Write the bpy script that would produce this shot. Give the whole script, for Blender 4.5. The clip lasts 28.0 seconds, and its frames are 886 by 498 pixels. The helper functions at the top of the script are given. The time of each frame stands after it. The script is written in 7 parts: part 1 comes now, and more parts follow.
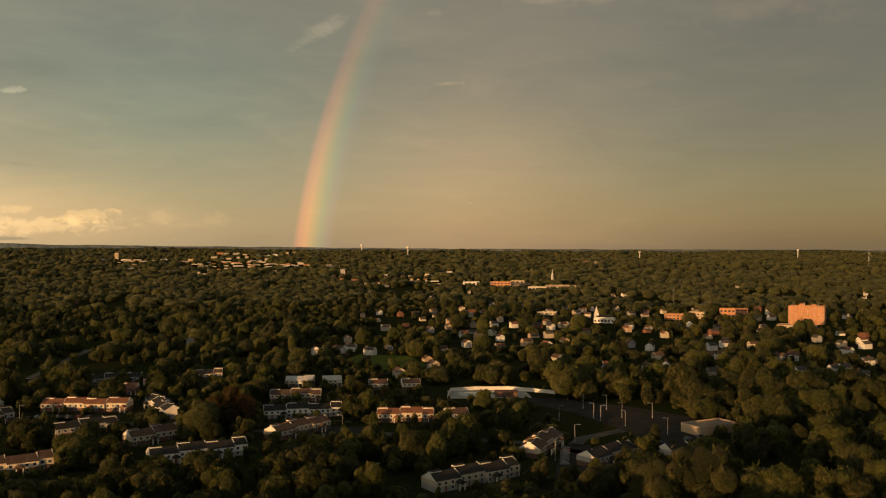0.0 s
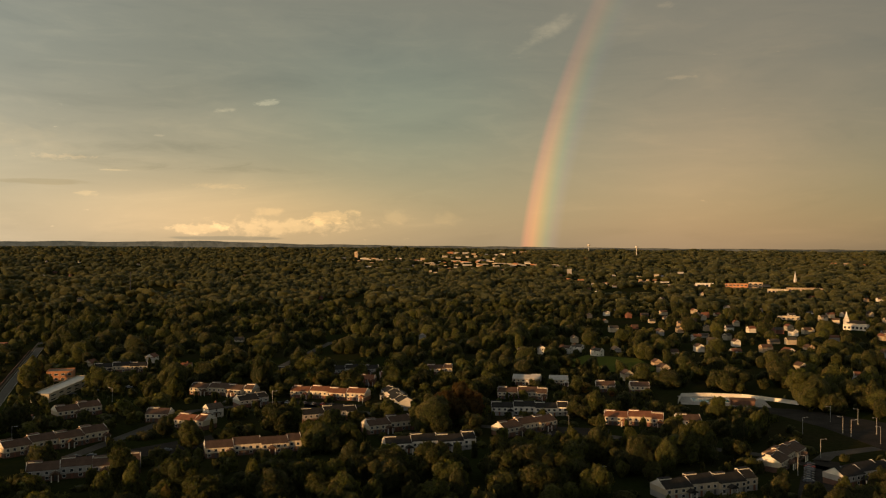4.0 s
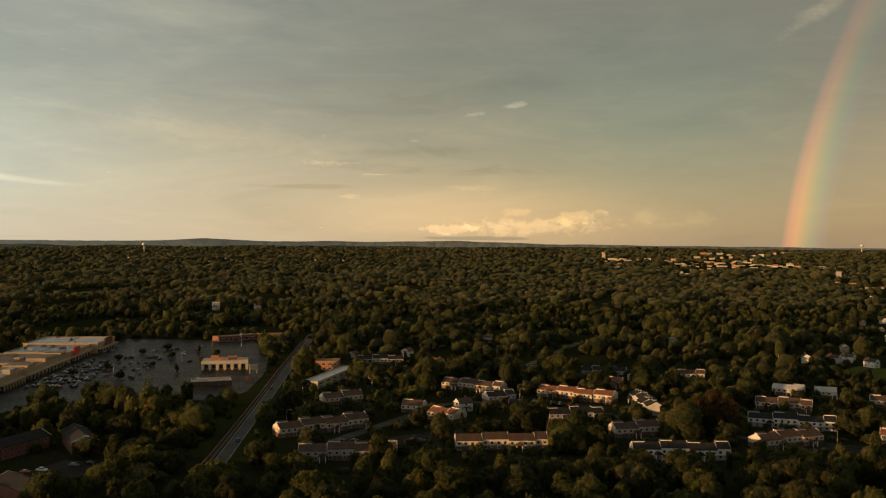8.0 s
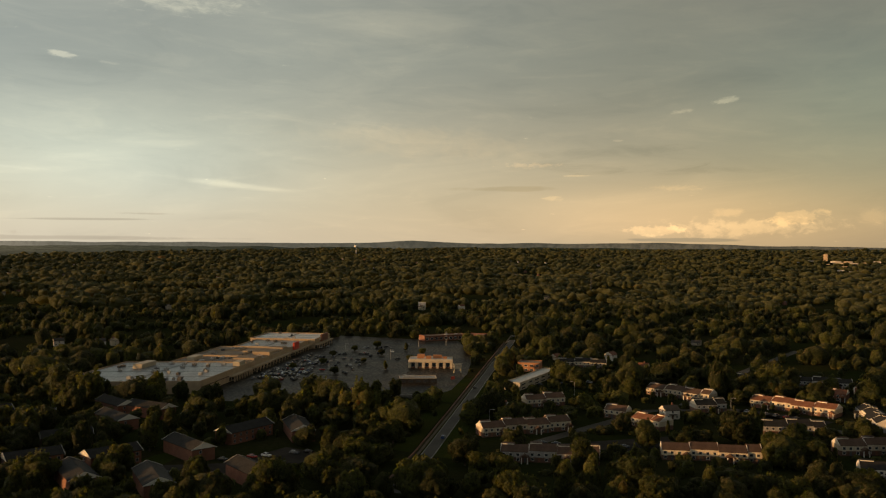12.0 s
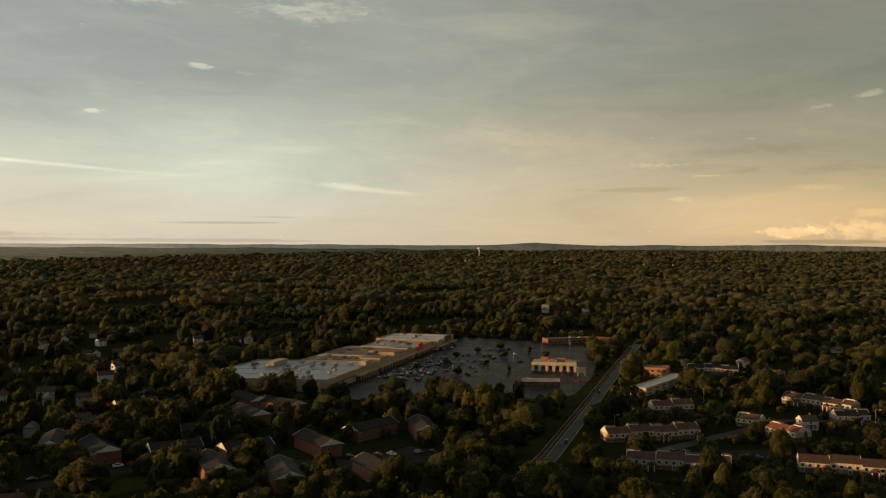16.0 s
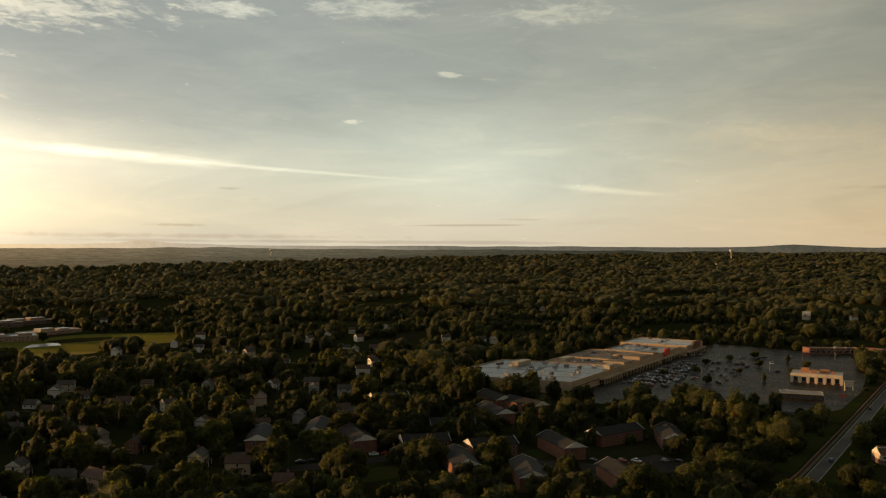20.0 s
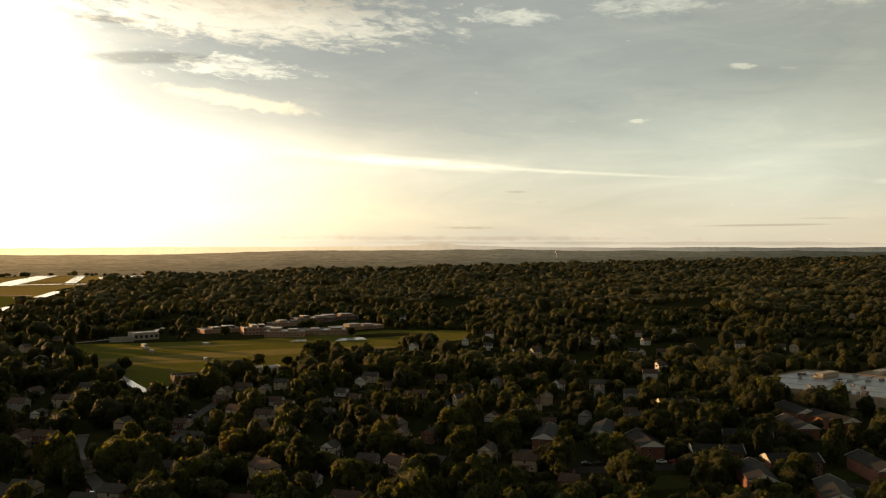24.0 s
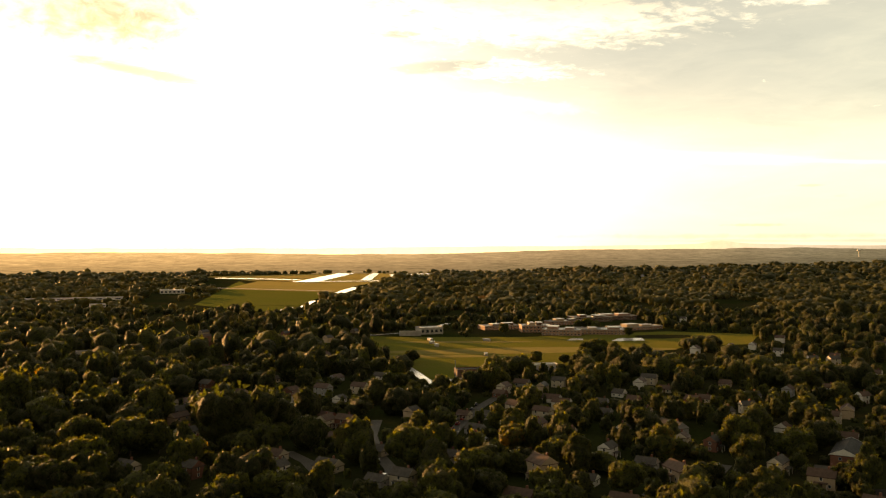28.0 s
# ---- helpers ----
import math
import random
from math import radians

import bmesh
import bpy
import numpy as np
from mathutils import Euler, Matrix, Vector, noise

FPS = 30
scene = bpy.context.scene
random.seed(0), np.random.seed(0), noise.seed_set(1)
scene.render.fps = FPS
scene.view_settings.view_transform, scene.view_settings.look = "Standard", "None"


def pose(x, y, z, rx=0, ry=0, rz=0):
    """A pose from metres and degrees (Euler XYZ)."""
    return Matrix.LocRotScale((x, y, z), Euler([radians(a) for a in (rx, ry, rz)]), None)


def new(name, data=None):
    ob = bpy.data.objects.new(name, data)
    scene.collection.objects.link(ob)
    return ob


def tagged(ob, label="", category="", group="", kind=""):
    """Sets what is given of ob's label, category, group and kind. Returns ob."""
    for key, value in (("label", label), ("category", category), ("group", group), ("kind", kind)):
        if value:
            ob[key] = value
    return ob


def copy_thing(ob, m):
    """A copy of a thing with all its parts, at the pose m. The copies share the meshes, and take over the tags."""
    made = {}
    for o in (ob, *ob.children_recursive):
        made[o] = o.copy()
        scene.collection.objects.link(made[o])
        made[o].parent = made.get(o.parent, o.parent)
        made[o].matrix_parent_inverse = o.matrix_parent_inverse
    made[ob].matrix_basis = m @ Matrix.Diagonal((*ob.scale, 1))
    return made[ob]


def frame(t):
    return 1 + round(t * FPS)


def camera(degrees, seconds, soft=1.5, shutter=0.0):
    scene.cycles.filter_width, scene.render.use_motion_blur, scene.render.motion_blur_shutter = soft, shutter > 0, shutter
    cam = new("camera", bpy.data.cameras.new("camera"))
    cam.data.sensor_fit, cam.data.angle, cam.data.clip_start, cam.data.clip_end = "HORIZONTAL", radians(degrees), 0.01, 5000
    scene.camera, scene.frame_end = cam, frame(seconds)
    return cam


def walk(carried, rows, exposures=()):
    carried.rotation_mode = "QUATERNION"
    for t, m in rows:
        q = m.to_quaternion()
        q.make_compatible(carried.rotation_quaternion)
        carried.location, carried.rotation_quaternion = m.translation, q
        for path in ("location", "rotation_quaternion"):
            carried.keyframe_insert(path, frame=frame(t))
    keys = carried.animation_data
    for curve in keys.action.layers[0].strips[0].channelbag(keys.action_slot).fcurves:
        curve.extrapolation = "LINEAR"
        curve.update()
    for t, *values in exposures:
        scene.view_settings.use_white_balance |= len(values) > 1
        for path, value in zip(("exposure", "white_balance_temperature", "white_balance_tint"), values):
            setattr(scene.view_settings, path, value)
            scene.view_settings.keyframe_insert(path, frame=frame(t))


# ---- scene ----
# The camera hovers at one spot, 95 m up, and turns to its left.
EYE = 95.0
cam = camera(54.66, 28.0, soft=1.2)
# seconds, yaw, pitch, roll
ROWS = [
    (0.0, 0.0, -0.02, -0.14),
    (0.5, 1.42, -0.02, -0.14),
    (1.0, 2.82, -0.03, -0.17),
    (1.5, 4.48, -0.04, -0.19),
    (2.0, 6.74, -0.05, -0.21),
    (2.5, 8.91, -0.06, -0.23),
    (3.0, 10.99, -0.07, -0.25),
    (3.5, 13.03, -0.08, -0.26),
    (5.5, 21.21, -0.13, -0.3),
    (6.0, 23.27, -0.13, -0.33),
    (6.5, 25.31, -0.14, -0.34),
    (7.0, 27.36, -0.15, -0.36),
    (7.5, 29.41, -0.17, -0.37),
    (8.0, 31.46, -0.18, -0.38),
    (8.5, 33.51, -0.19, -0.38),
    (9.0, 35.65, -0.19, -0.38),
    (9.5, 37.72, -0.19, -0.38),
    (10.0, 39.15, -0.19, -0.39),
    (10.5, 40.76, -0.18, -0.38),
    (11.0, 42.37, -0.17, -0.38),
    (11.5, 43.8, -0.15, -0.37),
    (13.5, 48.02, -0.08, -0.31),
    (14.0, 49.49, -0.07, -0.32),
    (14.5, 50.46, -0.06, -0.32),
    (15.0, 51.28, -0.05, -0.31),
    (15.5, 52.21, -0.04, -0.32),
    (16.0, 53.11, -0.03, -0.32),
    (16.5, 54.32, -0.03, -0.33),
    (17.0, 55.74, -0.03, -0.34),
    (17.5, 57.93, -0.02, -0.36),
    (18.0, 60.22, -0.02, -0.37),
    (18.5, 62.7, -0.02, -0.37),
    (19.0, 65.11, -0.01, -0.37),
    (19.5, 67.24, 0.0, -0.36),
    (20.0, 69.27, 0.01, -0.36),
    (20.5, 71.31, 0.03, -0.35),
    (22.5, 79.82, 0.04, -0.22),
    (23.0, 82.32, 0.04, -0.22),
    (23.5, 85.35, 0.04, -0.23),
    (24.0, 88.16, 0.03, -0.22),
    (24.5, 90.59, 0.03, -0.21),
    (25.0, 92.95, 0.02, -0.2),
    (25.5, 95.46, 0.01, -0.19),
    (26.0, 97.83, -0.01, -0.18),
    (26.5, 100.37, -0.02, -0.17),
    (27.0, 102.55, -0.04, -0.14),
    (27.5, 104.59, -0.06, -0.09),
    (28.0, 106.49, -0.08, -0.04),
]
EXPOSURES = [(0.0, 0.12, 6950, 10), (8.0, 0.08, 6750, 10), (17.0, 0.08, 6760, 10), (20.0, 0.12, 6850, 10), (23.5, 0.20, 6850, 10), (25.0, 0.30, 7100, 10), (26.5, 0.60, 7600, 11), (28.0, 1.05, 8500, 13)]
walk(cam, [(t, pose(0, 0, EYE, 90 + pitch, roll, yaw)) for t, yaw, pitch, roll in ROWS], EXPOSURES)

# ---- light: low evening sun behind broken cloud, rain and a rainbow opposite ----
SUN_AZ, SUN_EL = 147.3, 4.6          # degrees to the left of +y, degrees up
TO_SUN = Vector((-math.sin(radians(SUN_AZ)) * math.cos(radians(SUN_EL)), math.cos(radians(SUN_AZ)) * math.cos(radians(SUN_EL)), math.sin(radians(SUN_EL))))
sun = new("sun", bpy.data.lights.new("sun", "SUN"))
sun.data.energy, sun.data.angle, sun.data.color = 5.0, radians(0.6), (1.0, 0.55, 0.22)
sun.rotation_mode = "QUATERNION"
sun.rotation_quaternion = TO_SUN.to_track_quat("Z", "Y")


class Graph:
    """Short-hand for building node trees."""

    def __init__(self, tree):
        self.tree = tree

    def node(self, kind, **props):
        n = self.tree.nodes.new(kind)
        for k, v in props.items():
            if k == "ramp":
                els = n.color_ramp.elements
                for i, (p, c) in enumerate(v):
                    e = els[i] if i < 2 else els.new(p)
                    e.position, e.color = p, (*c, 1) if len(c) == 3 else c
            elif k == "interpolation_ramp":
                n.color_ramp.interpolation = v
            elif k == "op":
                n.operation = v
            elif k == "sky":
                n.sky_type = v
        return n

    def put(self, value, socket):
        if isinstance(value, bpy.types.NodeSocket):
            self.tree.links.new(value, socket)
        elif value is not None:
            socket.default_value = value

    def math(self, op, a, b=None, c=None, clamp=False):
        n = self.node("ShaderNodeMath", op=op)
        n.use_clamp = clamp
        for v, s in zip((a, b, c), n.inputs):
            self.put(v, s)
        return n.outputs[0]

    def vec(self, op, a, b=None):
        n = self.node("ShaderNodeVectorMath", op=op)
        self.put(a, n.inputs[0])
        if b is not None:
            self.put(b, n.inputs[1])
        return n.outputs["Value"] if op in ("DOT_PRODUCT", "LENGTH") else n.outputs["Vector"]

    def ramp(self, fac, stops, how="LINEAR"):
        n = self.node("ShaderNodeValToRGB", ramp=stops, interpolation_ramp=how)
        self.put(fac, n.inputs[0])
        return n.outputs["Color"]

    def mix(self, fac, a, b, how="MIX"):
        n = self.node("ShaderNodeMix")
        n.data_type, n.blend_type, n.clamp_factor = "RGBA", how, True
        self.put(fac, n.inputs[0])
        self.put(a if isinstance(a, bpy.types.NodeSocket) else (*a, 1), n.inputs[6])
        self.put(b if isinstance(b, bpy.types.NodeSocket) else (*b, 1), n.inputs[7])
        return n.outputs[2]

    def noise(self, vector, scale, detail=4.0, rough=0.55, distort=0.0):
        n = self.node("ShaderNodeTexNoise")
        self.put(vector, n.inputs["Vector"])
        self.put(scale, n.inputs["Scale"])
        self.put(detail, n.inputs["Detail"])
        self.put(rough, n.inputs["Roughness"])
        self.put(distort, n.inputs["Distortion"])
        return n.outputs["Fac"]

    def span(self, value, lo, hi, a=0.0, b=1.0, smooth=True):
        n = self.node("ShaderNodeMapRange")
        n.interpolation_type = "SMOOTHSTEP" if smooth else "LINEAR"
        for v, s in zip((value, lo, hi, a, b), n.inputs):
            self.put(v, s)
        return n.outputs[0]


def make_sky():
    world = bpy.data.worlds.new("sky")
    world.use_nodes = True
    scene.world = world
    world.node_tree.nodes.clear()
    g = Graph(world.node_tree)
    way = g.node("ShaderNodeTexCoord").outputs["Generated"]
    sep = g.node("ShaderNodeSeparateXYZ")
    g.put(way, sep.inputs[0])
    x, y, z = sep.outputs
    el = g.math("MULTIPLY", g.math("ARCSINE", z), 57.2958)
    near_sun = g.math("MULTIPLY_ADD", g.vec("DOT_PRODUCT", way, tuple(TO_SUN)), 0.5, 0.5)
    high = g.ramp(near_sun, SKY_HIGH)
    low = g.ramp(near_sun, SKY_LOW)
    col = g.mix(g.span(el, 0.0, 13.0, 1.0, 0.0), high, low)
    # clouds, laid out by direction: degrees to the left, degrees up
    az = g.math("MULTIPLY", g.math("ARCTAN2", g.math("MULTIPLY", x, -1.0), y), 57.2958)
    comb = g.node("ShaderNodeCombineXYZ")
    g.put(az, comb.inputs[0])
    g.put(el, comb.inputs[1])
    sheet = comb.outputs[0]

    def stretched(wide, tall, scale, detail=6.0, rough=0.6, distort=0.5, slope=0.0, shift=0.0):
        c = g.node("ShaderNodeCombineXYZ")
        g.put(g.math("DIVIDE", az, wide), c.inputs[0])
        g.put(g.math("DIVIDE", g.math("ADD", el, g.math("MULTIPLY", az, slope)), tall), c.inputs[1])
        c.inputs[2].default_value = shift
        return g.noise(c.outputs[0], scale, detail, rough, distort)

    def patch(a0, e0, wide, tall, slope=0.0):
        """A soft oval of sky round one direction, from 0 to 1."""
        da = g.math("DIVIDE", g.math("SUBTRACT", az, a0), wide)
        de = g.math("DIVIDE", g.math("ADD", g.math("SUBTRACT", el, e0), g.math("MULTIPLY", g.math("SUBTRACT", az, a0), slope)), tall)
        r2 = g.math("ADD", g.math("MULTIPLY", da, da), g.math("MULTIPLY", de, de))
        return g.math("EXPONENT", g.math("MULTIPLY", r2, -1.0))

    def lit(amount, tint):
        return g.mix(amount, col, g.mix(1.0, col, tint, "MULTIPLY"))

    veil = stretched(14.0, 3.2, 1.0, 5.0, 0.55, 0.8, 0.05)
    wisp = stretched(5.0, 0.9, 1.0, 7.0, 0.62, 0.6, 0.03)
    puff = stretched(1.5, 0.9, 1.0, 7.0, 0.62, 0.4)
    flock = stretched(1.5, 0.42, 1.0, 7.0, 0.66, 0.4, -0.04, 3.3)
    heap = stretched(0.85, 0.55, 1.0, 7.0, 0.64, 0.2, 0.0, 8.1)
    scrap = stretched(0.55, 0.20, 1.0, 6.0, 0.66, 0.6, 0.1, 5.2)
    col = lit(g.span(veil, 0.46, 0.74, 0.0, 0.36), (1.34, 1.29, 1.22))
    col = lit(g.span(veil, 0.28, 0.46, 0.34, 0.0), (0.74, 0.76, 0.78))
    col = lit(g.span(wisp, 0.53, 0.78, 0.0, 0.24), (1.4, 1.34, 1.24))
    ripple = stretched(6.5, 1.5, 1.0, 6.0, 0.64, 0.7, -0.05, 2.0)
    high_up = g.span(el, 2.0, 8.0)
    col = lit(g.math("MULTIPLY", high_up, g.span(ripple, 0.48, 0.70, 0.0, 0.40)), (1.26, 1.21, 1.15))
    col = lit(g.math("MULTIPLY", high_up, g.span(ripple, 0.30, 0.48, 0.36, 0.0)), (0.80, 0.82, 0.85))
    for a0, e0, wide, tall, slope, tint in GLOWS:
        col = lit(patch(a0, e0, wide, tall, slope), tint)
    bodies = {"puff": puff, "wisp": wisp, "veil": veil, "flock": flock, "heap": heap, "scrap": scrap}
    for a0, e0, wide, tall, slope, body, uneven, soft, tint in CLOUDS:
        # an oval whose rim is frayed by the cloud's own texture
        thick = g.math("MULTIPLY_ADD", g.math("SUBTRACT", bodies[body], 0.5), uneven, patch(a0, e0, wide, tall, slope))
        col = lit(g.span(thick, 0.42, 0.42 + soft), tint)
    # rainbow, 42 degrees round the point opposite the sun
    away = g.math("MULTIPLY", g.math("ARCCOSINE", g.vec("DOT_PRODUCT", way, tuple(-TO_SUN))), 57.2958)
    bow = g.ramp(g.span(away, 40.2, 42.9, 0.0, 1.0, False), RAINBOW)
    fade = g.math("MULTIPLY", g.span(el, 0.0, 17.0, 1.0, 0.18), g.span(x, -0.45, 0.3, 1.0, 1.0))
    col = g.mix(fade, col, g.mix(1.0, col, bow, "ADD"))
    # sky dimmed towards the zenith, above the view, to weaken fill light
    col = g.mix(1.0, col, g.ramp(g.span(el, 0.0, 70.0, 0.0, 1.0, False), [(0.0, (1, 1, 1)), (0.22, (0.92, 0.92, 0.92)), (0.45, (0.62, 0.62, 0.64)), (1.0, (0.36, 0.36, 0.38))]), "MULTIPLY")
    sky = g.node("ShaderNodeTexSky", sky="NISHITA")
    sky.sun_disc, sky.sun_elevation, sky.sun_rotation = False, radians(SUN_EL), radians(-SUN_AZ)
    both = g.mix(0.03, col, sky.outputs[0], "ADD")
    back = g.node("ShaderNodeBackground")
    g.put(both, back.inputs["Color"])
    back.inputs["Strength"].default_value = 1.0
    g.put(back.outputs[0], g.node("ShaderNodeOutputWorld").inputs[0])


# clouds that stand out: degrees left, degrees up, half width, half height, slope, texture, unevenness, softness, tint
CLOUDS = [
    # cumulus bank under the storm's edge, its flat grey base, bars of stratus above it
    (25.5, 1.35, 6.4, 0.75, 0.03, "heap", 2.2, 0.64, (1.42, 1.36, 1.26)), (22.6, 1.95, 2.0, 0.60, 0.10, "heap", 1.7, 0.32, (1.34, 1.26, 1.14)), (31.0, 1.15, 2.4, 0.42, 0.0, "heap", 1.6, 0.29, (1.36, 1.30, 1.20)),
    (26.6, 2.3, 1.2, 0.42, 0.0, "heap", 1.5, 0.51, (1.26, 1.20, 1.12)), (18.2, 2.0, 1.3, 0.7, 0.0, "heap", 1.4, 0.64, (1.22, 1.17, 1.10)), (14.8, 1.9, 1.2, 0.7, 0.0, "heap", 1.4, 0.64, (1.16, 1.12, 1.06)),
    (29.5, 0.55, 5.0, 0.16, 0.0, "wisp", 0.9, 0.30, (0.66, 0.72, 0.80)),
    (33.0, 6.3, 9.0, 0.50, 0.01, "wisp", 3.0, 1.3, (0.74, 0.75, 0.76)), (36.5, 5.4, 7.5, 0.42, 0.0, "wisp", 3.0, 1.3, (0.74, 0.75, 0.76)), (28.0, 5.0, 7.0, 0.36, 0.0, "wisp", 3.0, 1.3, (0.74, 0.75, 0.76)), (41.0, 3.9, 5.0, 0.22, 0.0, "wisp", 1.8, 0.5, (0.86, 0.84, 0.80)),
    (39.0, 5.45, 2.4, 0.22, 0.0, "scrap", 2.6, 0.60, (1.30, 1.20, 1.10)), (36.2, 4.75, 1.4, 0.09, 0.0, "scrap", 1.2, 0.60, (1.36, 1.28, 1.16)), (37.6, 3.25, 0.9, 0.22, 0.0, "scrap", 1.6, 0.60, (1.26, 1.20, 1.10)), (29.6, 3.9, 2.6, 0.22, 0.0, "scrap", 2.1, 0.70, (1.20, 1.14, 1.06)),
    # small bright scraps
    (26.7, 9.35, 1.05, 0.24, 0.16, "scrap", 1.3, 0.52, (1.75, 1.68, 1.58)), (29.4, 8.75, 0.85, 0.18, 0.10, "scrap", 1.3, 0.60, (1.50, 1.44, 1.36)), (33.4, 7.0, 0.5, 0.1, 0.0, "scrap", 1.2, 0.60, (1.3, 1.25, 1.2)),
    (7.9, 14.3, 1.9, 0.80, 0.42, "puff", 1.1, 0.8, (1.80, 1.70, 1.58)), (9.4, 13.3, 1.6, 0.5, 0.5, "scrap", 1.6, 1.00, (1.3, 1.26, 1.2)), (-0.4, 10.9, 1.3, 0.22, 0.0, "scrap", 1.8, 0.70, (1.34, 1.28, 1.2)), (0.6, 15.4, 0.8, 0.3, 0.0, "scrap", 1.6, 0.70, (1.3, 1.25, 1.2)),
    (-9.0, 16.3, 6.0, 0.65, 0.0, "puff", 1.8, 0.75, (1.50, 1.42, 1.32)), (-20.0, 14.9, 7.5, 1.30, 0.0, "puff", 1.5, 0.95, (1.42, 1.33, 1.22)), (-24.5, 13.9, 2.5, 0.7, 0.0, "heap", 1.2, 1.04, (1.3, 1.22, 1.12)),
    (69.0, 11.5, 1.10, 0.27, -0.10, "scrap", 1.0, 0.50, (1.75, 1.62, 1.46)), (66.2, 11.2, 0.8, 0.12, -0.1, "scrap", 1.3, 0.60, (1.25, 1.2, 1.15)), (75.4, 8.35, 0.85, 0.22, 0.0, "scrap", 1.7, 0.55, (1.55, 1.46, 1.32)),
    # pale veil with one clear edge
    (46.5, 6.9, 11.0, 1.6, -0.06, "puff", 1.1, 0.80, (1.20, 1.13, 1.05)), (47.0, 14.6, 8.0, 1.8, 0.0, "veil", 1.6, 0.7, (1.22, 1.18, 1.13)),
    # flocks of altocumulus high up
    (62.0, 15.3, 5.4, 0.95, 0.0, "flock", 2.3, 0.84, (1.60, 1.52, 1.40)), (74.5, 15.6, 5.0, 0.90, 0.0, "flock", 2.2, 0.78, (1.85, 1.74, 1.58)), (84.0, 15.2, 3.6, 0.75, -0.03, "flock", 2.0, 0.71, (2.1, 1.95, 1.75)),
    # the large cloud beside the glare: tan body, bright frayed rim below it
    (101.0, 14.9, 15.5, 2.3, -0.03, "flock", 1.5, 0.51, (2.5, 2.25, 1.9)), (100.0, 15.9, 12.0, 1.7, -0.02, "flock", 1.3, 0.78, (0.66, 0.62, 0.60)), (109.0, 14.0, 3.0, 0.28, 0.0, "wisp", 1.2, 0.4, (0.62, 0.60, 0.60)),
    (102.0, 11.6, 5.4, 0.85, -0.04, "flock", 2.6, 0.57, (2.0, 1.9, 1.7)), (101.6, 9.55, 6.4, 0.62, -0.13, "puff", 1.2, 0.47, (1.75, 1.55, 1.28)), (113.6, 10.2, 1.8, 0.6, 0.2, "scrap", 2.0, 0.60, (1.9, 1.8, 1.6)),
    (128.0, 13.8, 8.0, 2.4, 0.05, "puff", 1.6, 0.75, (0.42, 0.37, 0.30)), (126.0, 11.0, 7.0, 0.7, -0.14, "wisp", 1.2, 0.5, (0.45, 0.40, 0.32)), (107.0, 11.9, 5.0, 0.5, 0.05, "wisp", 1.4, 0.5, (0.62, 0.62, 0.62)),
    # long cirrus streaks
    (90.0, 5.80, 11.0, 0.55, -0.06, "wisp", 0.9, 1.1, (2.1, 2.04, 1.92)), (80.0, 5.15, 12.0, 0.20, -0.06, "wisp", 0.6, 1.0, (1.5, 1.47, 1.42)), (58.5, 3.95, 6.4, 0.30, -0.095, "wisp", 1.2, 1.0, (1.36, 1.32, 1.25)),
    # thin dark bars over the horizon
    (86.4, 1.45, 2.6, 0.14, 0.0, "scrap", 1.0, 0.60, (0.80, 0.76, 0.74)), (67.6, 1.6, 5.0, 0.10, 0.01, "wisp", 0.7, 0.4, (0.76, 0.75, 0.76)), (83.3, 3.85, 1.1, 0.12, 0.0, "scrap", 1.0, 0.60, (0.84, 0.80, 0.78)), (73.0, 0.45, 26.0, 0.16, 0.0, "wisp", 1.6, 0.5, (0.80, 0.79, 0.80)), (88.0, 0.75, 20.0, 0.22, 0.0, "puff", 1.7, 0.75, (0.84, 0.80, 0.80)), (64.0, 2.0, 2.2, 0.09, 0.0, "scrap", 0.9, 0.60, (0.84, 0.82, 0.82))]
# broad glows and dim parts of the sky
GLOWS = [(28.0, 2.0, 11.0, 2.2, 0.0, (1.62, 1.42, 1.24)), (17.0, 9.0, 10.0, 5.5, 0.0, (0.82, 1.0, 1.06)), (68.0, 6.0, 15.0, 4.0, 0.0, (1.18, 1.30, 1.32)), (-24.0, 7.0, 8.0, 12.0, 0.0, (0.88, 0.84, 0.82)), (98.0, 6.2, 15.0, 1.7, -0.05, (1.5, 1.45, 1.36)), (92.0, 13.0, 18.0, 7.0, 0.0, (1.25, 1.22, 1.16)),
         (122.0, 4.5, 21.0, 6.4, -0.05, (4.2, 4.05, 3.75)), (116.5, 12.6, 5.0, 4.0, 0.0, (3.2, 3.1, 2.85)), (-3.0, 4.5, 9.0, 6.5, 0.0, (1.36, 1.20, 1.10)), (140.0, 4.0, 22.0, 9.0, 0.0, (1.6, 1.5, 1.3)), (95.0, 2.0, 12.0, 1.6, 0.0, (1.20, 1.16, 1.04)), (62.0, 4.0, 9.0, 3.0, 0.0, (0.94, 1.0, 1.08))]
SKY_HIGH = [(0.0, (0.072, 0.053, 0.033)), (0.08, (0.170, 0.136, 0.088)), (0.30, (0.200, 0.194, 0.148)), (0.50, (0.300, 0.315, 0.275)), (0.69, (0.250, 0.280, 0.275)),
            (0.80, (0.215, 0.235, 0.240)), (0.91, (0.38, 0.39, 0.37)), (1.0, (0.7, 0.6, 0.45))]
SKY_LOW = [(0.0, (0.135, 0.104, 0.066)), (0.08, (0.275, 0.205, 0.132)), (0.235, (0.37, 0.29, 0.180)), (0.41, (0.53, 0.44, 0.31)), (0.61, (0.58, 0.525, 0.42)),
           (0.735, (0.46, 0.44, 0.38)), (0.877, (0.48, 0.435, 0.36)), (1.0, (0.9, 0.75, 0.5))]
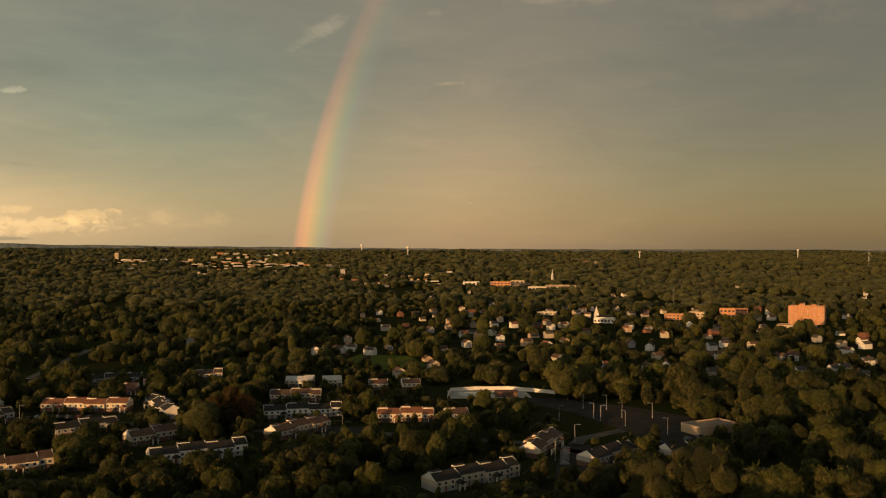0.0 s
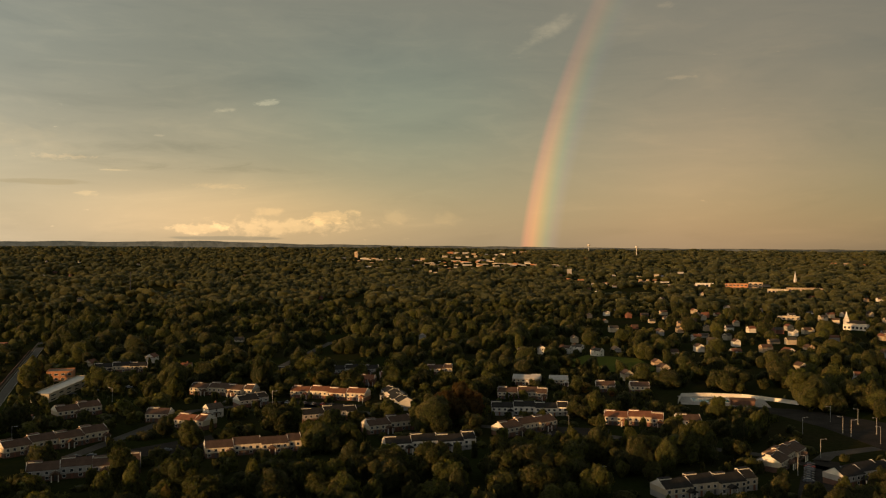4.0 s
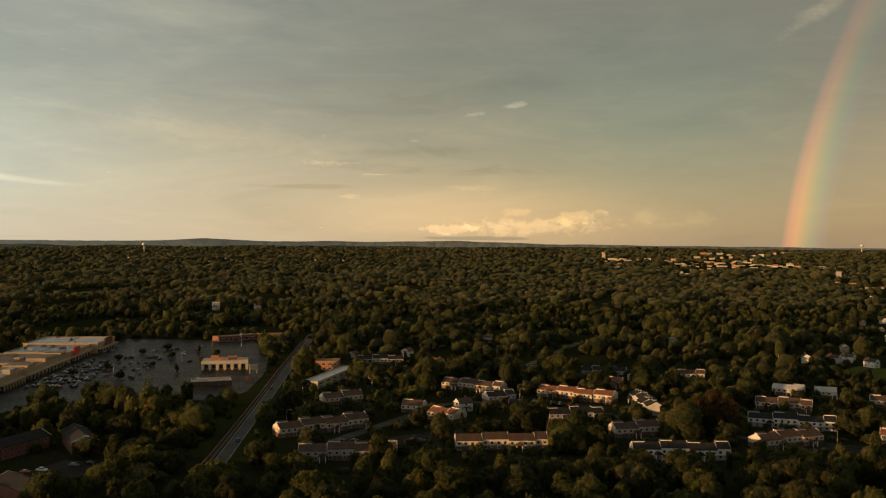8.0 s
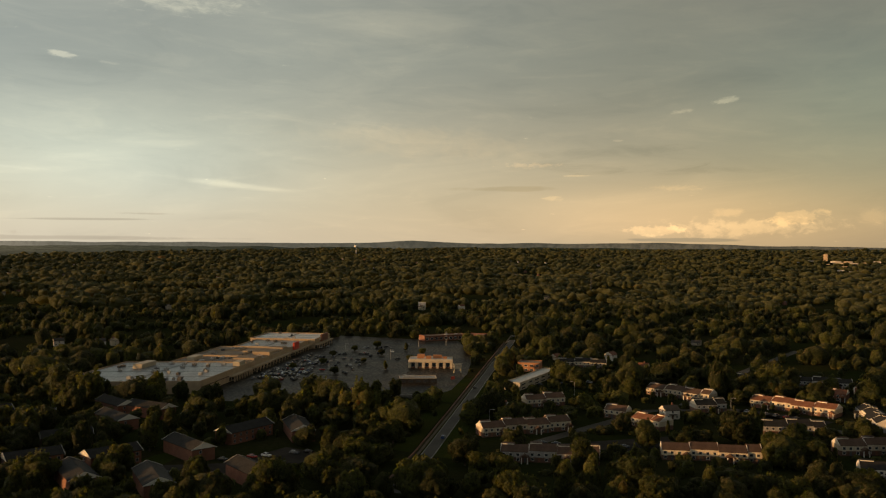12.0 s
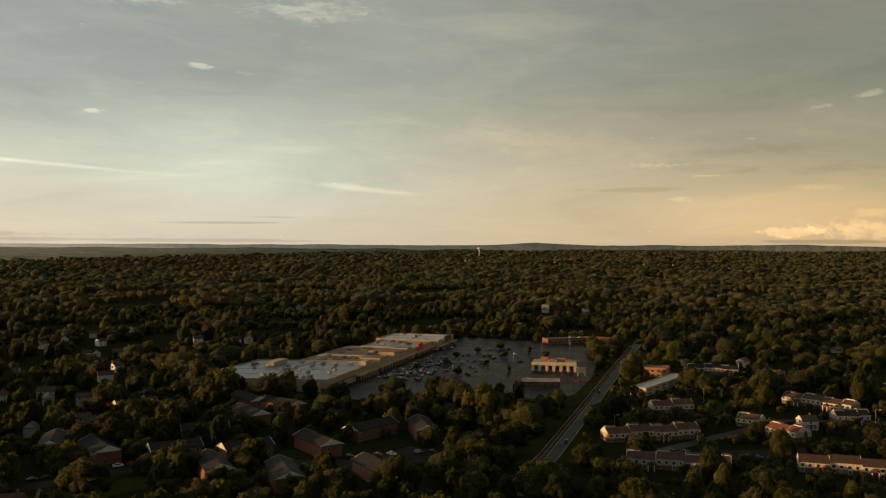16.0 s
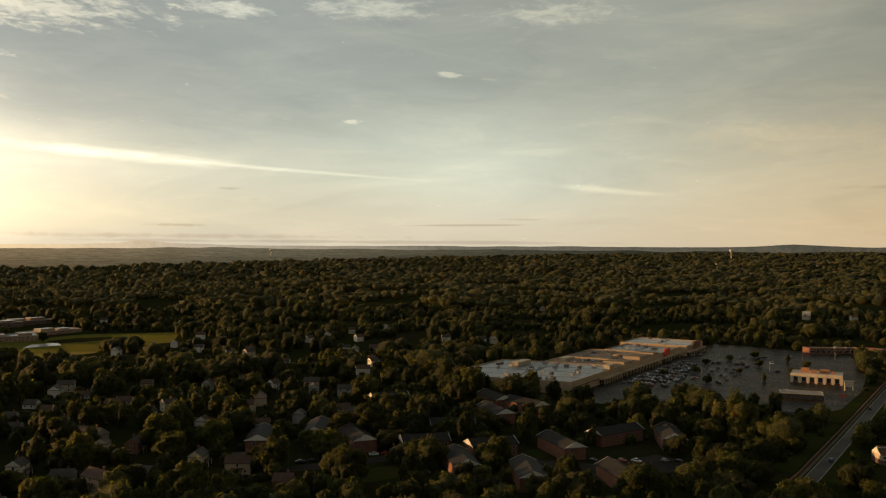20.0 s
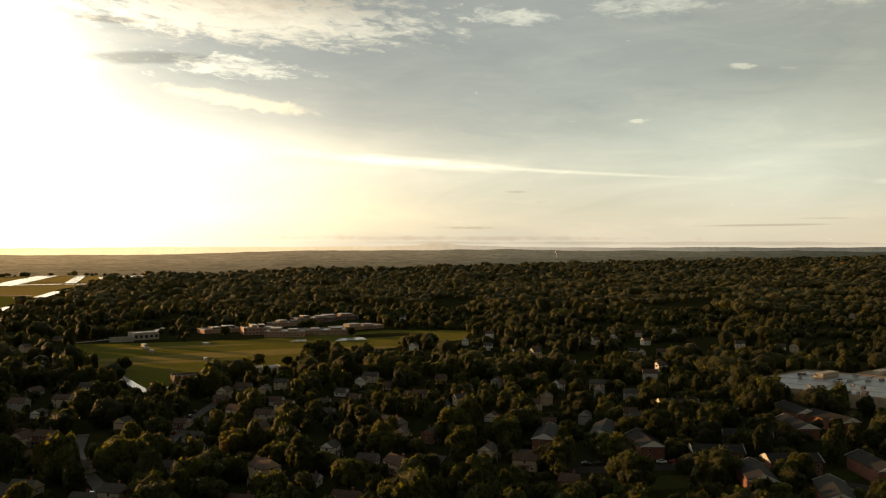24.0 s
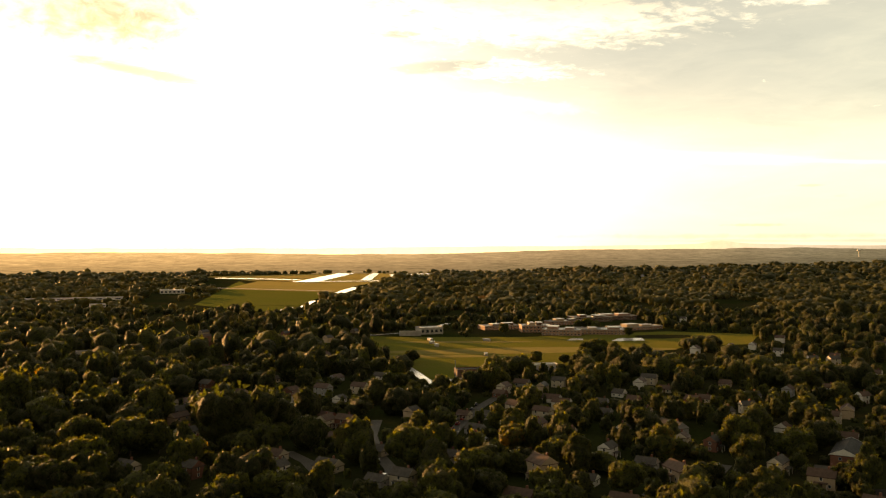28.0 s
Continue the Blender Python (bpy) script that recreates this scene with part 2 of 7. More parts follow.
RAINBOW = [(0.0, (0.0, 0.0, 0.0)), (0.20, (0.015, 0.022, 0.035)), (0.38, (0.03, 0.075, 0.04)), (0.54, (0.15, 0.105, 0.02)), (0.70, (0.32, 0.10, 0.02)), (0.86, (0.26, 0.05, 0.02)), (1.0, (0.0, 0.0, 0.0))]
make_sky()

# ---- materials ----
def material(name, colour, rough=0.7, vary=0.25, scale=0.5, fine=6.0, bump=0.2, metal=0.0, second=None, per="island", reach=0.02, shine=0.5, sheen=None):
    """A worn surface: colour varied by large stains, fine grain and from piece to piece."""
    m = bpy.data.materials.new(name)
    m.use_nodes = True
    g = Graph(m.node_tree)
    bsdf = m.node_tree.nodes["Principled BSDF"]
    at = g.node("ShaderNodeTexCoord").outputs["Object"]
    big, small = g.noise(at, scale, 4.0, 0.6), g.noise(at, fine, 5.0, 0.65)
    other = second or tuple(c * 0.55 for c in colour)
    col = g.mix(g.span(big, 0.35, 0.7, 0.0, min(1.0, vary * 2.2)), colour, other)
    col = g.mix(g.span(small, 0.35, 0.7, 0.0, vary), col, tuple(c * 0.5 for c in colour))
    if per == "island":
        rnd = g.node("ShaderNodeNewGeometry").outputs["Random Per Island"]
    else:
        rnd = g.node("ShaderNodeObjectInfo").outputs["Random"]
    hsv = g.node("ShaderNodeHueSaturation")
    g.put(g.span(rnd, 0.0, 1.0, 1.0 - vary * 0.6, 1.0 + vary * 0.6, False), hsv.inputs["Value"])
    g.put(col, hsv.inputs["Color"])
    g.put(hsv.outputs[0], bsdf.inputs["Base Color"])
    g.put(g.span(small, 0.3, 0.7, max(0.0, rough - 0.12), min(1.0, rough + 0.12)), bsdf.inputs["Roughness"])
    bsdf.inputs["Metallic"].default_value = metal
    bsdf.inputs["Specular IOR Level"].default_value = shine
    if sheen:
        bsdf.inputs["Sheen Weight"].default_value, bsdf.inputs["Sheen Roughness"].default_value, bsdf.inputs["Sheen Tint"].default_value = sheen[0], 0.45, (*sheen[1:], 1)
    if bump:
        b = g.node("ShaderNodeBump")
        b.inputs["Strength"].default_value, b.inputs["Distance"].default_value = bump, reach
        g.put(small, b.inputs["Height"])
        g.put(b.outputs[0], bsdf.inputs["Normal"])
    return m


def foliage(name, dark, light, autumn, per="tree", hollow_shade=0.85, fuzz=0.17, tint=(0.62, 0.52, 0.20), wet=0.14):
    """Leaves: every tree its own green, some turned, thin enough to glow against the light, and wet from the rain."""
    m = bpy.data.materials.new(name)
    m.use_nodes = True
    g = Graph(m.node_tree)
    bsdf, out = m.node_tree.nodes["Principled BSDF"], m.node_tree.nodes["Material Output"]
    geo = g.node("ShaderNodeNewGeometry")
    if per == "tree":
        tone = g.node("ShaderNodeAttribute")
        tone.attribute_name = "tone"
        rnd = tone.outputs["Fac"]
    else:
        rnd = g.node("ShaderNodeObjectInfo").outputs["Random"]
    spray = geo.outputs["Random Per Island"]
    at = g.node("ShaderNodeTexCoord").outputs["Object"]
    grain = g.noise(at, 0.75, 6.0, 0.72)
    where = g.noise(geo.outputs["Position"], 0.012, 3.0, 0.6)
    pick = g.math("ADD", g.math("ADD", g.math("MULTIPLY", rnd, 0.58), g.math("MULTIPLY", where, 0.40)), g.math("MULTIPLY", spray, 0.10))
    middle = tuple(0.6 * a + 0.4 * b for a, b in zip(dark, light))
    col = g.ramp(pick, [(0.22, dark), (0.46, tuple(0.8 * a + 0.2 * b for a, b in zip(dark, light))), (0.58, middle), (0.68, light), (0.75, middle), (0.86, light), (0.94, autumn)])
    coarse = g.noise(at, 0.36, 3.0, 0.6)
    # hollows of the leaf relief darkened: shade between sprays put into the colour
    col = g.mix(g.span(grain, 0.34, 0.58, hollow_shade, 0.0), col, tuple(c * 0.2 for c in dark))
    relief = g.math("ADD", g.math("MULTIPLY", grain, 0.8), coarse)
    bsdf.inputs["Roughness"].default_value = 0.55
    bsdf.inputs["Specular IOR Level"].default_value = wet
    g.put(col, bsdf.inputs["Base Color"])
    bsdf.inputs["Sheen Weight"].default_value, bsdf.inputs["Sheen Roughness"].default_value, bsdf.inputs["Sheen Tint"].default_value = fuzz, 0.5, (*tint, 1)
    b = g.node("ShaderNodeBump")
    b.inputs["Strength"].default_value, b.inputs["Distance"].default_value = 1.0, 2.0
    g.put(relief, b.inputs["Height"])
    g.put(b.outputs[0], bsdf.inputs["Normal"])
    thin = g.node("ShaderNodeBsdfTranslucent")
    g.put(g.mix(1.0, col, (3.5, 2.7, 0.85), "MULTIPLY"), thin.inputs["Color"])
    g.put(b.outputs[0], thin.inputs["Normal"])
    both = g.node("ShaderNodeMixShader")
    both.inputs[0].default_value = 0.58
    g.put(bsdf.outputs[0], both.inputs[1])
    g.put(thin.outputs[0], both.inputs[2])
    g.put(both.outputs[0], out.inputs[0])
    return m


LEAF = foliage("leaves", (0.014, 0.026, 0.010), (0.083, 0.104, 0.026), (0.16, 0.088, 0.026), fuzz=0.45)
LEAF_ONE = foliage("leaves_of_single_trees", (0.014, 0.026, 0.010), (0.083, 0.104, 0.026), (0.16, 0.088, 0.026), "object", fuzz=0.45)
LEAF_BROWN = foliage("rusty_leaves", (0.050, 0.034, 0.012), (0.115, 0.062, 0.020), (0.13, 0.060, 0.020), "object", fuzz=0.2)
# far leaves made paler and greyer: distance haze put into their colour
LEAF_FAR = foliage("leaves_of_far_woods", (0.036, 0.048, 0.022), (0.090, 0.098, 0.038), (0.12, 0.086, 0.034), hollow_shade=0.3, fuzz=0.50, tint=(0.56, 0.54, 0.28))
BARK = material("bark", (0.09, 0.065, 0.045), 0.9, 0.4, 1.5, 9.0, 0.6)
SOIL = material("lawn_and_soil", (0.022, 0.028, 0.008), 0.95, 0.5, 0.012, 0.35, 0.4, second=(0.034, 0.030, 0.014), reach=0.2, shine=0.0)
GRASS = material("mown_grass", (0.080, 0.090, 0.018), 0.9, 0.45, 0.02, 0.6, 0.5, second=(0.105, 0.092, 0.024), reach=0.3, shine=0.0, sheen=(0.10, 0.42, 0.40, 0.09))
# LAWN is mown grass made darker: shade put into its colour
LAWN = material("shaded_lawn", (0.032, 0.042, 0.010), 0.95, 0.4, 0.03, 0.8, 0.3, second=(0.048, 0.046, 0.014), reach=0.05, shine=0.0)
MEADOW = material("green_field", (0.070, 0.088, 0.018), 0.95, 0.3, 0.008, 0.2, 0.3, second=(0.085, 0.090, 0.022), reach=0.1, shine=0.0, sheen=(0.06, 0.4, 0.4, 0.1))
FARGRASS = material("airfield_grass", (0.105, 0.100, 0.032), 0.9, 0.35, 0.006, 0.1, 0.2, second=(0.15, 0.12, 0.040), reach=0.3, shine=0.0, sheen=(0.12, 0.70, 0.60, 0.25))
ASPHALT = material("asphalt", (0.085, 0.076, 0.062), 0.6, 0.4, 0.05, 1.8, 0.2, second=(0.045, 0.040, 0.034), shine=0.05)
# pale patches of the wet lot are reflections put into the colour
WET = material("wet_asphalt", (0.012, 0.010, 0.008), 0.45, 0.9, 0.035, 0.5, 0.10, second=(0.085, 0.066, 0.044), shine=0.028)
LOTASPHALT = material("dark_asphalt", (0.040, 0.036, 0.031), 0.85, 0.5, 0.08, 1.5, 0.3, second=(0.062, 0.054, 0.044), shine=0.0)
KERB = material("stained_concrete", (0.16, 0.125, 0.09), 0.85, 0.35, 0.1, 2.0, 0.3, shine=0.06)
CONCRETE = material("concrete", (0.38, 0.35, 0.30), 0.75, 0.3, 0.2, 4.0, 0.3)
WETCON = material("wet_concrete", (0.34, 0.32, 0.29), 0.25, 0.3, 0.02, 0.8, 0.1)
LINE = material("road_paint", (0.40, 0.37, 0.30), 0.6, 0.3, 0.6, 3.0, 0.0)
SIDING = material("cream_siding", (0.46, 0.39, 0.28), 0.6, 0.18, 0.25, 3.0, 0.2)
WHITE = material("white_siding", (0.66, 0.62, 0.54), 0.55, 0.22, 0.25, 3.0, 0.2)
GREYSIDE = material("grey_siding", (0.30, 0.29, 0.27), 0.6, 0.2, 0.25, 3.0, 0.2)
CREAM = material("cream_stucco", (0.62, 0.52, 0.37), 0.7, 0.2, 0.2, 2.0, 0.2)
TAN = material("tan_render", (0.42, 0.31, 0.195), 0.75, 0.2, 0.15, 2.0, 0.2)
BRICK = material("red_brick", (0.19, 0.078, 0.046), 0.85, 0.3, 0.4, 5.0, 0.4)
DARKBRICK = material("brown_brick", (0.13, 0.068, 0.045), 0.85, 0.3, 0.4, 5.0, 0.4)
TOWERBRICK = material("orange_brick", (0.42, 0.19, 0.085), 0.85, 0.22, 0.15, 3.0, 0.3)
SCHOOLBRICK = material("pale_red_brick", (0.36, 0.205, 0.135), 0.85, 0.3, 0.2, 4.0, 0.3)
SHINGLE = material("brown_shingles", (0.105, 0.066, 0.046), 0.62, 0.3, 0.5, 5.0, 0.5, shine=0.10)
REDSHINGLE = material("red_shingles", (0.20, 0.090, 0.052), 0.62, 0.3, 0.5, 5.0, 0.5, shine=0.10)
PALESHINGLE = material("weathered_shingles", (0.085, 0.074, 0.060), 0.62, 0.35, 0.5, 5.0, 0.5, shine=0.10)
GREYSHINGLE = material("grey_shingles", (0.036, 0.034, 0.031), 0.62, 0.3, 0.5, 5.0, 0.5, shine=0.04)
MEMBRANE = material("wet_roof_membrane", (0.20, 0.205, 0.20), 0.38, 0.7, 0.06, 0.7, 0.05, second=(0.10, 0.10, 0.10))
GRAVEL = material("tan_roof_gravel", (0.23, 0.175, 0.115), 0.85, 0.3, 0.08, 2.0, 0.2)
PALEROOF = material("pale_metal_roof", (0.48, 0.46, 0.42), 0.4, 0.2, 0.2, 2.0, 0.05)
STEEL = material("galvanised_steel", (0.42, 0.42, 0.41), 0.45, 0.2, 1.0, 6.0, 0.1, metal=0.6)
DARKMETAL = material("dark_metal", (0.06, 0.06, 0.06), 0.5, 0.2, 1.0, 6.0, 0.1)
GLASS = material("window_glass", (0.035, 0.042, 0.05), 0.08, 0.2, 0.3, 1.0, 0.0)
TYRE = material("tyre_rubber", (0.02, 0.02, 0.02), 0.8, 0.2, 2.0, 8.0, 0.1)
REDSIGN = material("red_sign", (0.55, 0.06, 0.03), 0.5, 0.15, 0.5, 4.0, 0.05)
PAINTS = [material("car_paint_" + n, c, 0.25, 0.08, 0.5, 2.0, 0.0, metal=0.2) for n, c in (
    ("white", (0.75, 0.75, 0.73)), ("silver", (0.42, 0.43, 0.44)), ("black", (0.02, 0.02, 0.022)), ("grey", (0.13, 0.13, 0.14)), ("red", (0.32, 0.03, 0.02)), ("blue", (0.03, 0.06, 0.16)))]
POOLWATER = material("pool_water", (0.05, 0.25, 0.30), 0.05, 0.1, 0.3, 2.0, 0.05)



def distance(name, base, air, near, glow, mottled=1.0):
    """Far wooded hills, haze before them put in as emission, strongest towards the sun."""
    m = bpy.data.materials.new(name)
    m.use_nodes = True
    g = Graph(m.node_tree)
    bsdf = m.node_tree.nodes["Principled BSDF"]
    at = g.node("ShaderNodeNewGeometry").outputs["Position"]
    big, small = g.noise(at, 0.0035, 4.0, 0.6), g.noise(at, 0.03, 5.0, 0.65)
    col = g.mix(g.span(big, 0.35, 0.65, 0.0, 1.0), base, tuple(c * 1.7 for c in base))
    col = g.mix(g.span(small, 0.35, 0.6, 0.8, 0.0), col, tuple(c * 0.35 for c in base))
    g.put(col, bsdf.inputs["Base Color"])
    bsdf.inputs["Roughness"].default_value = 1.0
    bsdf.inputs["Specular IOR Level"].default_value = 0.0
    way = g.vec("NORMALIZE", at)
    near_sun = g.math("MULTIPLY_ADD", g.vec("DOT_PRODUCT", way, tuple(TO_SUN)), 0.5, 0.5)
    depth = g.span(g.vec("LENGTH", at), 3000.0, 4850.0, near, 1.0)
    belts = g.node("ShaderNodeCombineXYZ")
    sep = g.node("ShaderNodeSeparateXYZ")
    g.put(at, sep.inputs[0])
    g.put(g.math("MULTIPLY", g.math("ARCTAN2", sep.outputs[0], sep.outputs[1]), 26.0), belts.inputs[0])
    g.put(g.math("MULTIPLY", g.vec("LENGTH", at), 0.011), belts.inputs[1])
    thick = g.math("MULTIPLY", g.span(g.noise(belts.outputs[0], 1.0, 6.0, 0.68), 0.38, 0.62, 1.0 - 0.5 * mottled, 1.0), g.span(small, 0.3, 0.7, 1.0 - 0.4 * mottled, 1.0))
    # haze glow painted on as emission, thinner in patches
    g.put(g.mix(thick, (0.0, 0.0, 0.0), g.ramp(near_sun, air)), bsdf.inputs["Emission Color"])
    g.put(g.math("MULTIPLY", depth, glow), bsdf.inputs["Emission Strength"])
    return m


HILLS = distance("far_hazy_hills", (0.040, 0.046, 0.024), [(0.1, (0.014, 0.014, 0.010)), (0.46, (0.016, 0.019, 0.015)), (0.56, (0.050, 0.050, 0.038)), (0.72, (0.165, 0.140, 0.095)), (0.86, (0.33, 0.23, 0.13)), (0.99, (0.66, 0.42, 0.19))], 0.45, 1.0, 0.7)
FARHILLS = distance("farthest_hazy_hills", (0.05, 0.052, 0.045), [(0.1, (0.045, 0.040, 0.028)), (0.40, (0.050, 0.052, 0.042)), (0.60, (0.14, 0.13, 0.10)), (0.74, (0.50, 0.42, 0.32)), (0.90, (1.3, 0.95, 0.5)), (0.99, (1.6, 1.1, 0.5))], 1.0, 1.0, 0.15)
# ---- building blocks ----
CACHE = {}
CLEAR = []      # oriented rectangles that stay free of trees: x, y, ux, uy, half length, half width
SIGHT = []      # the same for open yards in front of buildings, where only small trees grow
AREAS = []      # polygons that stay free of trees


def mesh_of(name, verts, faces, mats, slots=None, smooth=False):
    me = bpy.data.meshes.new(name)
    me.from_pydata(verts, [], faces)
    for m in mats:
        me.materials.append(m)
    if slots is not None:
        me.polygons.foreach_set("material_index", slots)
    if smooth:
        me.polygons.foreach_set("use_smooth", [True] * len(faces))
    me.update()
    return me


def box_parts(sx, sy, sz, x=0, y=0, z=0, taper=0.0):
    a, b, k = sx / 2, sy / 2, 1 - taper
    v = [(x - a, y - b, z), (x + a, y - b, z), (x + a, y + b, z), (x - a, y + b, z),
         (x - a * k, y - b * k, z + sz), (x + a * k, y - b * k, z + sz), (x + a * k, y + b * k, z + sz), (x - a * k, y + b * k, z + sz)]
    f = [(0, 3, 2, 1), (4, 5, 6, 7), (0, 1, 5, 4), (1, 2, 6, 5), (2, 3, 7, 6), (3, 0, 4, 7)]
    return v, f


def joined(name, pieces, mats):
    """One mesh from (verts, faces, slot) pieces."""
    verts, faces, slots = [], [], []
    for v, f, s in pieces:
        n = len(verts)
        verts += v
        faces += [tuple(i + n for i in q) for q in f]
        slots += [s] * len(f)
    return mesh_of(name, verts, faces, mats, slots)


def box(name, sx, sy, sz, mat, taper=0.0):
    key = ("box", round(sx, 2), round(sy, 2), round(sz, 2), mat.name, taper)
    if key not in CACHE:
        v, f = box_parts(sx, sy, sz, taper=taper)
        CACHE[key] = mesh_of(name, v, f, [mat])
    return CACHE[key]


def gable(name, sx, sy, rise, mat, over=0.4, thick=0.22, hip=0.0, end_mat=None):
    """A pitched roof along x with eaves and thickness; hip > 0 draws the ridge in at the ends; end_mat boards its gable ends."""
    key = ("gable", round(sx, 2), round(sy, 2), round(rise, 2), mat.name, over, hip, end_mat and end_mat.name)
    if key not in CACHE:
        a, b, h = sx / 2 + over, sy / 2 + over, hip * sy / 2
        low = [(-a, -b, 0), (a, -b, 0), (a, b, 0), (-a, b, 0)]
        top = [(x, y, thick) for x, y, _ in low]
        v = low + top + [(-a + h, 0, rise + thick), (a - h, 0, rise + thick)]
        f = [(0, 3, 2, 1), (0, 1, 5, 4), (1, 2, 6, 5), (2, 3, 7, 6), (3, 0, 4, 7), (4, 5, 9, 8), (6, 7, 8, 9), (5, 6, 9), (7, 4, 8)]
        CACHE[key] = mesh_of(name, v, f, [mat, end_mat or mat], [0] * 7 + [1, 1])
    return CACHE[key]


def prism(name, sy, rise, sx, mat):
    """A triangular gable wall: width sy along y, thickness sx along x."""
    key = ("prism", round(sy, 2), round(rise, 2), round(sx, 2), mat.name)
    if key not in CACHE:
        a, b = sx / 2, sy / 2
        v = [(-a, -b, 0), (-a, b, 0), (-a, 0, rise), (a, -b, 0), (a, b, 0), (a, 0, rise)]
        CACHE[key] = mesh_of(name, v, [(0, 2, 1), (3, 4, 5), (0, 1, 4, 3), (1, 2, 5, 4), (2, 0, 3, 5)], [mat])
    return CACHE[key]


def tube(name, r0, r1, h, mat, n=8):
    key = ("tube", r0, r1, h, mat.name, n)
    if key not in CACHE:
        ring = [(math.cos(2 * math.pi * i / n), math.sin(2 * math.pi * i / n)) for i in range(n)]
        v = [(r0 * c, r0 * s, 0) for c, s in ring] + [(r1 * c, r1 * s, h) for c, s in ring]
        f = [(i, (i + 1) % n, n + (i + 1) % n, n + i) for i in range(n)] + [tuple(range(n, 2 * n)), tuple(range(n - 1, -1, -1))]
        CACHE[key] = mesh_of(name, v, f, [mat])
    return CACHE[key]


def window_mesh(w, h, frame_mat=None):
    """A window with a proud frame and a dark pane set back in it; it faces -y."""
    frame_mat = frame_mat or WHITE
    key = ("window", w, h, frame_mat.name)
    if key not in CACHE:
        t, a = 0.12, w / 2
        v = [(x, y, z) for y in (0.05, -0.05) for x, z in ((-a, 0), (a, 0), (a, h), (-a, h))]
        v += [(x, y, z) for y in (-0.05, 0.0) for x, z in ((t - a, t), (a - t, t), (a - t, h - t), (t - a, h - t))]
        f = [(3, 2, 1, 0)] + [(i, (i + 1) % 4, 4 + (i + 1) % 4, 4 + i) for i in range(4)]
        f += [(4 + i, 4 + (i + 1) % 4, 8 + (i + 1) % 4, 8 + i) for i in range(4)] + [(8 + i, 8 + (i + 1) % 4, 12 + (i + 1) % 4, 12 + i) for i in range(4)] + [(12, 13, 14, 15)]
        CACHE[key] = mesh_of("window", v, f, [frame_mat, GLASS], [0] * 13 + [1])
    return CACHE[key]


def part(name, mesh, parent, m=None, label=""):
    ob = new(name, mesh)
    ob.parent = parent
    if m is not None:
        ob.matrix_basis = m
    return tagged(ob, label)


def thing(name, x, y, turn, label, category, group="", z=0.0):
    ob = new(name)
    ob.empty_display_size = 0.5
    ob.matrix_basis = pose(x, y, z, 0, 0, turn)
    return tagged(ob, label, category, group)


def keep_clear(x, y, turn, half_length, half_width, sight=0.0):
    """No tree stands here, nor for `sight` metres on the camera's side."""
    CLEAR.append((x, y, math.cos(radians(turn)), math.sin(radians(turn)), half_length, half_width))
    if sight:
        d = math.hypot(x, y)
        ux, uy = -x / d, -y / d
        wide = abs(math.cos(radians(turn)) * uy - math.sin(radians(turn)) * ux) * half_length + abs(math.cos(radians(turn)) * ux + math.sin(radians(turn)) * uy) * half_width
        SIGHT.append((x + ux * sight / 2, y + uy * sight / 2, ux, uy, sight / 2, wide))


def open_to_sun(x, y, half_width, length=85.0):
    """Only low growth on the sun's side of a building, so that its front is lit."""
    ux, uy = TO_SUN.x / math.hypot(TO_SUN.x, TO_SUN.y), TO_SUN.y / math.hypot(TO_SUN.x, TO_SUN.y)
    SIGHT.append((x + ux * length / 2, y + uy * length / 2, ux, uy, length / 2, half_width * 0.8))


# ---- ground ----
FLAT, EDGE, RISE = 2400.0, 4850.0, 82.0


def land(x, y):
    """Height of the ground: level town, then slow rise to far ridges."""
    d = math.hypot(x, y)
    plain = min(1.0, max(0.0, (-math.degrees(math.atan2(x, y)) - 97.0) / 7.0))
    start = FLAT + 760.0 * plain
    s = min(1.0, max(0.0, (d - start) / (EDGE - start)))
    z = RISE * (1.0 - 0.27 * plain) * s ** 1.25
    if d > 900:
        side = min(1.0, max(0.0, (97.0 + math.degrees(math.atan2(x, y))) / 14.0)) * min(1.0, (d - 900) / 700)
        z += side * (6.5 * noise.noise((x * 0.0032, y * 0.0032, 7.7)) + 3.0 * noise.noise((x * 0.008, y * 0.008, 2.2)))
    if s > 0:
        a = math.atan2(x, y)
        z += s * s * 9.0 * (noise.noise((3.0 * math.cos(a), 3.0 * math.sin(a), 0.3)) + 0.6 * noise.noise((11.0 * math.cos(a), 11.0 * math.sin(a), 1.7))) * (d / EDGE)
        z += s * s * 6.0 * math.exp(-((math.degrees(a) + 32.0) / 16.0) ** 2)
    return z


def make_ground():
    radii = [0.0] + [60 * 1.25 ** i for i in range(12)] + [900 + 60 * i for i in range(25)] + [FLAT + 70 * i for i in range(36)]
    n = 360
    verts, faces = [(0, 0, 0)], []
    for r in radii[1:]:
        for i in range(n):
            a = 2 * math.pi * i / n
            x, y = r * math.sin(a), r * math.cos(a)
            verts.append((x, y, land(x, y)))
    for i in range(n):
        faces.append((0, 1 + (i + 1) % n, 1 + i))
    for k in range(len(radii) - 2):
        for i in range(n):
            p, q = 1 + k * n + i, 1 + k * n + (i + 1) % n
            faces.append((p, q, q + n, p + n))
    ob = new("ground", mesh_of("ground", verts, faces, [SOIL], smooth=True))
    tagged(ob, "dark lawn and woodland soil running out to low far ridges", "ground", kind="structure")


make_ground()


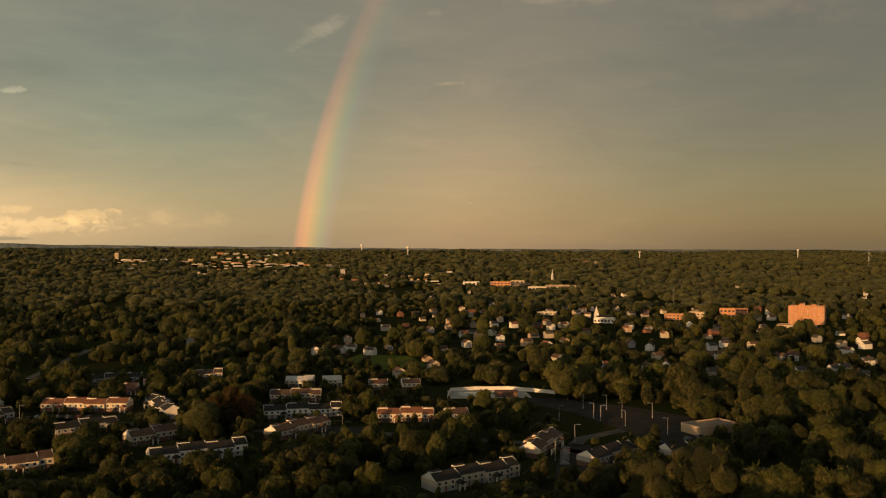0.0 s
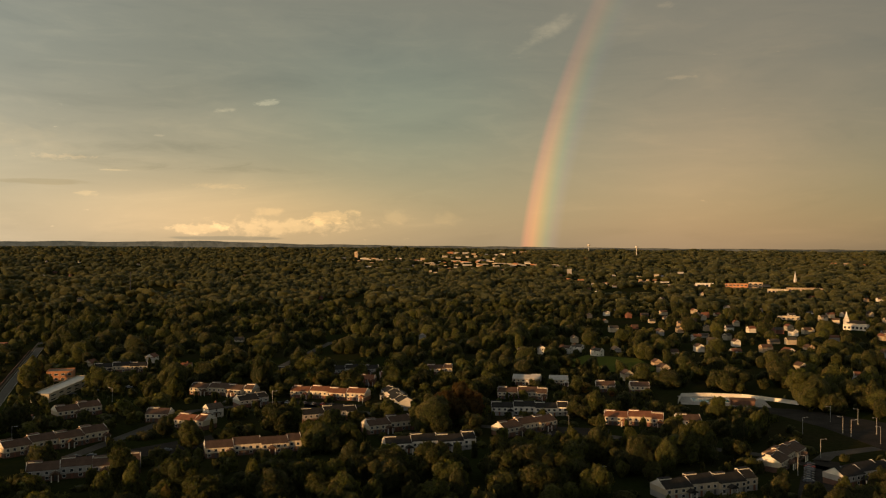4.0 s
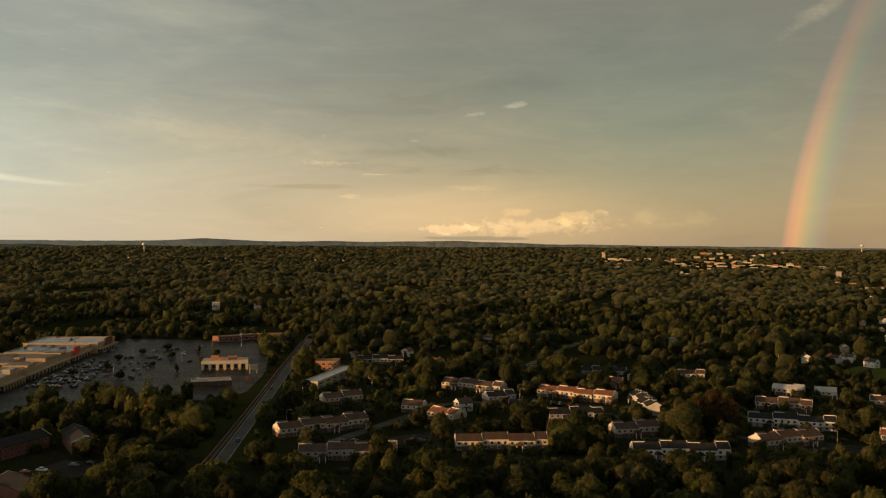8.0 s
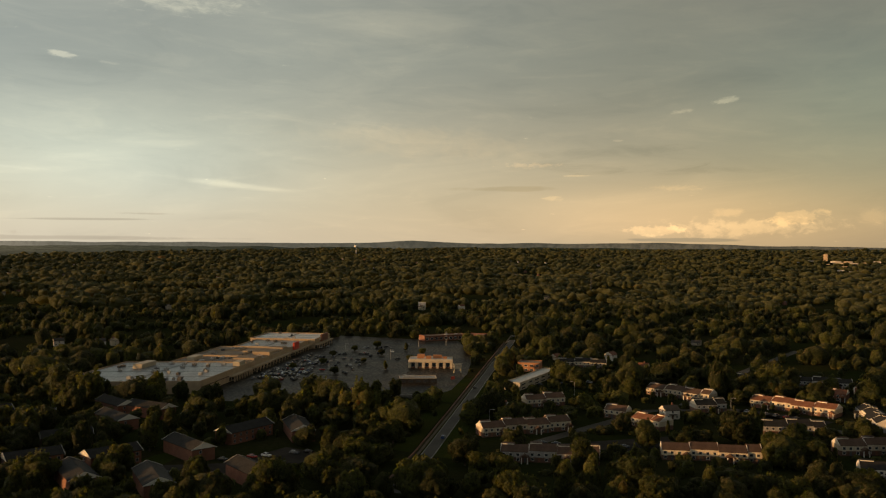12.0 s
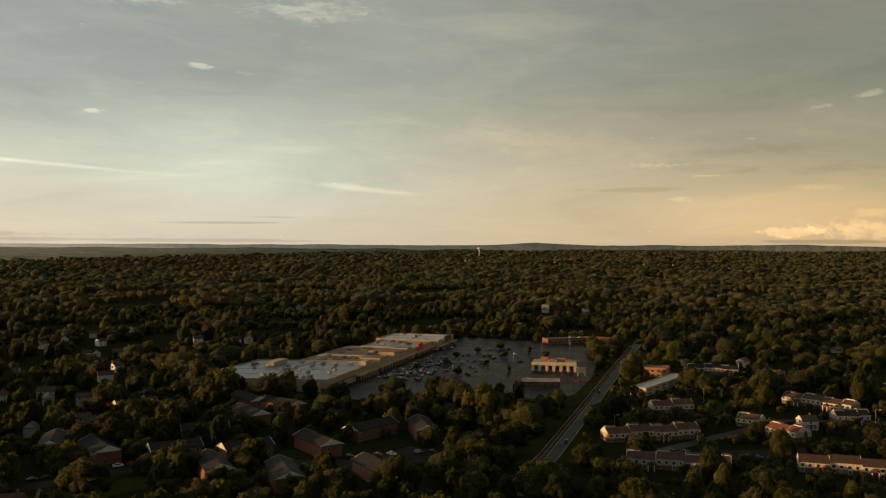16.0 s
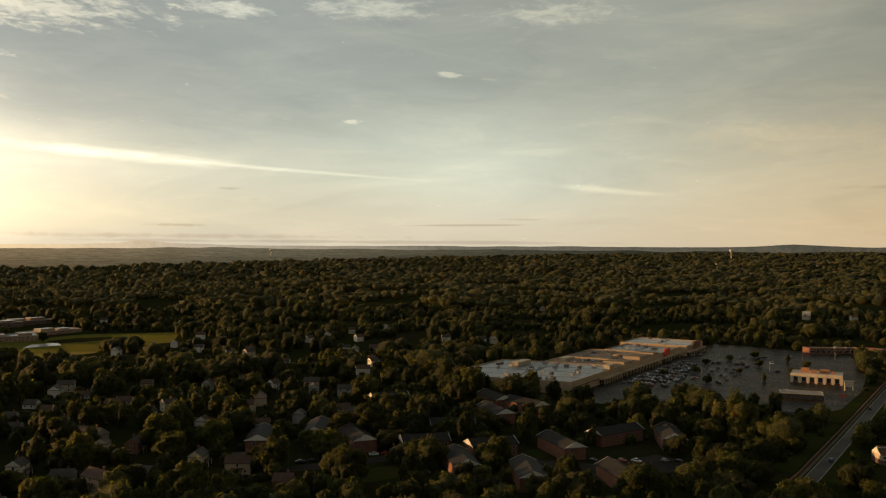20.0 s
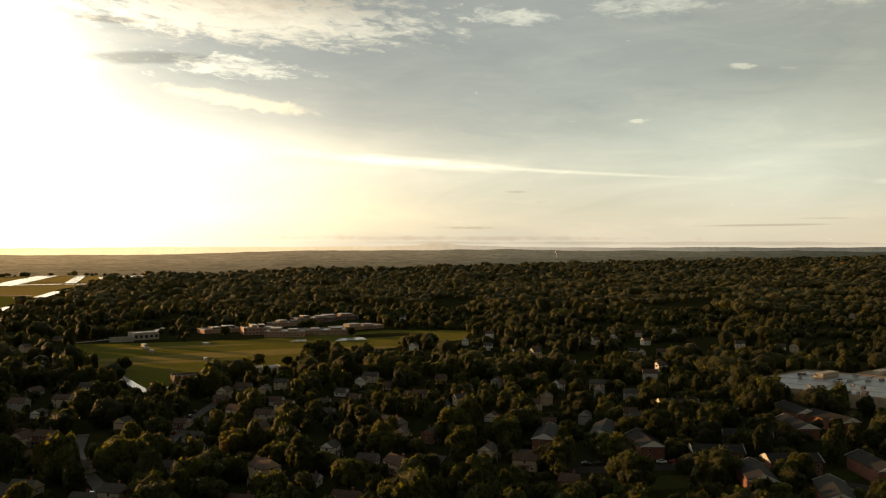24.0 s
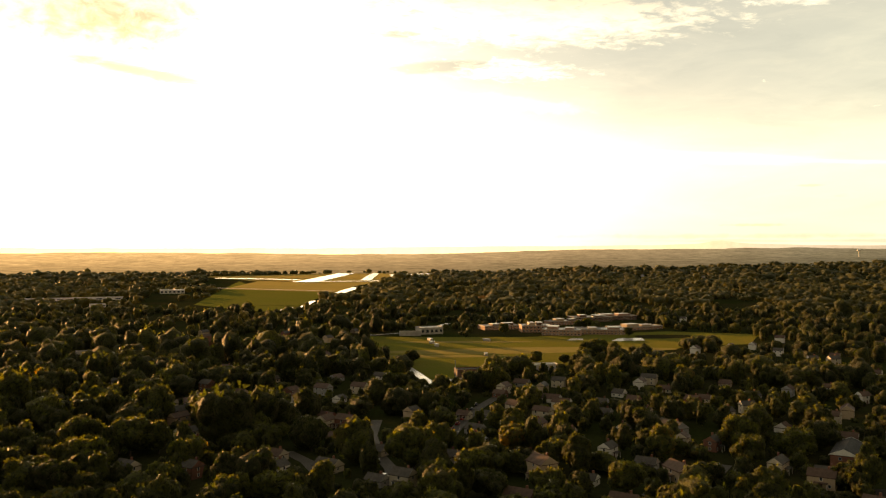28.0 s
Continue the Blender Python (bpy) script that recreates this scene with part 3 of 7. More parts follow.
def flat(name, corners, mat, z=0.06, label="", category="ground", kind="structure", clear=True, grow=0.0, steps=1):
    """A level sheet with a real edge."""
    n = len(corners)
    if clear:
        AREAS.append(corners)
    verts = [(x, y, land(x, y) + z) for x, y in corners] + [(x, y, land(x, y) - 0.3) for x, y in corners]
    area = sum(corners[i][0] * corners[(i + 1) % n][1] - corners[(i + 1) % n][0] * corners[i][1] for i in range(n))
    top = tuple(range(n)) if area > 0 else tuple(range(n - 1, -1, -1))
    faces = [top] + [((i + 1) % n, i, n + i, n + (i + 1) % n) if area > 0 else (i, (i + 1) % n, n + (i + 1) % n, n + i) for i in range(n)]
    ob = new(name, mesh_of(name, verts, faces, [mat]))
    return tagged(ob, label, category, kind=kind)


def strip(name, way, width, mat, z=0.08, label="", category="road", kind="structure", clear=0.0, lift=None):
    """A road or path of even width along the points of `way`, cut into short lengths so that it follows the land."""
    pts = []
    for (x0, y0), (x1, y1) in zip(way, way[1:]):
        k = max(1, int(math.hypot(x1 - x0, y1 - y0) / 60))
        pts += [(x0 + (x1 - x0) * i / k, y0 + (y1 - y0) * i / k) for i in range(k)]
    pts.append(way[-1])
    verts, faces = [], []
    for i, (x, y) in enumerate(pts):
        a, b = pts[max(0, i - 1)], pts[min(len(pts) - 1, i + 1)]
        dx, dy = b[0] - a[0], b[1] - a[1]
        l = math.hypot(dx, dy)
        nx, ny = -dy / l * width / 2, dx / l * width / 2
        h = land(x, y) + z
        verts += [(x + nx, y + ny, h), (x - nx, y - ny, h), (x + nx, y + ny, h - 0.3), (x - nx, y - ny, h - 0.3)]
        if i:
            p, q = 4 * (i - 1), 4 * i
            faces += [(p, p + 1, q + 1, q), (p + 2, p, q, q + 2), (p + 1, p + 3, q + 3, q + 1)]
    for (x0, y0), (x1, y1) in zip(way, way[1:]):
        l = math.hypot(x1 - x0, y1 - y0)
        CLEAR.append(((x0 + x1) / 2, (y0 + y1) / 2, (x1 - x0) / l, (y1 - y0) / l, l / 2 + 2, width / 2 + 2 + clear))
    ob = new(name, mesh_of(name, verts, faces, [mat]))
    return tagged(ob, label, category, kind=kind)


def free(px, py, margin=0.0, low=False):
    """Which of the points lie outside every road, yard and building; low trees may stand in yards."""
    ok = np.ones(len(px), bool)
    for x, y, ux, uy, hl, hw in CLEAR if low else CLEAR + SIGHT:
        dx, dy = px - x, py - y
        ok &= ~((np.abs(dx * ux + dy * uy) < hl + margin) & (np.abs(dy * ux - dx * uy) < hw + margin))
    for poly in AREAS:
        inside = np.zeros(len(px), bool)
        for (x0, y0), (x1, y1) in zip(poly, poly[1:] + poly[:1]):
            if y0 != y1:
                cross = ((y0 > py) != (y1 > py)) & (px < (x1 - x0) * (py - y0) / (y1 - y0) + x0)
                inside ^= cross
        ok &= ~inside
    return ok



def wood_edge(a):
    """How far single trees are seen: nearer towards the sun, where haze-painted ridges take over."""
    left = -math.degrees(a if a < math.pi else a - 2 * math.pi)
    return float(np.interp(left, (52, 92), (4700, 3100)))


def hills():
    """The backdrop: smooth wooded ridges past the last trees that can be told apart, and one line of higher hills behind."""
    def ring(name, radii, height, mat, label):
        n, verts, faces = 720, [], []
        for step in radii:
            for i in range(n):
                a = 2 * math.pi * i / n
                r = step if step > EDGE else wood_edge(a) + (step - WOOD_EDGE) / (EDGE - WOOD_EDGE) * (EDGE - wood_edge(a))
                verts.append((r * math.sin(a), r * math.cos(a), height(r, a)))
        for k in range(len(radii) - 1):
            for i in range(n):
                p, q = k * n + i, k * n + (i + 1) % n
                faces.append((p, q, q + n, p + n))
        tagged(new(name, mesh_of(name, verts, faces, [mat], smooth=True)), label, "backdrop", kind="structure")

    def near(r, a):
        x, y = r * math.sin(a), r * math.cos(a)
        swell = 4.0 * noise.noise((x * 0.004, y * 0.004, 5.1)) + 2.5 * noise.noise((x * 0.016, y * 0.016, 1.1))
        return land(x, y) - 3.0 + min(1.0, (r - wood_edge(a)) / 160) * (9.0 + swell)

    def crest(r, a):
        c, s, k = math.cos(a), math.sin(a), min(1.0, max(0.0, (r - 4870) / 40))
        left = -math.degrees(a if a < math.pi else a - 2 * math.pi)
        up = np.interp(left, (-30, 0, 20, 30, 60, 80, 96, 112, 140), (-0.04, 0.0, 0.14, 0.26, 0.24, 0.16, 0.16, -0.02, -0.05))
        up += 0.05 * noise.noise((9 * c, 9 * s, 9.0)) + 0.04 * noise.noise((30 * c, 30 * s, 3.0)) + 0.015 * noise.noise((110 * c, 110 * s, 3.0))
        for at, wide, high in ((47.2, 2.0, 0.14), (39.0, 1.5, 0.06), (31.0, 6.0, 0.06), (88.6, 1.0, 0.22), (87.5, 4.0, 0.12)):
            up += high * math.exp(-((left - at) / wide) ** 2)
        return 40.0 + (55.0 + 85.5 * up) * k

    ring("backdrop_ridges", [WOOD_EDGE + 42 * i for i in range(int((EDGE - WOOD_EDGE) / 42) + 1)], near, HILLS, "smooth dark wooded ridges with evening haze painted as glow")
    ring("backdrop_hills", [4870, 4890, 4910, 4940], crest, FARHILLS, "blue-grey hills along the horizon, paled by painted haze")


WOOD_EDGE = 4000.0
hills()
# ---- roads, yards and fields ----
AVENUE = [(-246.3, 221.1), (-282.4, 274.8), (-340.8, 356.3), (-444.1, 499.0), (-552.5, 649.9), (-600, 715)]
strip("road", AVENUE, 6.4, ASPHALT, label="straight avenue of worn grey asphalt", clear=2.2)


def beside(way, off):
    """The same way, moved to its left by off metres."""
    moved = []
    for i, (x, y) in enumerate(way):
        a, b = way[max(0, i - 1)], way[min(len(way) - 1, i + 1)]
        l = math.hypot(b[0] - a[0], b[1] - a[1])
        moved.append((x - (b[1] - a[1]) / l * off, y + (b[0] - a[0]) / l * off))
    return moved


strip("pavement", beside(AVENUE, 4.7), 1.4, KERB, 0.16, "stained concrete pavement along the avenue", "pavement")
strip("road_edge_line", beside(AVENUE, 2.9), 0.2, LINE, 0.10, "worn white edge line of the avenue", "road marking")
strip("road_edge_line", beside(AVENUE, -2.9), 0.2, LINE, 0.10, "worn white edge line of the avenue", "road marking")
strip("verge_track", beside(AVENUE, 7.6), 1.4, SOIL, 0.07, "bare trodden strip beside the avenue", "path")
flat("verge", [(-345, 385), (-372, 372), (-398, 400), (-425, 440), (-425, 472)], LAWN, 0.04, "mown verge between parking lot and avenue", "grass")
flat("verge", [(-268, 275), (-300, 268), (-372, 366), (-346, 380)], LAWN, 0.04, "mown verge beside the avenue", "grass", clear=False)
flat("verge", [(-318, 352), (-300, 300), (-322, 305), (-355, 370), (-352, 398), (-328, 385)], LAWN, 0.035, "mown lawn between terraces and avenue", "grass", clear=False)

flat("parking_lot", [(-489, 271), (-464, 278), (-443, 292), (-441, 325), (-422, 358), (-386, 369), (-398, 408), (-440, 468), (-508, 548), (-600, 625), (-720, 570), (-690, 520), (-500, 283)], WET, 0.05, "wide wet asphalt parking lot of the shopping centre", "parking lot")
flat("parking_lot", [(42, 546), (76, 545), (115, 515), (142, 484), (133, 431), (104, 408), (95, 451), (77, 495)], LOTASPHALT, 0.05, "dark asphalt car park below a wood", "parking lot")
flat("parking_lot", [(46, 352), (62, 352), (72, 415), (62, 418), (52, 385)], LOTASPHALT, 0.05, "asphalt car park between terraces", "parking lot")
flat("parking_lot", [(-66, 426), (-32, 428), (-32, 458), (-60, 456)], LOTASPHALT, 0.05, "asphalt car park behind terraces", "parking lot")
flat("parking_lot", [(-26, 410), (-6, 422), (-4, 446), (-26, 440)], LOTASPHALT, 0.05, "asphalt car park behind terraces", "parking lot")
flat("parking_lot", [(-230, 470), (-180, 470), (-180, 486), (-232, 486)], LOTASPHALT, 0.05, "asphalt car park in front of a terrace", "parking lot")
flat("parking_lot", [(-255, 330), (-262, 318), (-222, 345), (-205, 390), (-222, 392)], LOTASPHALT, 0.05, "asphalt car park between terraces", "parking lot")
flat("parking_lot", [(-352, 170), (-318, 165), (-300, 205), (-318, 240), (-338, 235), (-330, 200)], LOTASPHALT, 0.05, "asphalt car park among brick apartments", "parking lot")
flat("parking_lot", [(-372, 65), (-378, 120), (-368, 120), (-362, 66)], LOTASPHALT, 0.05, "asphalt car park among brick apartments", "parking lot")
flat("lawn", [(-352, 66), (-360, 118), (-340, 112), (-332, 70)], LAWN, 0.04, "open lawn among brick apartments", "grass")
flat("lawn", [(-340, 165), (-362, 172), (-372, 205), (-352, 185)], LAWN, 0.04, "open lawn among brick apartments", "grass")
flat("meadow", [(-10, 690), (-30, 760), (-75, 770), (-90, 700), (-50, 668)], MEADOW, 0.05, "small open green slope among the trees", "grass")
strip("street", [(-66, 440), (-140, 455), (-235, 480), (-268, 440), (-262, 330)], 7.0, ASPHALT, 0.05, "asphalt street between terraces", "street")
strip("street", [(-32, 440), (40, 420), (66, 400), (66, 350)], 7.0, ASPHALT, 0.05, "asphalt street between terraces", "street")
strip("street", [(95, 450), (70, 430), (64, 415)], 7.0, ASPHALT, 0.05, "asphalt street between terraces", "street")
strip("street", [(-262, 470), (-300, 620), (-330, 800)], 7.0, ASPHALT, 0.05, "asphalt street running off among trees", "street", clear=-1)

for way in ([(-305, -141), (-329, -151), (-348, -166), (-362, -183)], [(-314, -111), (-347, -126), (-372, -142), (-406, -158), (-443, -169)], [(-389, -117), (-456, -123), (-500, -124), (-533, -122)], [(-336, -19), (-352, 2), (-395, 12)]):
    strip("street", way, 6.0, ASPHALT, 0.05, "narrow residential street of grey asphalt", "street", clear=1)

for x, y, w, d, far in ((56, 385, 9, 32, 40), (100, 470, 38, 40, 60), (-45, 442, 18, 14, 40), (-205, 478, 26, 9, 44), (-330, 200, 26, 30, 20)):
    keep_clear(x, y, 0, w, d, far)

# the school's field
FIELD = [(-860, -345), (-758, -290), (-645, -224), (-567, -176), (-589, -171), (-608, -149), (-647, -152), (-670, -130), (-689, -101), (-748, -94), (-786, -47), (-863, -4), (-899, 51), (-1004, 66), (-1007, -34), (-900, -175), (-875, -254), (-861, -305)]
flat("sports_field", FIELD, GRASS, 0.08, "open mown playing field beside the school", "field")
for nr, (dx, dy, a, b, m) in enumerate(((-760, -190, 95, 16, "dry"), (-720, -215, 60, 10, "dry"), (-800, -120, 110, 18, "dry"), (-835, -225, 70, 9, "dry"))):
    ring = [(dx + a * math.cos(k * math.pi / 10) * math.cos(1.9) - b * math.sin(k * math.pi / 10) * math.sin(1.9), dy + a * math.cos(k * math.pi / 10) * math.sin(1.9) + b * math.sin(k * math.pi / 10) * math.cos(1.9)) for k in range(20)]
    flat("worn_turf", ring, FARGRASS, 0.10 + 0.012 * nr, "dry yellowed patch of turf on the playing field", "grass", clear=False)
strip("field_road", [(-661, -230), (-572, -177.5), (-603, -163)], 7.0, WETCON, 0.12, "wet pale service road at the corner of the field", "road")
strip("school_drive", [(-859, -347), (-900, -319), (-928, -301), (-1037, -300)], 7.0, WETCON, 0.12, "wet pale drive to the school", "road", clear=8)
flat("court", [(-887, -83), (-903, -51), (-926, -56), (-917, -79)], WETCON, 0.14, "wet pale hard court beside the school", "court")
flat("court", [(-880, -128), (-888, -112), (-904, -115), (-902, -126)], WETCON, 0.14, "wet pale hard court beside the school", "court")

# the airfield
flat("airfield", [(-2448, -1535), (-2160, -1183), (-1740, -1038), (-1680, -730), (-1622, -712), (-2012, -821), (-2315, -845), (-2400, -850), (-2400, -1560)], FARGRASS, 0.25, "golden grass of a distant airfield", "airfield")
for k in range(8):
    r0, r1 = k / 8, (k + 1) / 8
    edge = lambda r: ((-2398 - 640 * r, -852 - 60 * r), (-2398 - 480 * r, -1560 + 250 * r))
    (ax, ay), (bx, by) = edge(r0)
    (cx, cy), (dx, dy) = edge(r1)
    flat("airfield", [(ax, ay), (bx, by), (dx, dy), (cx, cy)], FARGRASS, 0.9, "golden grass of a distant airfield", "airfield")
flat("farm_field", [(-1247, -782), (-1277, -623), (-1681, -741), (-1720, -1013)], MEADOW, 0.45, "green level field before the airfield", "field")
flat("farm_field", [(-1130, -600), (-1247, -800), (-1720, -1030), (-2160, -1240), (-1990, -1120), (-1690, -900), (-1300, -620)], MEADOW, 0.2, "green level field before the airfield", "field")
AREAS.append([(-2500, -1560), (-1980, -1240), (-1560, -940), (-1680, -730), (-2200, -800)])
strip("runway", [(-2140, -1024), (-2937, -1239)], 62, WETCON, 1.3, "wet shining concrete runway", "runway")
strip("runway", [(-2324, -922), (-2954, -1134)], 30, WETCON, 1.3, "wet shining second runway", "runway")
strip("taxiway", [(-2337, -1421), (-2294, -1120)], 34, WETCON, 1.2, "wet concrete taxiway", "taxiway")
strip("taxiway", [(-2163, -1077), (-2288, -835)], 26, WETCON, 1.2, "wet concrete taxiway", "taxiway")
strip("farm_track", [(-1781, -1090), (-1724, -757)], 12, CONCRETE, 0.5, "pale farm track across the fields", "track")
flat("apron", [(-2804, -1024), (-2622, -952), (-2688, -835), (-2979, -930)], WETCON, 2.2, "wet concrete apron of the airfield", "apron")
strip("wet_road", [(-1623, -709), (-1901, -779)], 22, WETCON, 0.45, "wet pale road shining in the sun", "road", clear=12)
strip("wet_road", [(-1076, -573), (-1216, -614), (-1255, -606), (-1399, -655)], 9, WETCON, 0.3, "wet pale road shining in the sun", "road", clear=10)

# ---- kinds of buildings and street things ----
def townhouse_row(x, y, turn, units, wall_mat=None, roof_mat=None, unit=6.2, depth=10.5, floors=2, sight=30.0, label="", clerestory=True, step=0.8, seed=0, brick=True):
    """A terrace of small houses, long axis along its own x, fronts to its own -y."""
    rng = random.Random(seed * 7 + int(x * 3 + y))
    wall_mat, roof_mat = wall_mat or SIDING, roof_mat or SHINGLE
    row = thing("townhouse_row", x, y, turn, label or "two-storey cream terrace of townhouses with brown shingle roof", "terrace", "townhouse rows")
    high = 2.25 * floors
    keep_clear(x, y, turn, units * unit / 2 + 1, depth / 2 + 1.5, sight * 0.72)
    for i in range(units):
        ux, uy, up = (i - (units - 1) / 2) * unit, step * 1.7 * (i // 2 % 2), 0.45 * (i // 2 % 2)
        top = high + up
        # darker ground floor, brick or grey, carries garden shade in its colour
        part("ground_floor_wall", box("ground_floor_wall", unit - 0.02, depth, 2.3, DARKBRICK if brick else GREYSIDE), row, pose(ux, uy, 0))
        part("wall", box("wall", unit - 0.02, depth + 0.3, top - 2.3, wall_mat), row, pose(ux, uy, 2.3))
        part("roof", gable("roof", unit - 0.02, depth, 2.3, roof_mat, over=0.0 if 0 < i < units - 1 else 0.012), row, pose(ux, uy, top))
        if i in (0, units - 1) or i % 2:
            part("gable_wall", prism("gable_wall", depth - 0.2, 2.75, 0.3, WHITE), row, pose(ux + (unit / 2 + 0.02) * (-1 if i == 0 else 1), uy, top - 0.02), "white-edged party wall rising through the roof")
        if clerestory and i % 2 == 0:
            part("clerestory", box("clerestory", unit * 0.84, 2.0, 1.15, WHITE), row, pose(ux, uy + 0.4, top + 1.6), "white raised clerestory on the ridge")
            part("clerestory_roof", box("clerestory_roof", unit * 0.88, 2.4, 0.16, roof_mat), row, pose(ux, uy + 0.4, top + 2.75))
        for f in range(floors):
            for wx in ((-1.6, 1.4) if f else (-1.5,)):
                part("window", window_mesh(1.5, 1.4), row, pose(ux + wx, uy - depth / 2 - (0.17 if f else 0.02), 0.7 + f * 2.1))
        part("door", box("door", 1.0, 0.1, 2.1, DARKMETAL if rng.random() < 0.5 else BRICK), row, pose(ux + 1.5, uy - depth / 2 - 0.04, 0.1))
        if i % 3 == 1:
            part("porch_roof", gable("porch_roof", 2.6, 3.2, 1.2, roof_mat, 0.25), row, pose(ux + 1.5, uy - depth / 2 - 1.3, 2.9, 0, 0, 90))
            part("porch_gable", prism("porch_gable", 3.2, 1.1, 0.2, WHITE), row, pose(ux + 1.5, uy - depth / 2 - 2.62, 2.92, 0, 0, 90), "white gable over the entrance")
            for s in (-1.3, 1.3):
                part("porch_post", box("porch_post", 0.4, 0.4, 2.9, WHITE), row, pose(ux + 1.5 + s, uy - depth / 2 - 2.4, 0))
    return row


def house_wall(w, d, high, rise, mat):
    """The four walls with their gable ends, in one piece."""
    key = ("house_wall", w, d, high, mat.name)
    if key not in CACHE:
        a, b = w / 2, d / 2
        v = [(-a, -b, 0), (a, -b, 0), (a, b, 0), (-a, b, 0), (-a, -b, high), (a, -b, high), (a, b, high), (-a, b, high), (-a, 0, high + rise * 0.9), (a, 0, high + rise * 0.9)]
        f = [(0, 3, 2, 1), (0, 1, 5, 4), (2, 3, 7, 6), (1, 2, 6, 9, 5), (3, 0, 4, 8, 7), (4, 5, 9, 8), (6, 7, 8, 9)]
        CACHE[key] = mesh_of("wall", v, f, [mat])
    return CACHE[key]


def house(x, y, turn, w=11.0, d=8.0, floors=2, wall_mat=None, roof_mat=None, sight=14.0, label="", porch=True, z=0.0, group="suburban houses", detail=1):
    """A detached house with a pitched roof along its own x."""
    roof_mat = roof_mat or GREYSHINGLE
    roof_mat = PALESHINGLE if roof_mat is GREYSHINGLE else SHINGLE if roof_mat is REDSHINGLE and y < 300 else roof_mat
    wall_mat, w, d = wall_mat or WHITE, round(w * 0.74, 1), round(d * 0.78, 1)
    home = thing("house", x, y, turn, label or "detached house with pale siding and a dark shingle roof", "house", group, z or land(x, y))
    high = 2.4 * floors
    keep_clear(x, y, turn, w / 2 + 1, d / 2 + 1, max(sight, 0.072 * math.hypot(x, y)) if detail <= 0 or y > 600 else sight)
    rise = d * 0.36
    part("wall", house_wall(w, d, high, rise, wall_mat), home)
    part("roof", gable("roof", w, d, rise, roof_mat, 0.3, 0.3, end_mat=wall_mat), home, pose(0, 0, high - 0.12))
    if detail > 0:
        part("chimney", box("chimney", 0.8, 0.8, rise + 1.1, BRICK), home, pose(w * 0.22, d * 0.1, high))
    if detail < 0:
        return home
    if not detail and math.hypot(x, y) > 900:
        part("window", window_mesh(1.6, 1.5), home, pose(0, -d / 2 - 0.02, 0.8 + 2.5 * (floors - 1)))
    elif not detail:
        for f in range(floors):
            for k in (-0.25, 0.25):
                part("window", window_mesh(1.2, 1.4), home, pose(k * w, -d / 2 - 0.02, 0.8 + 2.5 * f))
    else:
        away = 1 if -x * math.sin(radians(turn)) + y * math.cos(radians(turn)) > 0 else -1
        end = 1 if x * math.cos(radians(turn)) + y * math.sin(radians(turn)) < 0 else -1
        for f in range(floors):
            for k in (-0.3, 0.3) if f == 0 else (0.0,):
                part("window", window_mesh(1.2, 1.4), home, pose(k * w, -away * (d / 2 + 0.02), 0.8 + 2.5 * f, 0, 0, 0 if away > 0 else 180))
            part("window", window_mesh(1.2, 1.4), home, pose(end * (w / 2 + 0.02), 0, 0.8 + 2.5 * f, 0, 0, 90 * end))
        part("door", box("door", 1.0, 0.1, 2.1, DARKBRICK), home, pose(0, -d / 2 - 0.04, 0.2))
    if porch and math.hypot(x, y) < 520:
        part("porch_roof", box("porch_roof", w * 0.5, 2.2, 0.2, roof_mat), home, pose(0, -d / 2 - 1.1, 2.7))
        for s in (-1, 1):
            part("porch_post", box("porch_post", 0.18, 0.18, 2.7, WHITE), home, pose(s * w * 0.23, -d / 2 - 2.0, 0))
    return home


def apartment_block(x, y, turn, length=26.0, depth=11.0, floors=2, sight=24.0, pediments=1, wall_mat=None, label=""):
    """A brick garden-apartment block with a dark pitched roof and white pediments."""
    wall_mat = wall_mat or BRICK
    block = thing("apartment_block", x, y, turn, label or "two-storey red-brick apartment block with dark roof and white pediments", "apartment building", "brick apartment blocks")
    high = 2.6 * floors + 0.3
    keep_clear(x, y, turn, length / 2 + 1, depth / 2 + 1.5, sight * 0.2)
    part("wall", box("wall", length, depth, high, wall_mat), block)
    part("roof", gable("roof", length, depth, 2.7, GREYSHINGLE, 0.5, end_mat=WHITE), block, pose(0, 0, high))
    for s in (-1, 1):
        part("gable_wall", prism("gable_wall", depth - 0.1, 2.6, 0.3, WHITE), block, pose(s * (length / 2 + 0.10), 0, high + 0.02), "white boarded gable end")
        for t in (-1, 1):
            part("verge_board", box("verge_board", 0.14, round(math.hypot(depth / 2 + 0.5, 2.7), 2), 0.34, WHITE), block, pose(s * (length / 2 + 0.59), t * (depth / 4 + 0.25), high + 1.30, -t * math.degrees(math.atan2(2.7, depth / 2 + 0.5)), 0, 0), "thin white verge board")
    for k in range(pediments):
        px = (k - (pediments - 1) / 2) * length / max(1, pediments)
        part("porch_gable", prism("porch_gable", 5.0, 1.5, 0.4, WHITE), block, pose(px, -depth / 2 - 0.75, high + 0.2, 0, 0, 90), "white pediment over the entrance")
        part("entrance_bay", box("entrance_bay", 4.6, 1.0, high, wall_mat), block, pose(px, -depth / 2 - 0.4, 0))
        part("door", box("door", 1.8, 0.12, 2.3, WHITE), block, pose(px, -depth / 2 - 0.95, 0.1))
    n = max(3, int(length / 3.6))
    for i in range(n):
        wx = (i - (n - 1) / 2) * length / n
        for f in range(floors):
            part("window", window_mesh(1.3, 1.4, GREYSIDE), block, pose(wx, -depth / 2 - 0.02, 0.9 + f * 2.6))
    for f in range(floors):
        for side in (-1, 1):
            part("window", window_mesh(1.3, 1.4, GREYSIDE), block, pose(side * (length / 2 + 0.02), 1.5, 0.9 + f * 2.6, 0, 0, 90 * side))
    return block


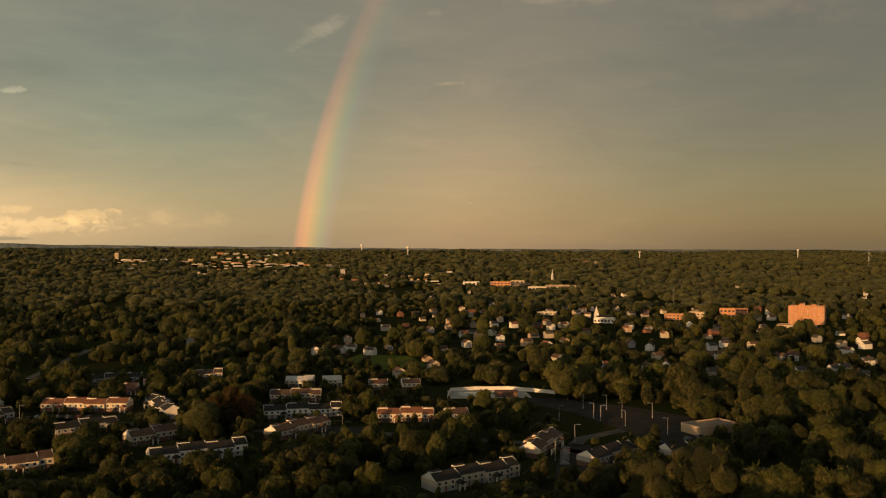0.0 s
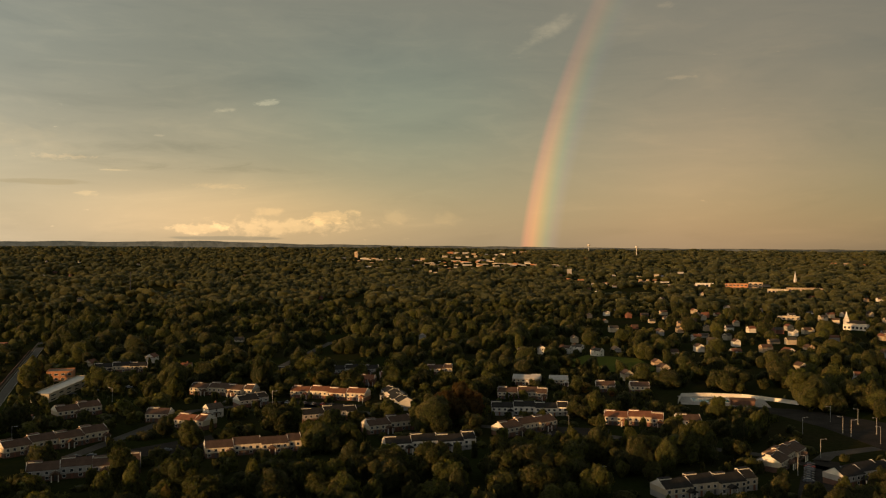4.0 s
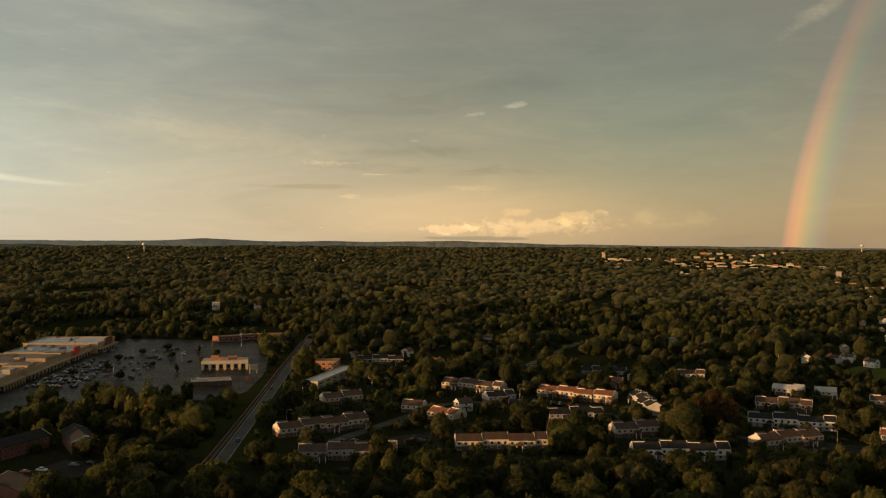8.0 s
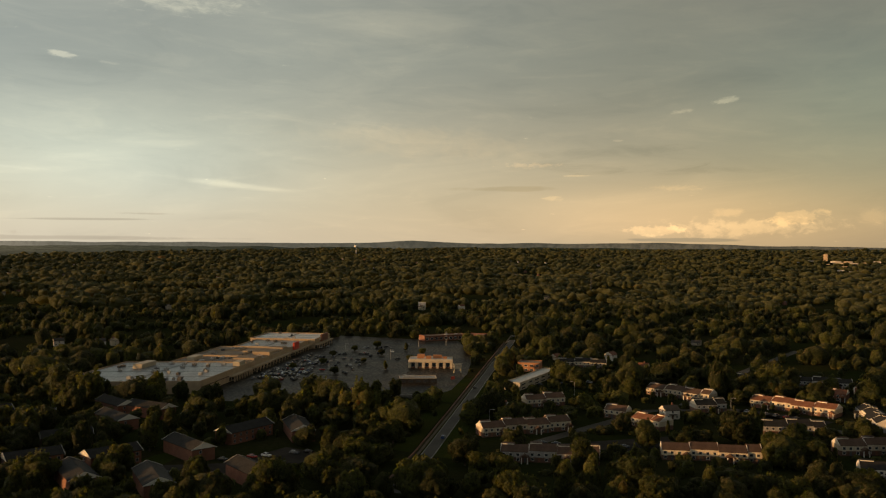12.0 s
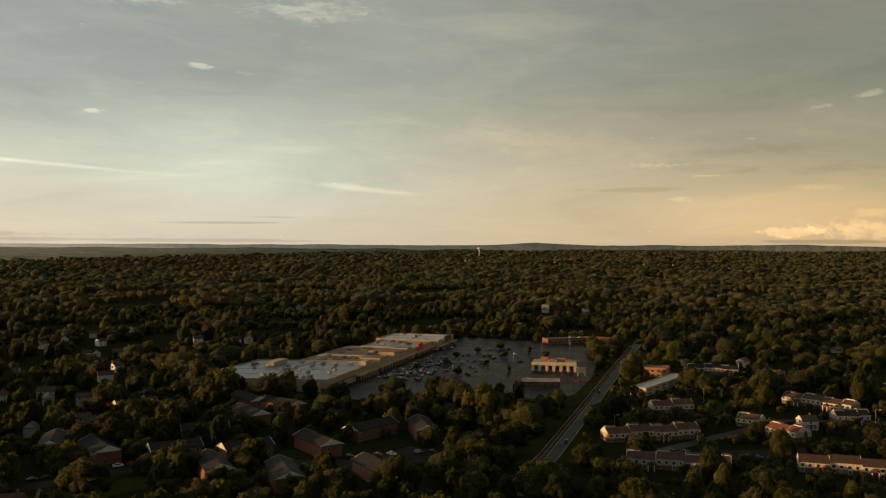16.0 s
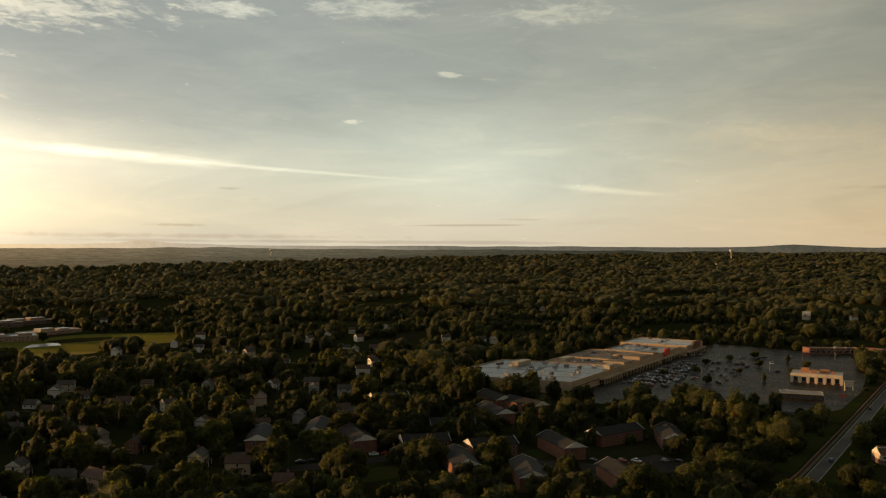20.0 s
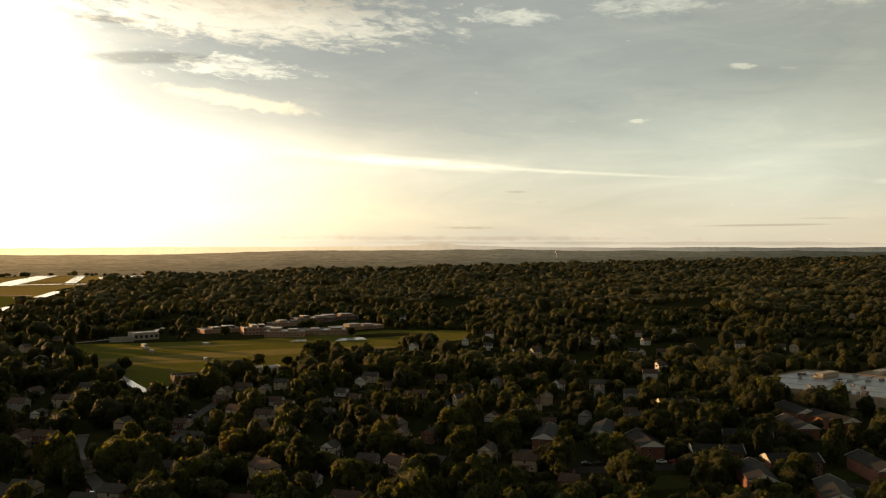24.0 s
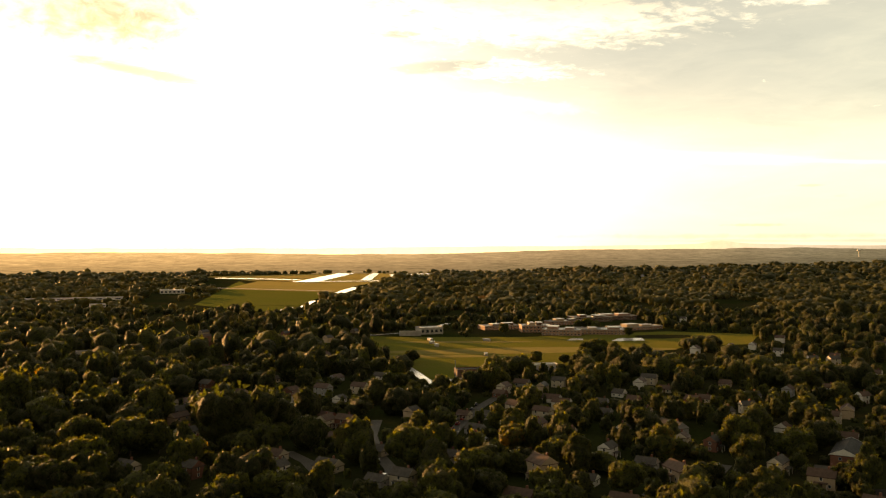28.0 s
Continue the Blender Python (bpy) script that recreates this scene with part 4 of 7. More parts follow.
def flat_block(x, y, turn, w, d, h, wall_mat, roof_mat, name="commercial_building", label="", category="building", group="", bays=0, floors=1, sight=20.0, z=None, units=0, frame_mat=None, plain=False, trim=None):
    """A flat-roofed building with parapet, window bays and rooftop plant."""
    b = thing(name, x, y, turn, label or "low flat-roofed commercial building", category, group, land(x, y) - (1.5 if math.hypot(x, y) > FLAT else 0.0) if z is None else z)
    keep_clear(x, y, turn, w / 2 + 4, d / 2 + 4, sight)
    part("wall", box("wall", w, d, h, wall_mat), b)
    part("roof", box("roof", w - 0.8, d - 0.8, 0.12, roof_mat), b, pose(0, 0, h))
    for s in (-1, 1) if not plain else ():
        part("parapet", box("parapet", w, 0.35, 0.7, trim or wall_mat), b, pose(0, s * (d / 2 - 0.175), h))
        part("parapet", box("parapet", 0.35, d - 0.72, 0.7, trim or wall_mat), b, pose(s * (w / 2 - 0.175), 0, h))
    if bays:
        for i in range(bays):
            wx = (i - (bays - 1) / 2) * w / bays
            for f in range(floors):
                part("window", window_mesh(round(w / bays * (0.6 if floors < 4 else 0.34), 1), round(h / floors * (0.5 if floors < 4 else 0.42), 1), frame_mat), b, pose(wx, -d / 2 - 0.03, h / floors * (f + 0.25)))
    rng = random.Random(int(x + 7 * y))
    for i in range(units):
        s = rng.uniform(1.2, 2.4)
        part("rooftop_unit", box("rooftop_unit", round(s * 1.4, 1), round(s, 1), 1.4, STEEL), b, pose(rng.uniform(-0.4, 0.4) * w, rng.uniform(-0.4, 0.4) * d, h + 0.12), "grey ventilation unit")
    return b


def car_maker():
    """A saloon car, a van and their paints; each kind is built once and then copied."""
    made = []
    for k, paint in enumerate(PAINTS):
        van = k in (1, 3)
        base = thing("car", 0, 0, 0, paint.name.split("_")[-1] + (" estate car" if van else " saloon car") + " parked on asphalt", "car", "parked cars")
        hull = joined("body", [(*box_parts(4.5, 1.8, 0.62, 0, 0, 0.30), 0), (*box_parts(4.3, 1.7, 0.14, 0, 0, 0.92, 0.06), 0)], [paint])
        part("body", hull, base)
        cab = joined("cabin", [(*box_parts(3.1 if van else 2.3, 1.62, 0.5, -0.35 if van else -0.2, 0, 1.04, 0.18), 0), (*box_parts(2.4 if van else 1.7, 1.36, 0.05, -0.35 if van else -0.2, 0, 1.54), 1)], [GLASS, paint])
        part("cabin", cab, base, None, "dark glass cabin with painted roof")
        wheel = tube("wheel", 0.33, 0.33, 0.22, TYRE, 10)
        for wx in (-1.4, 1.4):
            for wy in (-0.92, 0.70):
                part("wheel", wheel, base, pose(wx, wy + 0.22, 0.33, 90, 0, 0))
        made.append(base)
    return made


def street_lamp(x, y, turn, h=8.5, z=0.0):
    lamp = thing("street_lamp", x, y, turn, "tall grey steel street lamp with a curved arm", "street lamp", "street lamps", z)
    part("base", tube("base", 0.28, 0.24, 0.6, CONCRETE), lamp)
    part("pole", tube("pole", 0.13, 0.09, h - 0.6, STEEL), lamp, pose(0, 0, 0.6))
    part("arm", tube("arm", 0.07, 0.06, 2.2, STEEL), lamp, pose(-0.05, 0, h - 0.12, 0, 84, 0))
    part("head", box("head", 0.9, 0.4, 0.2, STEEL, 0.2), lamp, pose(2.4, 0, h + 0.02))
    keep_clear(x, y, 0, 2.5, 2.5, 16)
    return lamp


def water_tower(x, y, h=38.0, r=7.0, mat=None):
    z = land(x, y)
    mat = mat or WHITE
    t = thing("water_tower", x, y, 0, "white water tower on a single stem above the trees", "water tower", "water towers", z)
    part("stem", tube("stem", 2.0, 1.5, h - r, mat, 12), t)
    prof = [(1.5, 0), (r * 0.75, r * 0.28), (r, r * 0.62), (r * 0.9, r * 1.0), (r * 0.5, r * 1.28), (0.3, r * 1.36)]
    n, v, f = 16, [], []
    for pr, pz in prof:
        v += [(pr * math.cos(2 * math.pi * i / n), pr * math.sin(2 * math.pi * i / n), pz) for i in range(n)]
    for k in range(len(prof) - 1):
        f += [(k * n + i, k * n + (i + 1) % n, (k + 1) * n + (i + 1) % n, (k + 1) * n + i) for i in range(n)]
    f.append(tuple((len(prof) - 1) * n + i for i in range(n)))
    part("tank", mesh_of("tank", v, f, [mat], smooth=True), t, pose(0, 0, h - r))
    return t

# ---- the shopping centre ----
LOT_TREES = []
MALL = pose(-497.0, 279.5, 0, 0, 0, 127.7)      # x along the shop fronts, y towards the back


def mall_at(x, y):
    p = MALL @ Vector((x, y, 0))
    return p.x, p.y


def skewed(name, sx, sy, sz, mat, k):
    """A box whose sides lean along x as they run back."""
    v, f = box_parts(sx, sy, sz)
    return mesh_of(name, [(x + k * y, y, z) for x, y, z in v], f, [mat])


def store_block(x0, x1, depth, h, roof_mat, label, set_back=0.0, units=8, seams=4, wall_mat=None, skew=0.0):
    """One store of the centre: walls, parapet, roof sheets with seams, rooftop plant."""
    w, rng = x1 - x0, random.Random(int(x0) + 3)
    cx, cy = mall_at((x0 + x1) / 2, set_back + depth / 2)
    wall_mat = wall_mat or TAN
    b = thing("store", cx, cy, 127.7, label, "store", "stores of the shopping centre")
    keep_clear(cx, cy, 127.7, w / 2 + 6, depth / 2 + 6, 0)
    part("wall", skewed("wall", w - 0.02, depth, h, wall_mat, skew), b)
    part("roof_deck", skewed("roof_deck", w - 0.9, depth - 0.9, 0.05, DARKMETAL, skew), b, pose(0, 0, h), "dark seams between the roof sheets")
    for i in range(seams):
        for j in range(2):
            part("roof_sheet", skewed("roof_sheet", w / seams - 2.4, depth / 2 - 3.2, 0.1, roof_mat, skew), b, pose((i - (seams - 1) / 2) * w / seams + skew * (j - 0.5) * depth / 2, (j - 0.5) * depth / 2, h))
    for s in (-1, 1):
        part("parapet", skewed("parapet", w, 0.4, 0.8, wall_mat, skew), b, pose(skew * s * (depth / 2 - 0.2), s * (depth / 2 - 0.2), h))
        part("parapet", skewed("parapet", 0.4, depth - 0.82, 0.8, wall_mat, skew), b, pose(s * (w / 2 - 0.2), 0, h))
    for i in range(units):
        s = rng.choice((1.6, 2.2, 2.8))
        u = part("rooftop_unit", box("rooftop_unit", s * 1.3, s, 1.5, rng.choice((STEEL, DARKMETAL))), b, pose(rng.uniform(-0.42, 0.42) * w, rng.uniform(-0.4, 0.4) * depth, h + 0.1, 0, 0, rng.choice((0, 90))), "ventilation unit")
        part("fan", tube("fan", 0.5, 0.5, 0.25, DARKMETAL), u, pose(0, 0, 1.5))
    return b


big = store_block(-10, 88, 92, 7.6, MEMBRANE, "large tan store with wet grey membrane roof", units=30, seams=4, skew=-0.2)
part("roof_box", box("roof_box", 22, 7, 3.0, SIDING), big, pose(22, 22, 7.7), "cream raised roof box")
part("roof_box", box("roof_box", 12, 5, 3.2, SIDING), big, pose(40, -42, 7.7), "cream raised entrance parapet")
part("canopy", box("canopy", 40, 4, 0.9, TAN), big, pose(29, -48, 3.6), "tan canopy over the shop fronts")
for i in range(8):
    part("pillar", box("pillar", 0.8, 0.8, 3.6, TAN), big, pose(12 + i * 5, -49.4, 0))
    part("shop_window", window_mesh(3.6, 2.6, DARKMETAL), big, pose(12 + i * 5, -46.05, 0.3))
part("wall_band", box("wall_band", 60, 0.12, 0.6, DARKBRICK), big, pose(-8, -46.08, 3.8), "brown band along the wall")
mid = store_block(88, 190, 62, 7.0, GRAVEL, "tan row of shops with gravel roof", units=18, seams=6)
part("roof_box", box("roof_box", 16, 6, 2.6, SIDING), mid, pose(-30, 20, 7.1), "cream raised roof box")
for kx, ky, kw, kd, kh in ((-42, -18, 14, 20, 1.2), (-24, -20, 16, 17, 2.0), (-2, 6, 20, 30, 1.0), (8, -22, 12, 14, 2.6), (26, -14, 18, 26, 1.4), (42, -22, 12, 14, 2.2), (36, 16, 18, 22, 0.8)):
    level = part("raised_roof", box("raised_roof", kw, kd, kh, TAN), mid, pose(kx, ky, 7.1), "tan raised roof of one shop")
    part("gravel_bed", box("gravel_bed", kw - 0.8, kd - 0.8, 0.1, GRAVEL), level, pose(0, 0, kh))
far = store_block(190, 246, 50, 7.5, MEMBRANE, "grey-roofed store with a red front", units=6, seams=3)
last = store_block(246, 300, 62, 8.5, PALEROOF, "white-roofed store with a red front", set_back=-6, units=4, seams=3)
for owner, n, wide in ((mid, 12, 7.6), (far, 7, 8.0), (last, 6, 9.0)):
    dep = {mid: 31, far: 25, last: 31}[owner]
    part("canopy", box("canopy", n * wide, 3.6, 1.1, TAN), owner, pose(0, -dep - 1.8, 3.5), "tan canopy over the shop fronts")
    for i in range(n):
        part("pillar", box("pillar", 0.6, 0.6, 3.5, TAN), owner, pose((i - (n - 1) / 2) * wide, -dep - 3.2, 0))
        part("shop_window", window_mesh(round(wide * 0.7, 1), 2.5, DARKMETAL), owner, pose((i - (n - 1) / 2) * wide, -dep - 0.05, 0.3))
part("red_front", box("red_front", 14, 1.6, 6.0, REDSIGN), far, pose(-14, -25.9, 5.0), "red sign gable over the entrance")
part("red_front", box("red_front", 22, 1.6, 6.0, BRICK), last, pose(2, -31.9, 5.5), "red-brown entrance front")
part("sign_panel", box("sign_panel", 7, 0.2, 3.0, SIDING), last, pose(-13, -32.0, 7.0), "cream sign panel")

shop = flat_block(-487.0, 476.0, 43, 34, 19, 6.2, CREAM, PALEROOF, "corner_store", "cream corner store with deep window bays, lit by the low sun", "store", sight=20, units=3, trim=CREAM)
part("cornice", box("cornice", 34.8, 1.6, 1.5, CREAM), shop, pose(0, -10.2, 4.8), "cream cornice over the bays")
for k in range(7):
    part("pillar", box("pillar", 1.7, 1.5, 4.8, CREAM), shop, pose(-16.4 + k * 5.47, -10.2, 0))
for k in range(6):
    part("shop_window", window_mesh(3.0, 3.4, CREAM), shop, pose(-13.7 + k * 5.47, -9.55, 1.0))
for kx, ky, kw, kh in ((-8, 3, 6, 3.2), (-2, 1, 4, 2.2), (5, 4, 7, 2.6), (11, 2, 3, 1.6)):
    part("tower", box("tower", kw, 4, kh, TOWERBRICK), shop, pose(kx, ky, 6.3), "orange-brown roof turret")
part("brick_base", box("brick_base", 34.4, 19.4, 1.0, BRICK), shop, pose(0, 0, 0), "red brick plinth")
flat_block(-437.0, 414.0, 50, 26, 13, 3.4, GREYSHINGLE, MEMBRANE, "restaurant", "low dark-walled restaurant with a grey flat roof", "restaurant", bays=5, sight=10, units=4, trim=CONCRETE, frame_mat=DARKMETAL)
flat_block(-619.0, 622.0, 71, 48, 14, 5.0, BRICK, GRAVEL, "shop_row", "low brick row of shops at the end of the parking lot", "shops", bays=9, sight=25, units=3)
flat_block(-600.0, 652.0, 27, 19, 12, 5.0, BRICK, GRAVEL, "shop_row", "low brick shop at the end of the parking lot", "shops", bays=4, sight=25)
sign = thing("pylon_sign", -449, 467, 62, "cream pylon sign beside the avenue", "sign")
keep_clear(-449, 467, 62, 6, 4, 25)
for s in (-2.6, 2.6):
    part("post", box("post", 0.8, 0.8, 6.5, SIDING), sign, pose(s, 0, 0))
part("panel", box("panel", 6.0, 0.7, 3.4, WHITE), sign, pose(0, 0, 3.0))
for i in range(3):
    part("sign_bar", box("sign_bar", 4.4, 0.1, 0.5, TAN), sign, pose(0, -0.42, 3.4 + i * 0.95), "brown bar of lettering")
part("cap", box("cap", 7.2, 1.0, 0.5, SIDING), sign, pose(0, 0, 6.5))
board = thing("sign_board", -424, 436, 62, "small red sign board on two posts", "sign")
for s in (-1.1, 1.1):
    part("post", box("post", 0.15, 0.15, 1.2, DARKMETAL), board, pose(s, 0, 0))
part("panel", box("panel", 2.8, 0.2, 2.0, REDSIGN), board, pose(0, 0, 1.2))
low_wall = thing("garden_wall", -404, 366, 40, "low pale wall along the edge of the parking lot", "wall")
part("wall", box("wall", 40, 0.5, 1.2, CONCRETE), low_wall)
part("coping", box("coping", 40.2, 0.7, 0.15, CONCRETE), low_wall, pose(0, 0, 1.2))

rail_way = beside(AVENUE, 6.1)
rail = thing("roadside_wall", *rail_way[0], 0, "low rust-brown wall along the avenue", "wall")
for (x0, y0), (x1, y1) in zip(rail_way[:-2], rail_way[1:-1]):
    l, t = math.hypot(x1 - x0, y1 - y0), math.degrees(math.atan2(y1 - y0, x1 - x0))
    for i in range(4):
        f = (i + 0.5) / 4
        wx, wy = x0 + (x1 - x0) * f - rail_way[0][0], y0 + (y1 - y0) * f - rail_way[0][1]
        part("panel", box("panel", round(l / 4 - 0.3, 1), 0.4, 1.1, KERB), rail, pose(wx, wy, 0, 0, 0, t))
        part("coping", box("coping", round(l / 4 - 0.2, 1), 0.6, 0.15, BRICK), rail, pose(wx, wy, 1.1, 0, 0, t))

# ---- terraces of townhouses ----
for ox, oy, half in ((-207.9, 500.9, 22), (-187.0, 359.3, 20), (-74.0, 439.5, 14), (12.4, 349.1, 18), (46.7, 406.1, 16), (-381.8, 473.6, 20), (-419.6, 517.1, 12), (-242.0, 399.8, 10), (-20.4, 473.5, 14), (-110.5, 387.6, 12), (-487.0, 476.0, 18), (-281.1, 342.2, 10)):
    open_to_sun(ox, oy, half)
townhouse_row(-207.9, 500.9, -1, 8, SIDING, REDSHINGLE, sight=46, label="cream townhouse terrace with sunlit red shingle roof")
townhouse_row(-187.0, 359.3, 35, 7, CREAM, SHINGLE, sight=80, label="long cream terrace, front lit by the low sun", clerestory=False)
townhouse_row(-140.7, 423.3, 44, 5, SIDING, SHINGLE, sight=38, label="cream terrace with brown roof and white party walls")
townhouse_row(-110.5, 387.6, 29, 7, WHITE, GREYSHINGLE, sight=34, label="white terrace with grey roof and white clerestories", brick=False)
townhouse_row(-79.2, 485.8, 12, 7, WHITE, GREYSHINGLE, sight=41, label="white terrace with dark grey roof", brick=False)
townhouse_row(-91.7, 535.7, 6, 5, SIDING, SHINGLE, sight=46)
townhouse_row(-74.0, 439.5, 54, 6, SIDING, SHINGLE, sight=38, label="cream terrace with bright gable end beside a car park")
townhouse_row(-20.4, 473.5, 1, 5, SIDING, REDSHINGLE, sight=40, label="cream terrace with reddish roof")
townhouse_row(7.4, 474.5, 15, 2, GREYSIDE, SHINGLE, sight=40)
townhouse_row(-98.3, 591.0, -0, 3, SIDING, PALEROOF, sight=51, label="low terrace with a pale roof", clerestory=False)
townhouse_row(-76.7, 594.3, 13, 2, SIDING, PALEROOF, sight=51, label="low terrace with a pale roof", clerestory=False)
townhouse_row(-43.6, 578.6, 8, 2, SIDING, SHINGLE, sight=49)
townhouse_row(-21.7, 581.2, 10, 2, SIDING, SHINGLE, sight=49)
townhouse_row(-230.6, 600.7, 24, 6, GREYSIDE, GREYSHINGLE, sight=38, label="grey terrace with grey roof")
townhouse_row(-169.5, 622.0, 15, 3, SIDING, SHINGLE, sight=54)
townhouse_row(-194.7, 577.3, 23, 2, SIDING, REDSHINGLE, sight=30)
townhouse_row(-205.0, 558.7, 9, 2, BRICK, REDSHINGLE, sight=30, label="brick terrace with red roof")
townhouse_row(-162.8, 497.9, -61, 8, WHITE, GREYSHINGLE, sight=44, label="white terrace standing end-on beside trees", brick=False)
townhouse_row(-275.5, 578.5, 26, 2, WHITE, GREYSHINGLE, sight=54, brick=False)
townhouse_row(-183.5, 439.5, 40, 5, GREYSIDE, GREYSHINGLE, sight=24, label="grey terrace with grey roof")
townhouse_row(12.4, 349.1, 35, 7, SIDING, GREYSHINGLE, sight=29, label="cream two-storey terrace with white clerestories on a grey roof", brick=False)
townhouse_row(46.7, 406.1, 67, 6, SIDING, SHINGLE, sight=35, label="cream terrace with brown roof, gable end lit")
townhouse_row(74.0, 384.1, 43, 5, GREYSIDE, GREYSHINGLE, sight=33, label="grey terrace beside a car park", clerestory=False)
townhouse_row(105.9, 390.3, 28, 2, GREYSIDE, GREYSHINGLE, sight=24, label="grey terrace half hidden by trees", clerestory=False)
townhouse_row(-281.1, 342.2, 64, 8, SIDING, SHINGLE, sight=37, label="cream terrace with brown roof near the avenue")
townhouse_row(-321.4, 409.2, 59, 4, SIDING, SHINGLE, sight=44)
townhouse_row(-402.3, 561.9, 34, 6, SIDING, GREYSHINGLE, sight=58)
townhouse_row(-277.9, 494.1, 0, 7, SIDING, SHINGLE, sight=48)
townhouse_row(-243.4, 464.9, 51, 3, GREYSIDE, GREYSHINGLE, sight=44)
townhouse_row(-242.0, 399.8, -12, 3, SIDING, REDSHINGLE, sight=39, label="cream terrace with sunlit red roof")
townhouse_row(-270.1, 411.1, 14, 2, SIDING, SHINGLE, sight=41)
townhouse_row(-235.2, 304.4, 36, 7, GREYSIDE, SHINGLE, sight=11, label="low terrace with brown roof behind tall trees")
flat_block(139.4, 447.2, 28, 26.6, 14, 4.0, TAN, GRAVEL, "community_building", "long low tan building with flat roof", "building", "", sight=5)
flat_block(-381.8, 473.6, 108, 75.9, 11, 4.6, SIDING, PALEROOF, "office_building", "cream building with a pale flat roof, end lit orange", "building", "", sight=36, bays=6, floors=2)
flat_block(-419.6, 517.1, 32, 17.2, 16, 6.4, TOWERBRICK, GRAVEL, "office_building", "orange-brick office building near the avenue", "building", "", sight=39, bays=4, floors=2)
house(-364.2, 586.0, 20, 16, 10, 1, TAN, REDSHINGLE, sight=41, label="low hall with a broad red-brown roof")
house(-248.2, 429.4, 60, 12, 9, 2, WHITE, GREYSHINGLE, sight=30, label="white house with tall gable")
house(-331.6, 384.8, 10, 6, 5, 1, WHITE, GREYSHINGLE, sight=30, label="small white garage beside lawn")
# ---- brick apartments ----
apartment_block(-415.8, 64.4, 165, 28, sight=33, pediments=0)
apartment_block(-423.5, 93.9, 161, 28, sight=34, pediments=0)
apartment_block(-400.0, 108.2, -180, 28, sight=32, pediments=0)
apartment_block(-341.3, 137.9, 170, 28, sight=28, pediments=0)
apartment_block(-314.3, 156.6, 163, 28, sight=27, pediments=0)
apartment_block(-354.8, 193.8, 178, 28, sight=31, pediments=0)
apartment_block(-367.3, 230.7, 103, 28, sight=34, pediments=0)
apartment_block(-452.1, 223.5, -165, 28, sight=40, pediments=0)
apartment_block(-437.6, 197.5, -180, 28, sight=37, pediments=0)
apartment_block(-353.5, 253.2, 154, 28, sight=34, pediments=0)
apartment_block(-297.1, 190.6, 173, 28, sight=27, pediments=0)
apartment_block(-477.4, 215.0, -179, 28, sight=41, pediments=0)
apartment_block(-472.2, 167.5, 70, 22, sight=23, pediments=1)
apartment_block(-411.5, 161.4, 75, 22, sight=20, pediments=1)
apartment_block(-497.7, 154.0, 90, 22, sight=23, pediments=1)
apartment_block(-379.8, 134.9, 85, 22, sight=18, pediments=1)
apartment_block(-362.7, 161.5, 90, 22, sight=18, pediments=1)
# ---- school ----
flat_block(-982.0, -222.4, 126, 44.3, 22, 4.3, SCHOOLBRICK, MEMBRANE, "school_wing", "brick school wing with flat roof and window bands", "school", "school wings", trim=CONCRETE, sight=100, bays=10, floors=2, units=3)
flat_block(-964.7, -176.2, 110, 33.7, 24, 7.2, SCHOOLBRICK, MEMBRANE, "school_wing", "brick school wing with flat roof and window bands", "school", "school wings", trim=CONCRETE, sight=97, bays=8, floors=2, units=3)
flat_block(-939.6, -141.3, 92, 42.2, 26, 5.8, SCHOOLBRICK, MEMBRANE, "school_wing", "brick school wing with flat roof and window bands", "school", "school wings", trim=CONCRETE, sight=94, bays=11, floors=2, units=3)
flat_block(-963.9, -104.7, 100, 54.8, 30, 5.0, SCHOOLBRICK, MEMBRANE, "school_wing", "brick school wing with flat roof and window bands", "school", "school wings", trim=CONCRETE, sight=95, bays=14, floors=2, units=3)
flat_block(-1023.1, -70.0, 133, 65.1, 24, 3.6, SCHOOLBRICK, MEMBRANE, "school_wing", "brick school wing with flat roof and window bands", "school", "school wings", trim=CONCRETE, sight=102, bays=12, floors=2, units=3)
flat_block(-1119.9, -133.1, 119, 51.8, 24, 5.8, DARKBRICK, MEMBRANE, "school_wing", "brick school wing with flat roof and window bands", "school", "school wings", trim=CONCRETE, sight=112, bays=10, floors=2, units=3)
flat_block(-1153.3, -107.0, 126, 61.8, 20, 5.0, DARKBRICK, MEMBRANE, "school_wing", "brick school wing with flat roof and window bands", "school", "school wings", trim=CONCRETE, sight=115, bays=11, floors=2, units=3)
flat_block(-1065.6, -159.0, 130, 45.6, 18, 4.3, SCHOOLBRICK, MEMBRANE, "school_wing", "brick school wing with flat roof and window bands", "school", "school wings", trim=CONCRETE, sight=107, bays=9, floors=2, units=3)
flat_block(-907.3, -284.4, 127, 26.3, 18, 7, CONCRETE, MEMBRANE, "gymnasium", "pale concrete gymnasium beside the playing field", "gymnasium", "", sight=94, bays=5)
flat_block(-880.4, -297.9, 114, 22.4, 9, 4, CONCRETE, GRAVEL, "changing_rooms", "low pale building beside the playing field", "building", "", sight=92)
flat_block(-615.8, -161.8, 121, 20.5, 12, 5, DARKBRICK, GREYSHINGLE, "field_house", "low brown-brick field house at the edge of the pitch", "building", "", sight=44)
flat_block(-664.9, -114.7, 116, 20.8, 10, 4, WHITE, PALEROOF, "storage_building", "white flat-roofed store beside the trees", "building", "", sight=60)
rng_wing = random.Random(9)
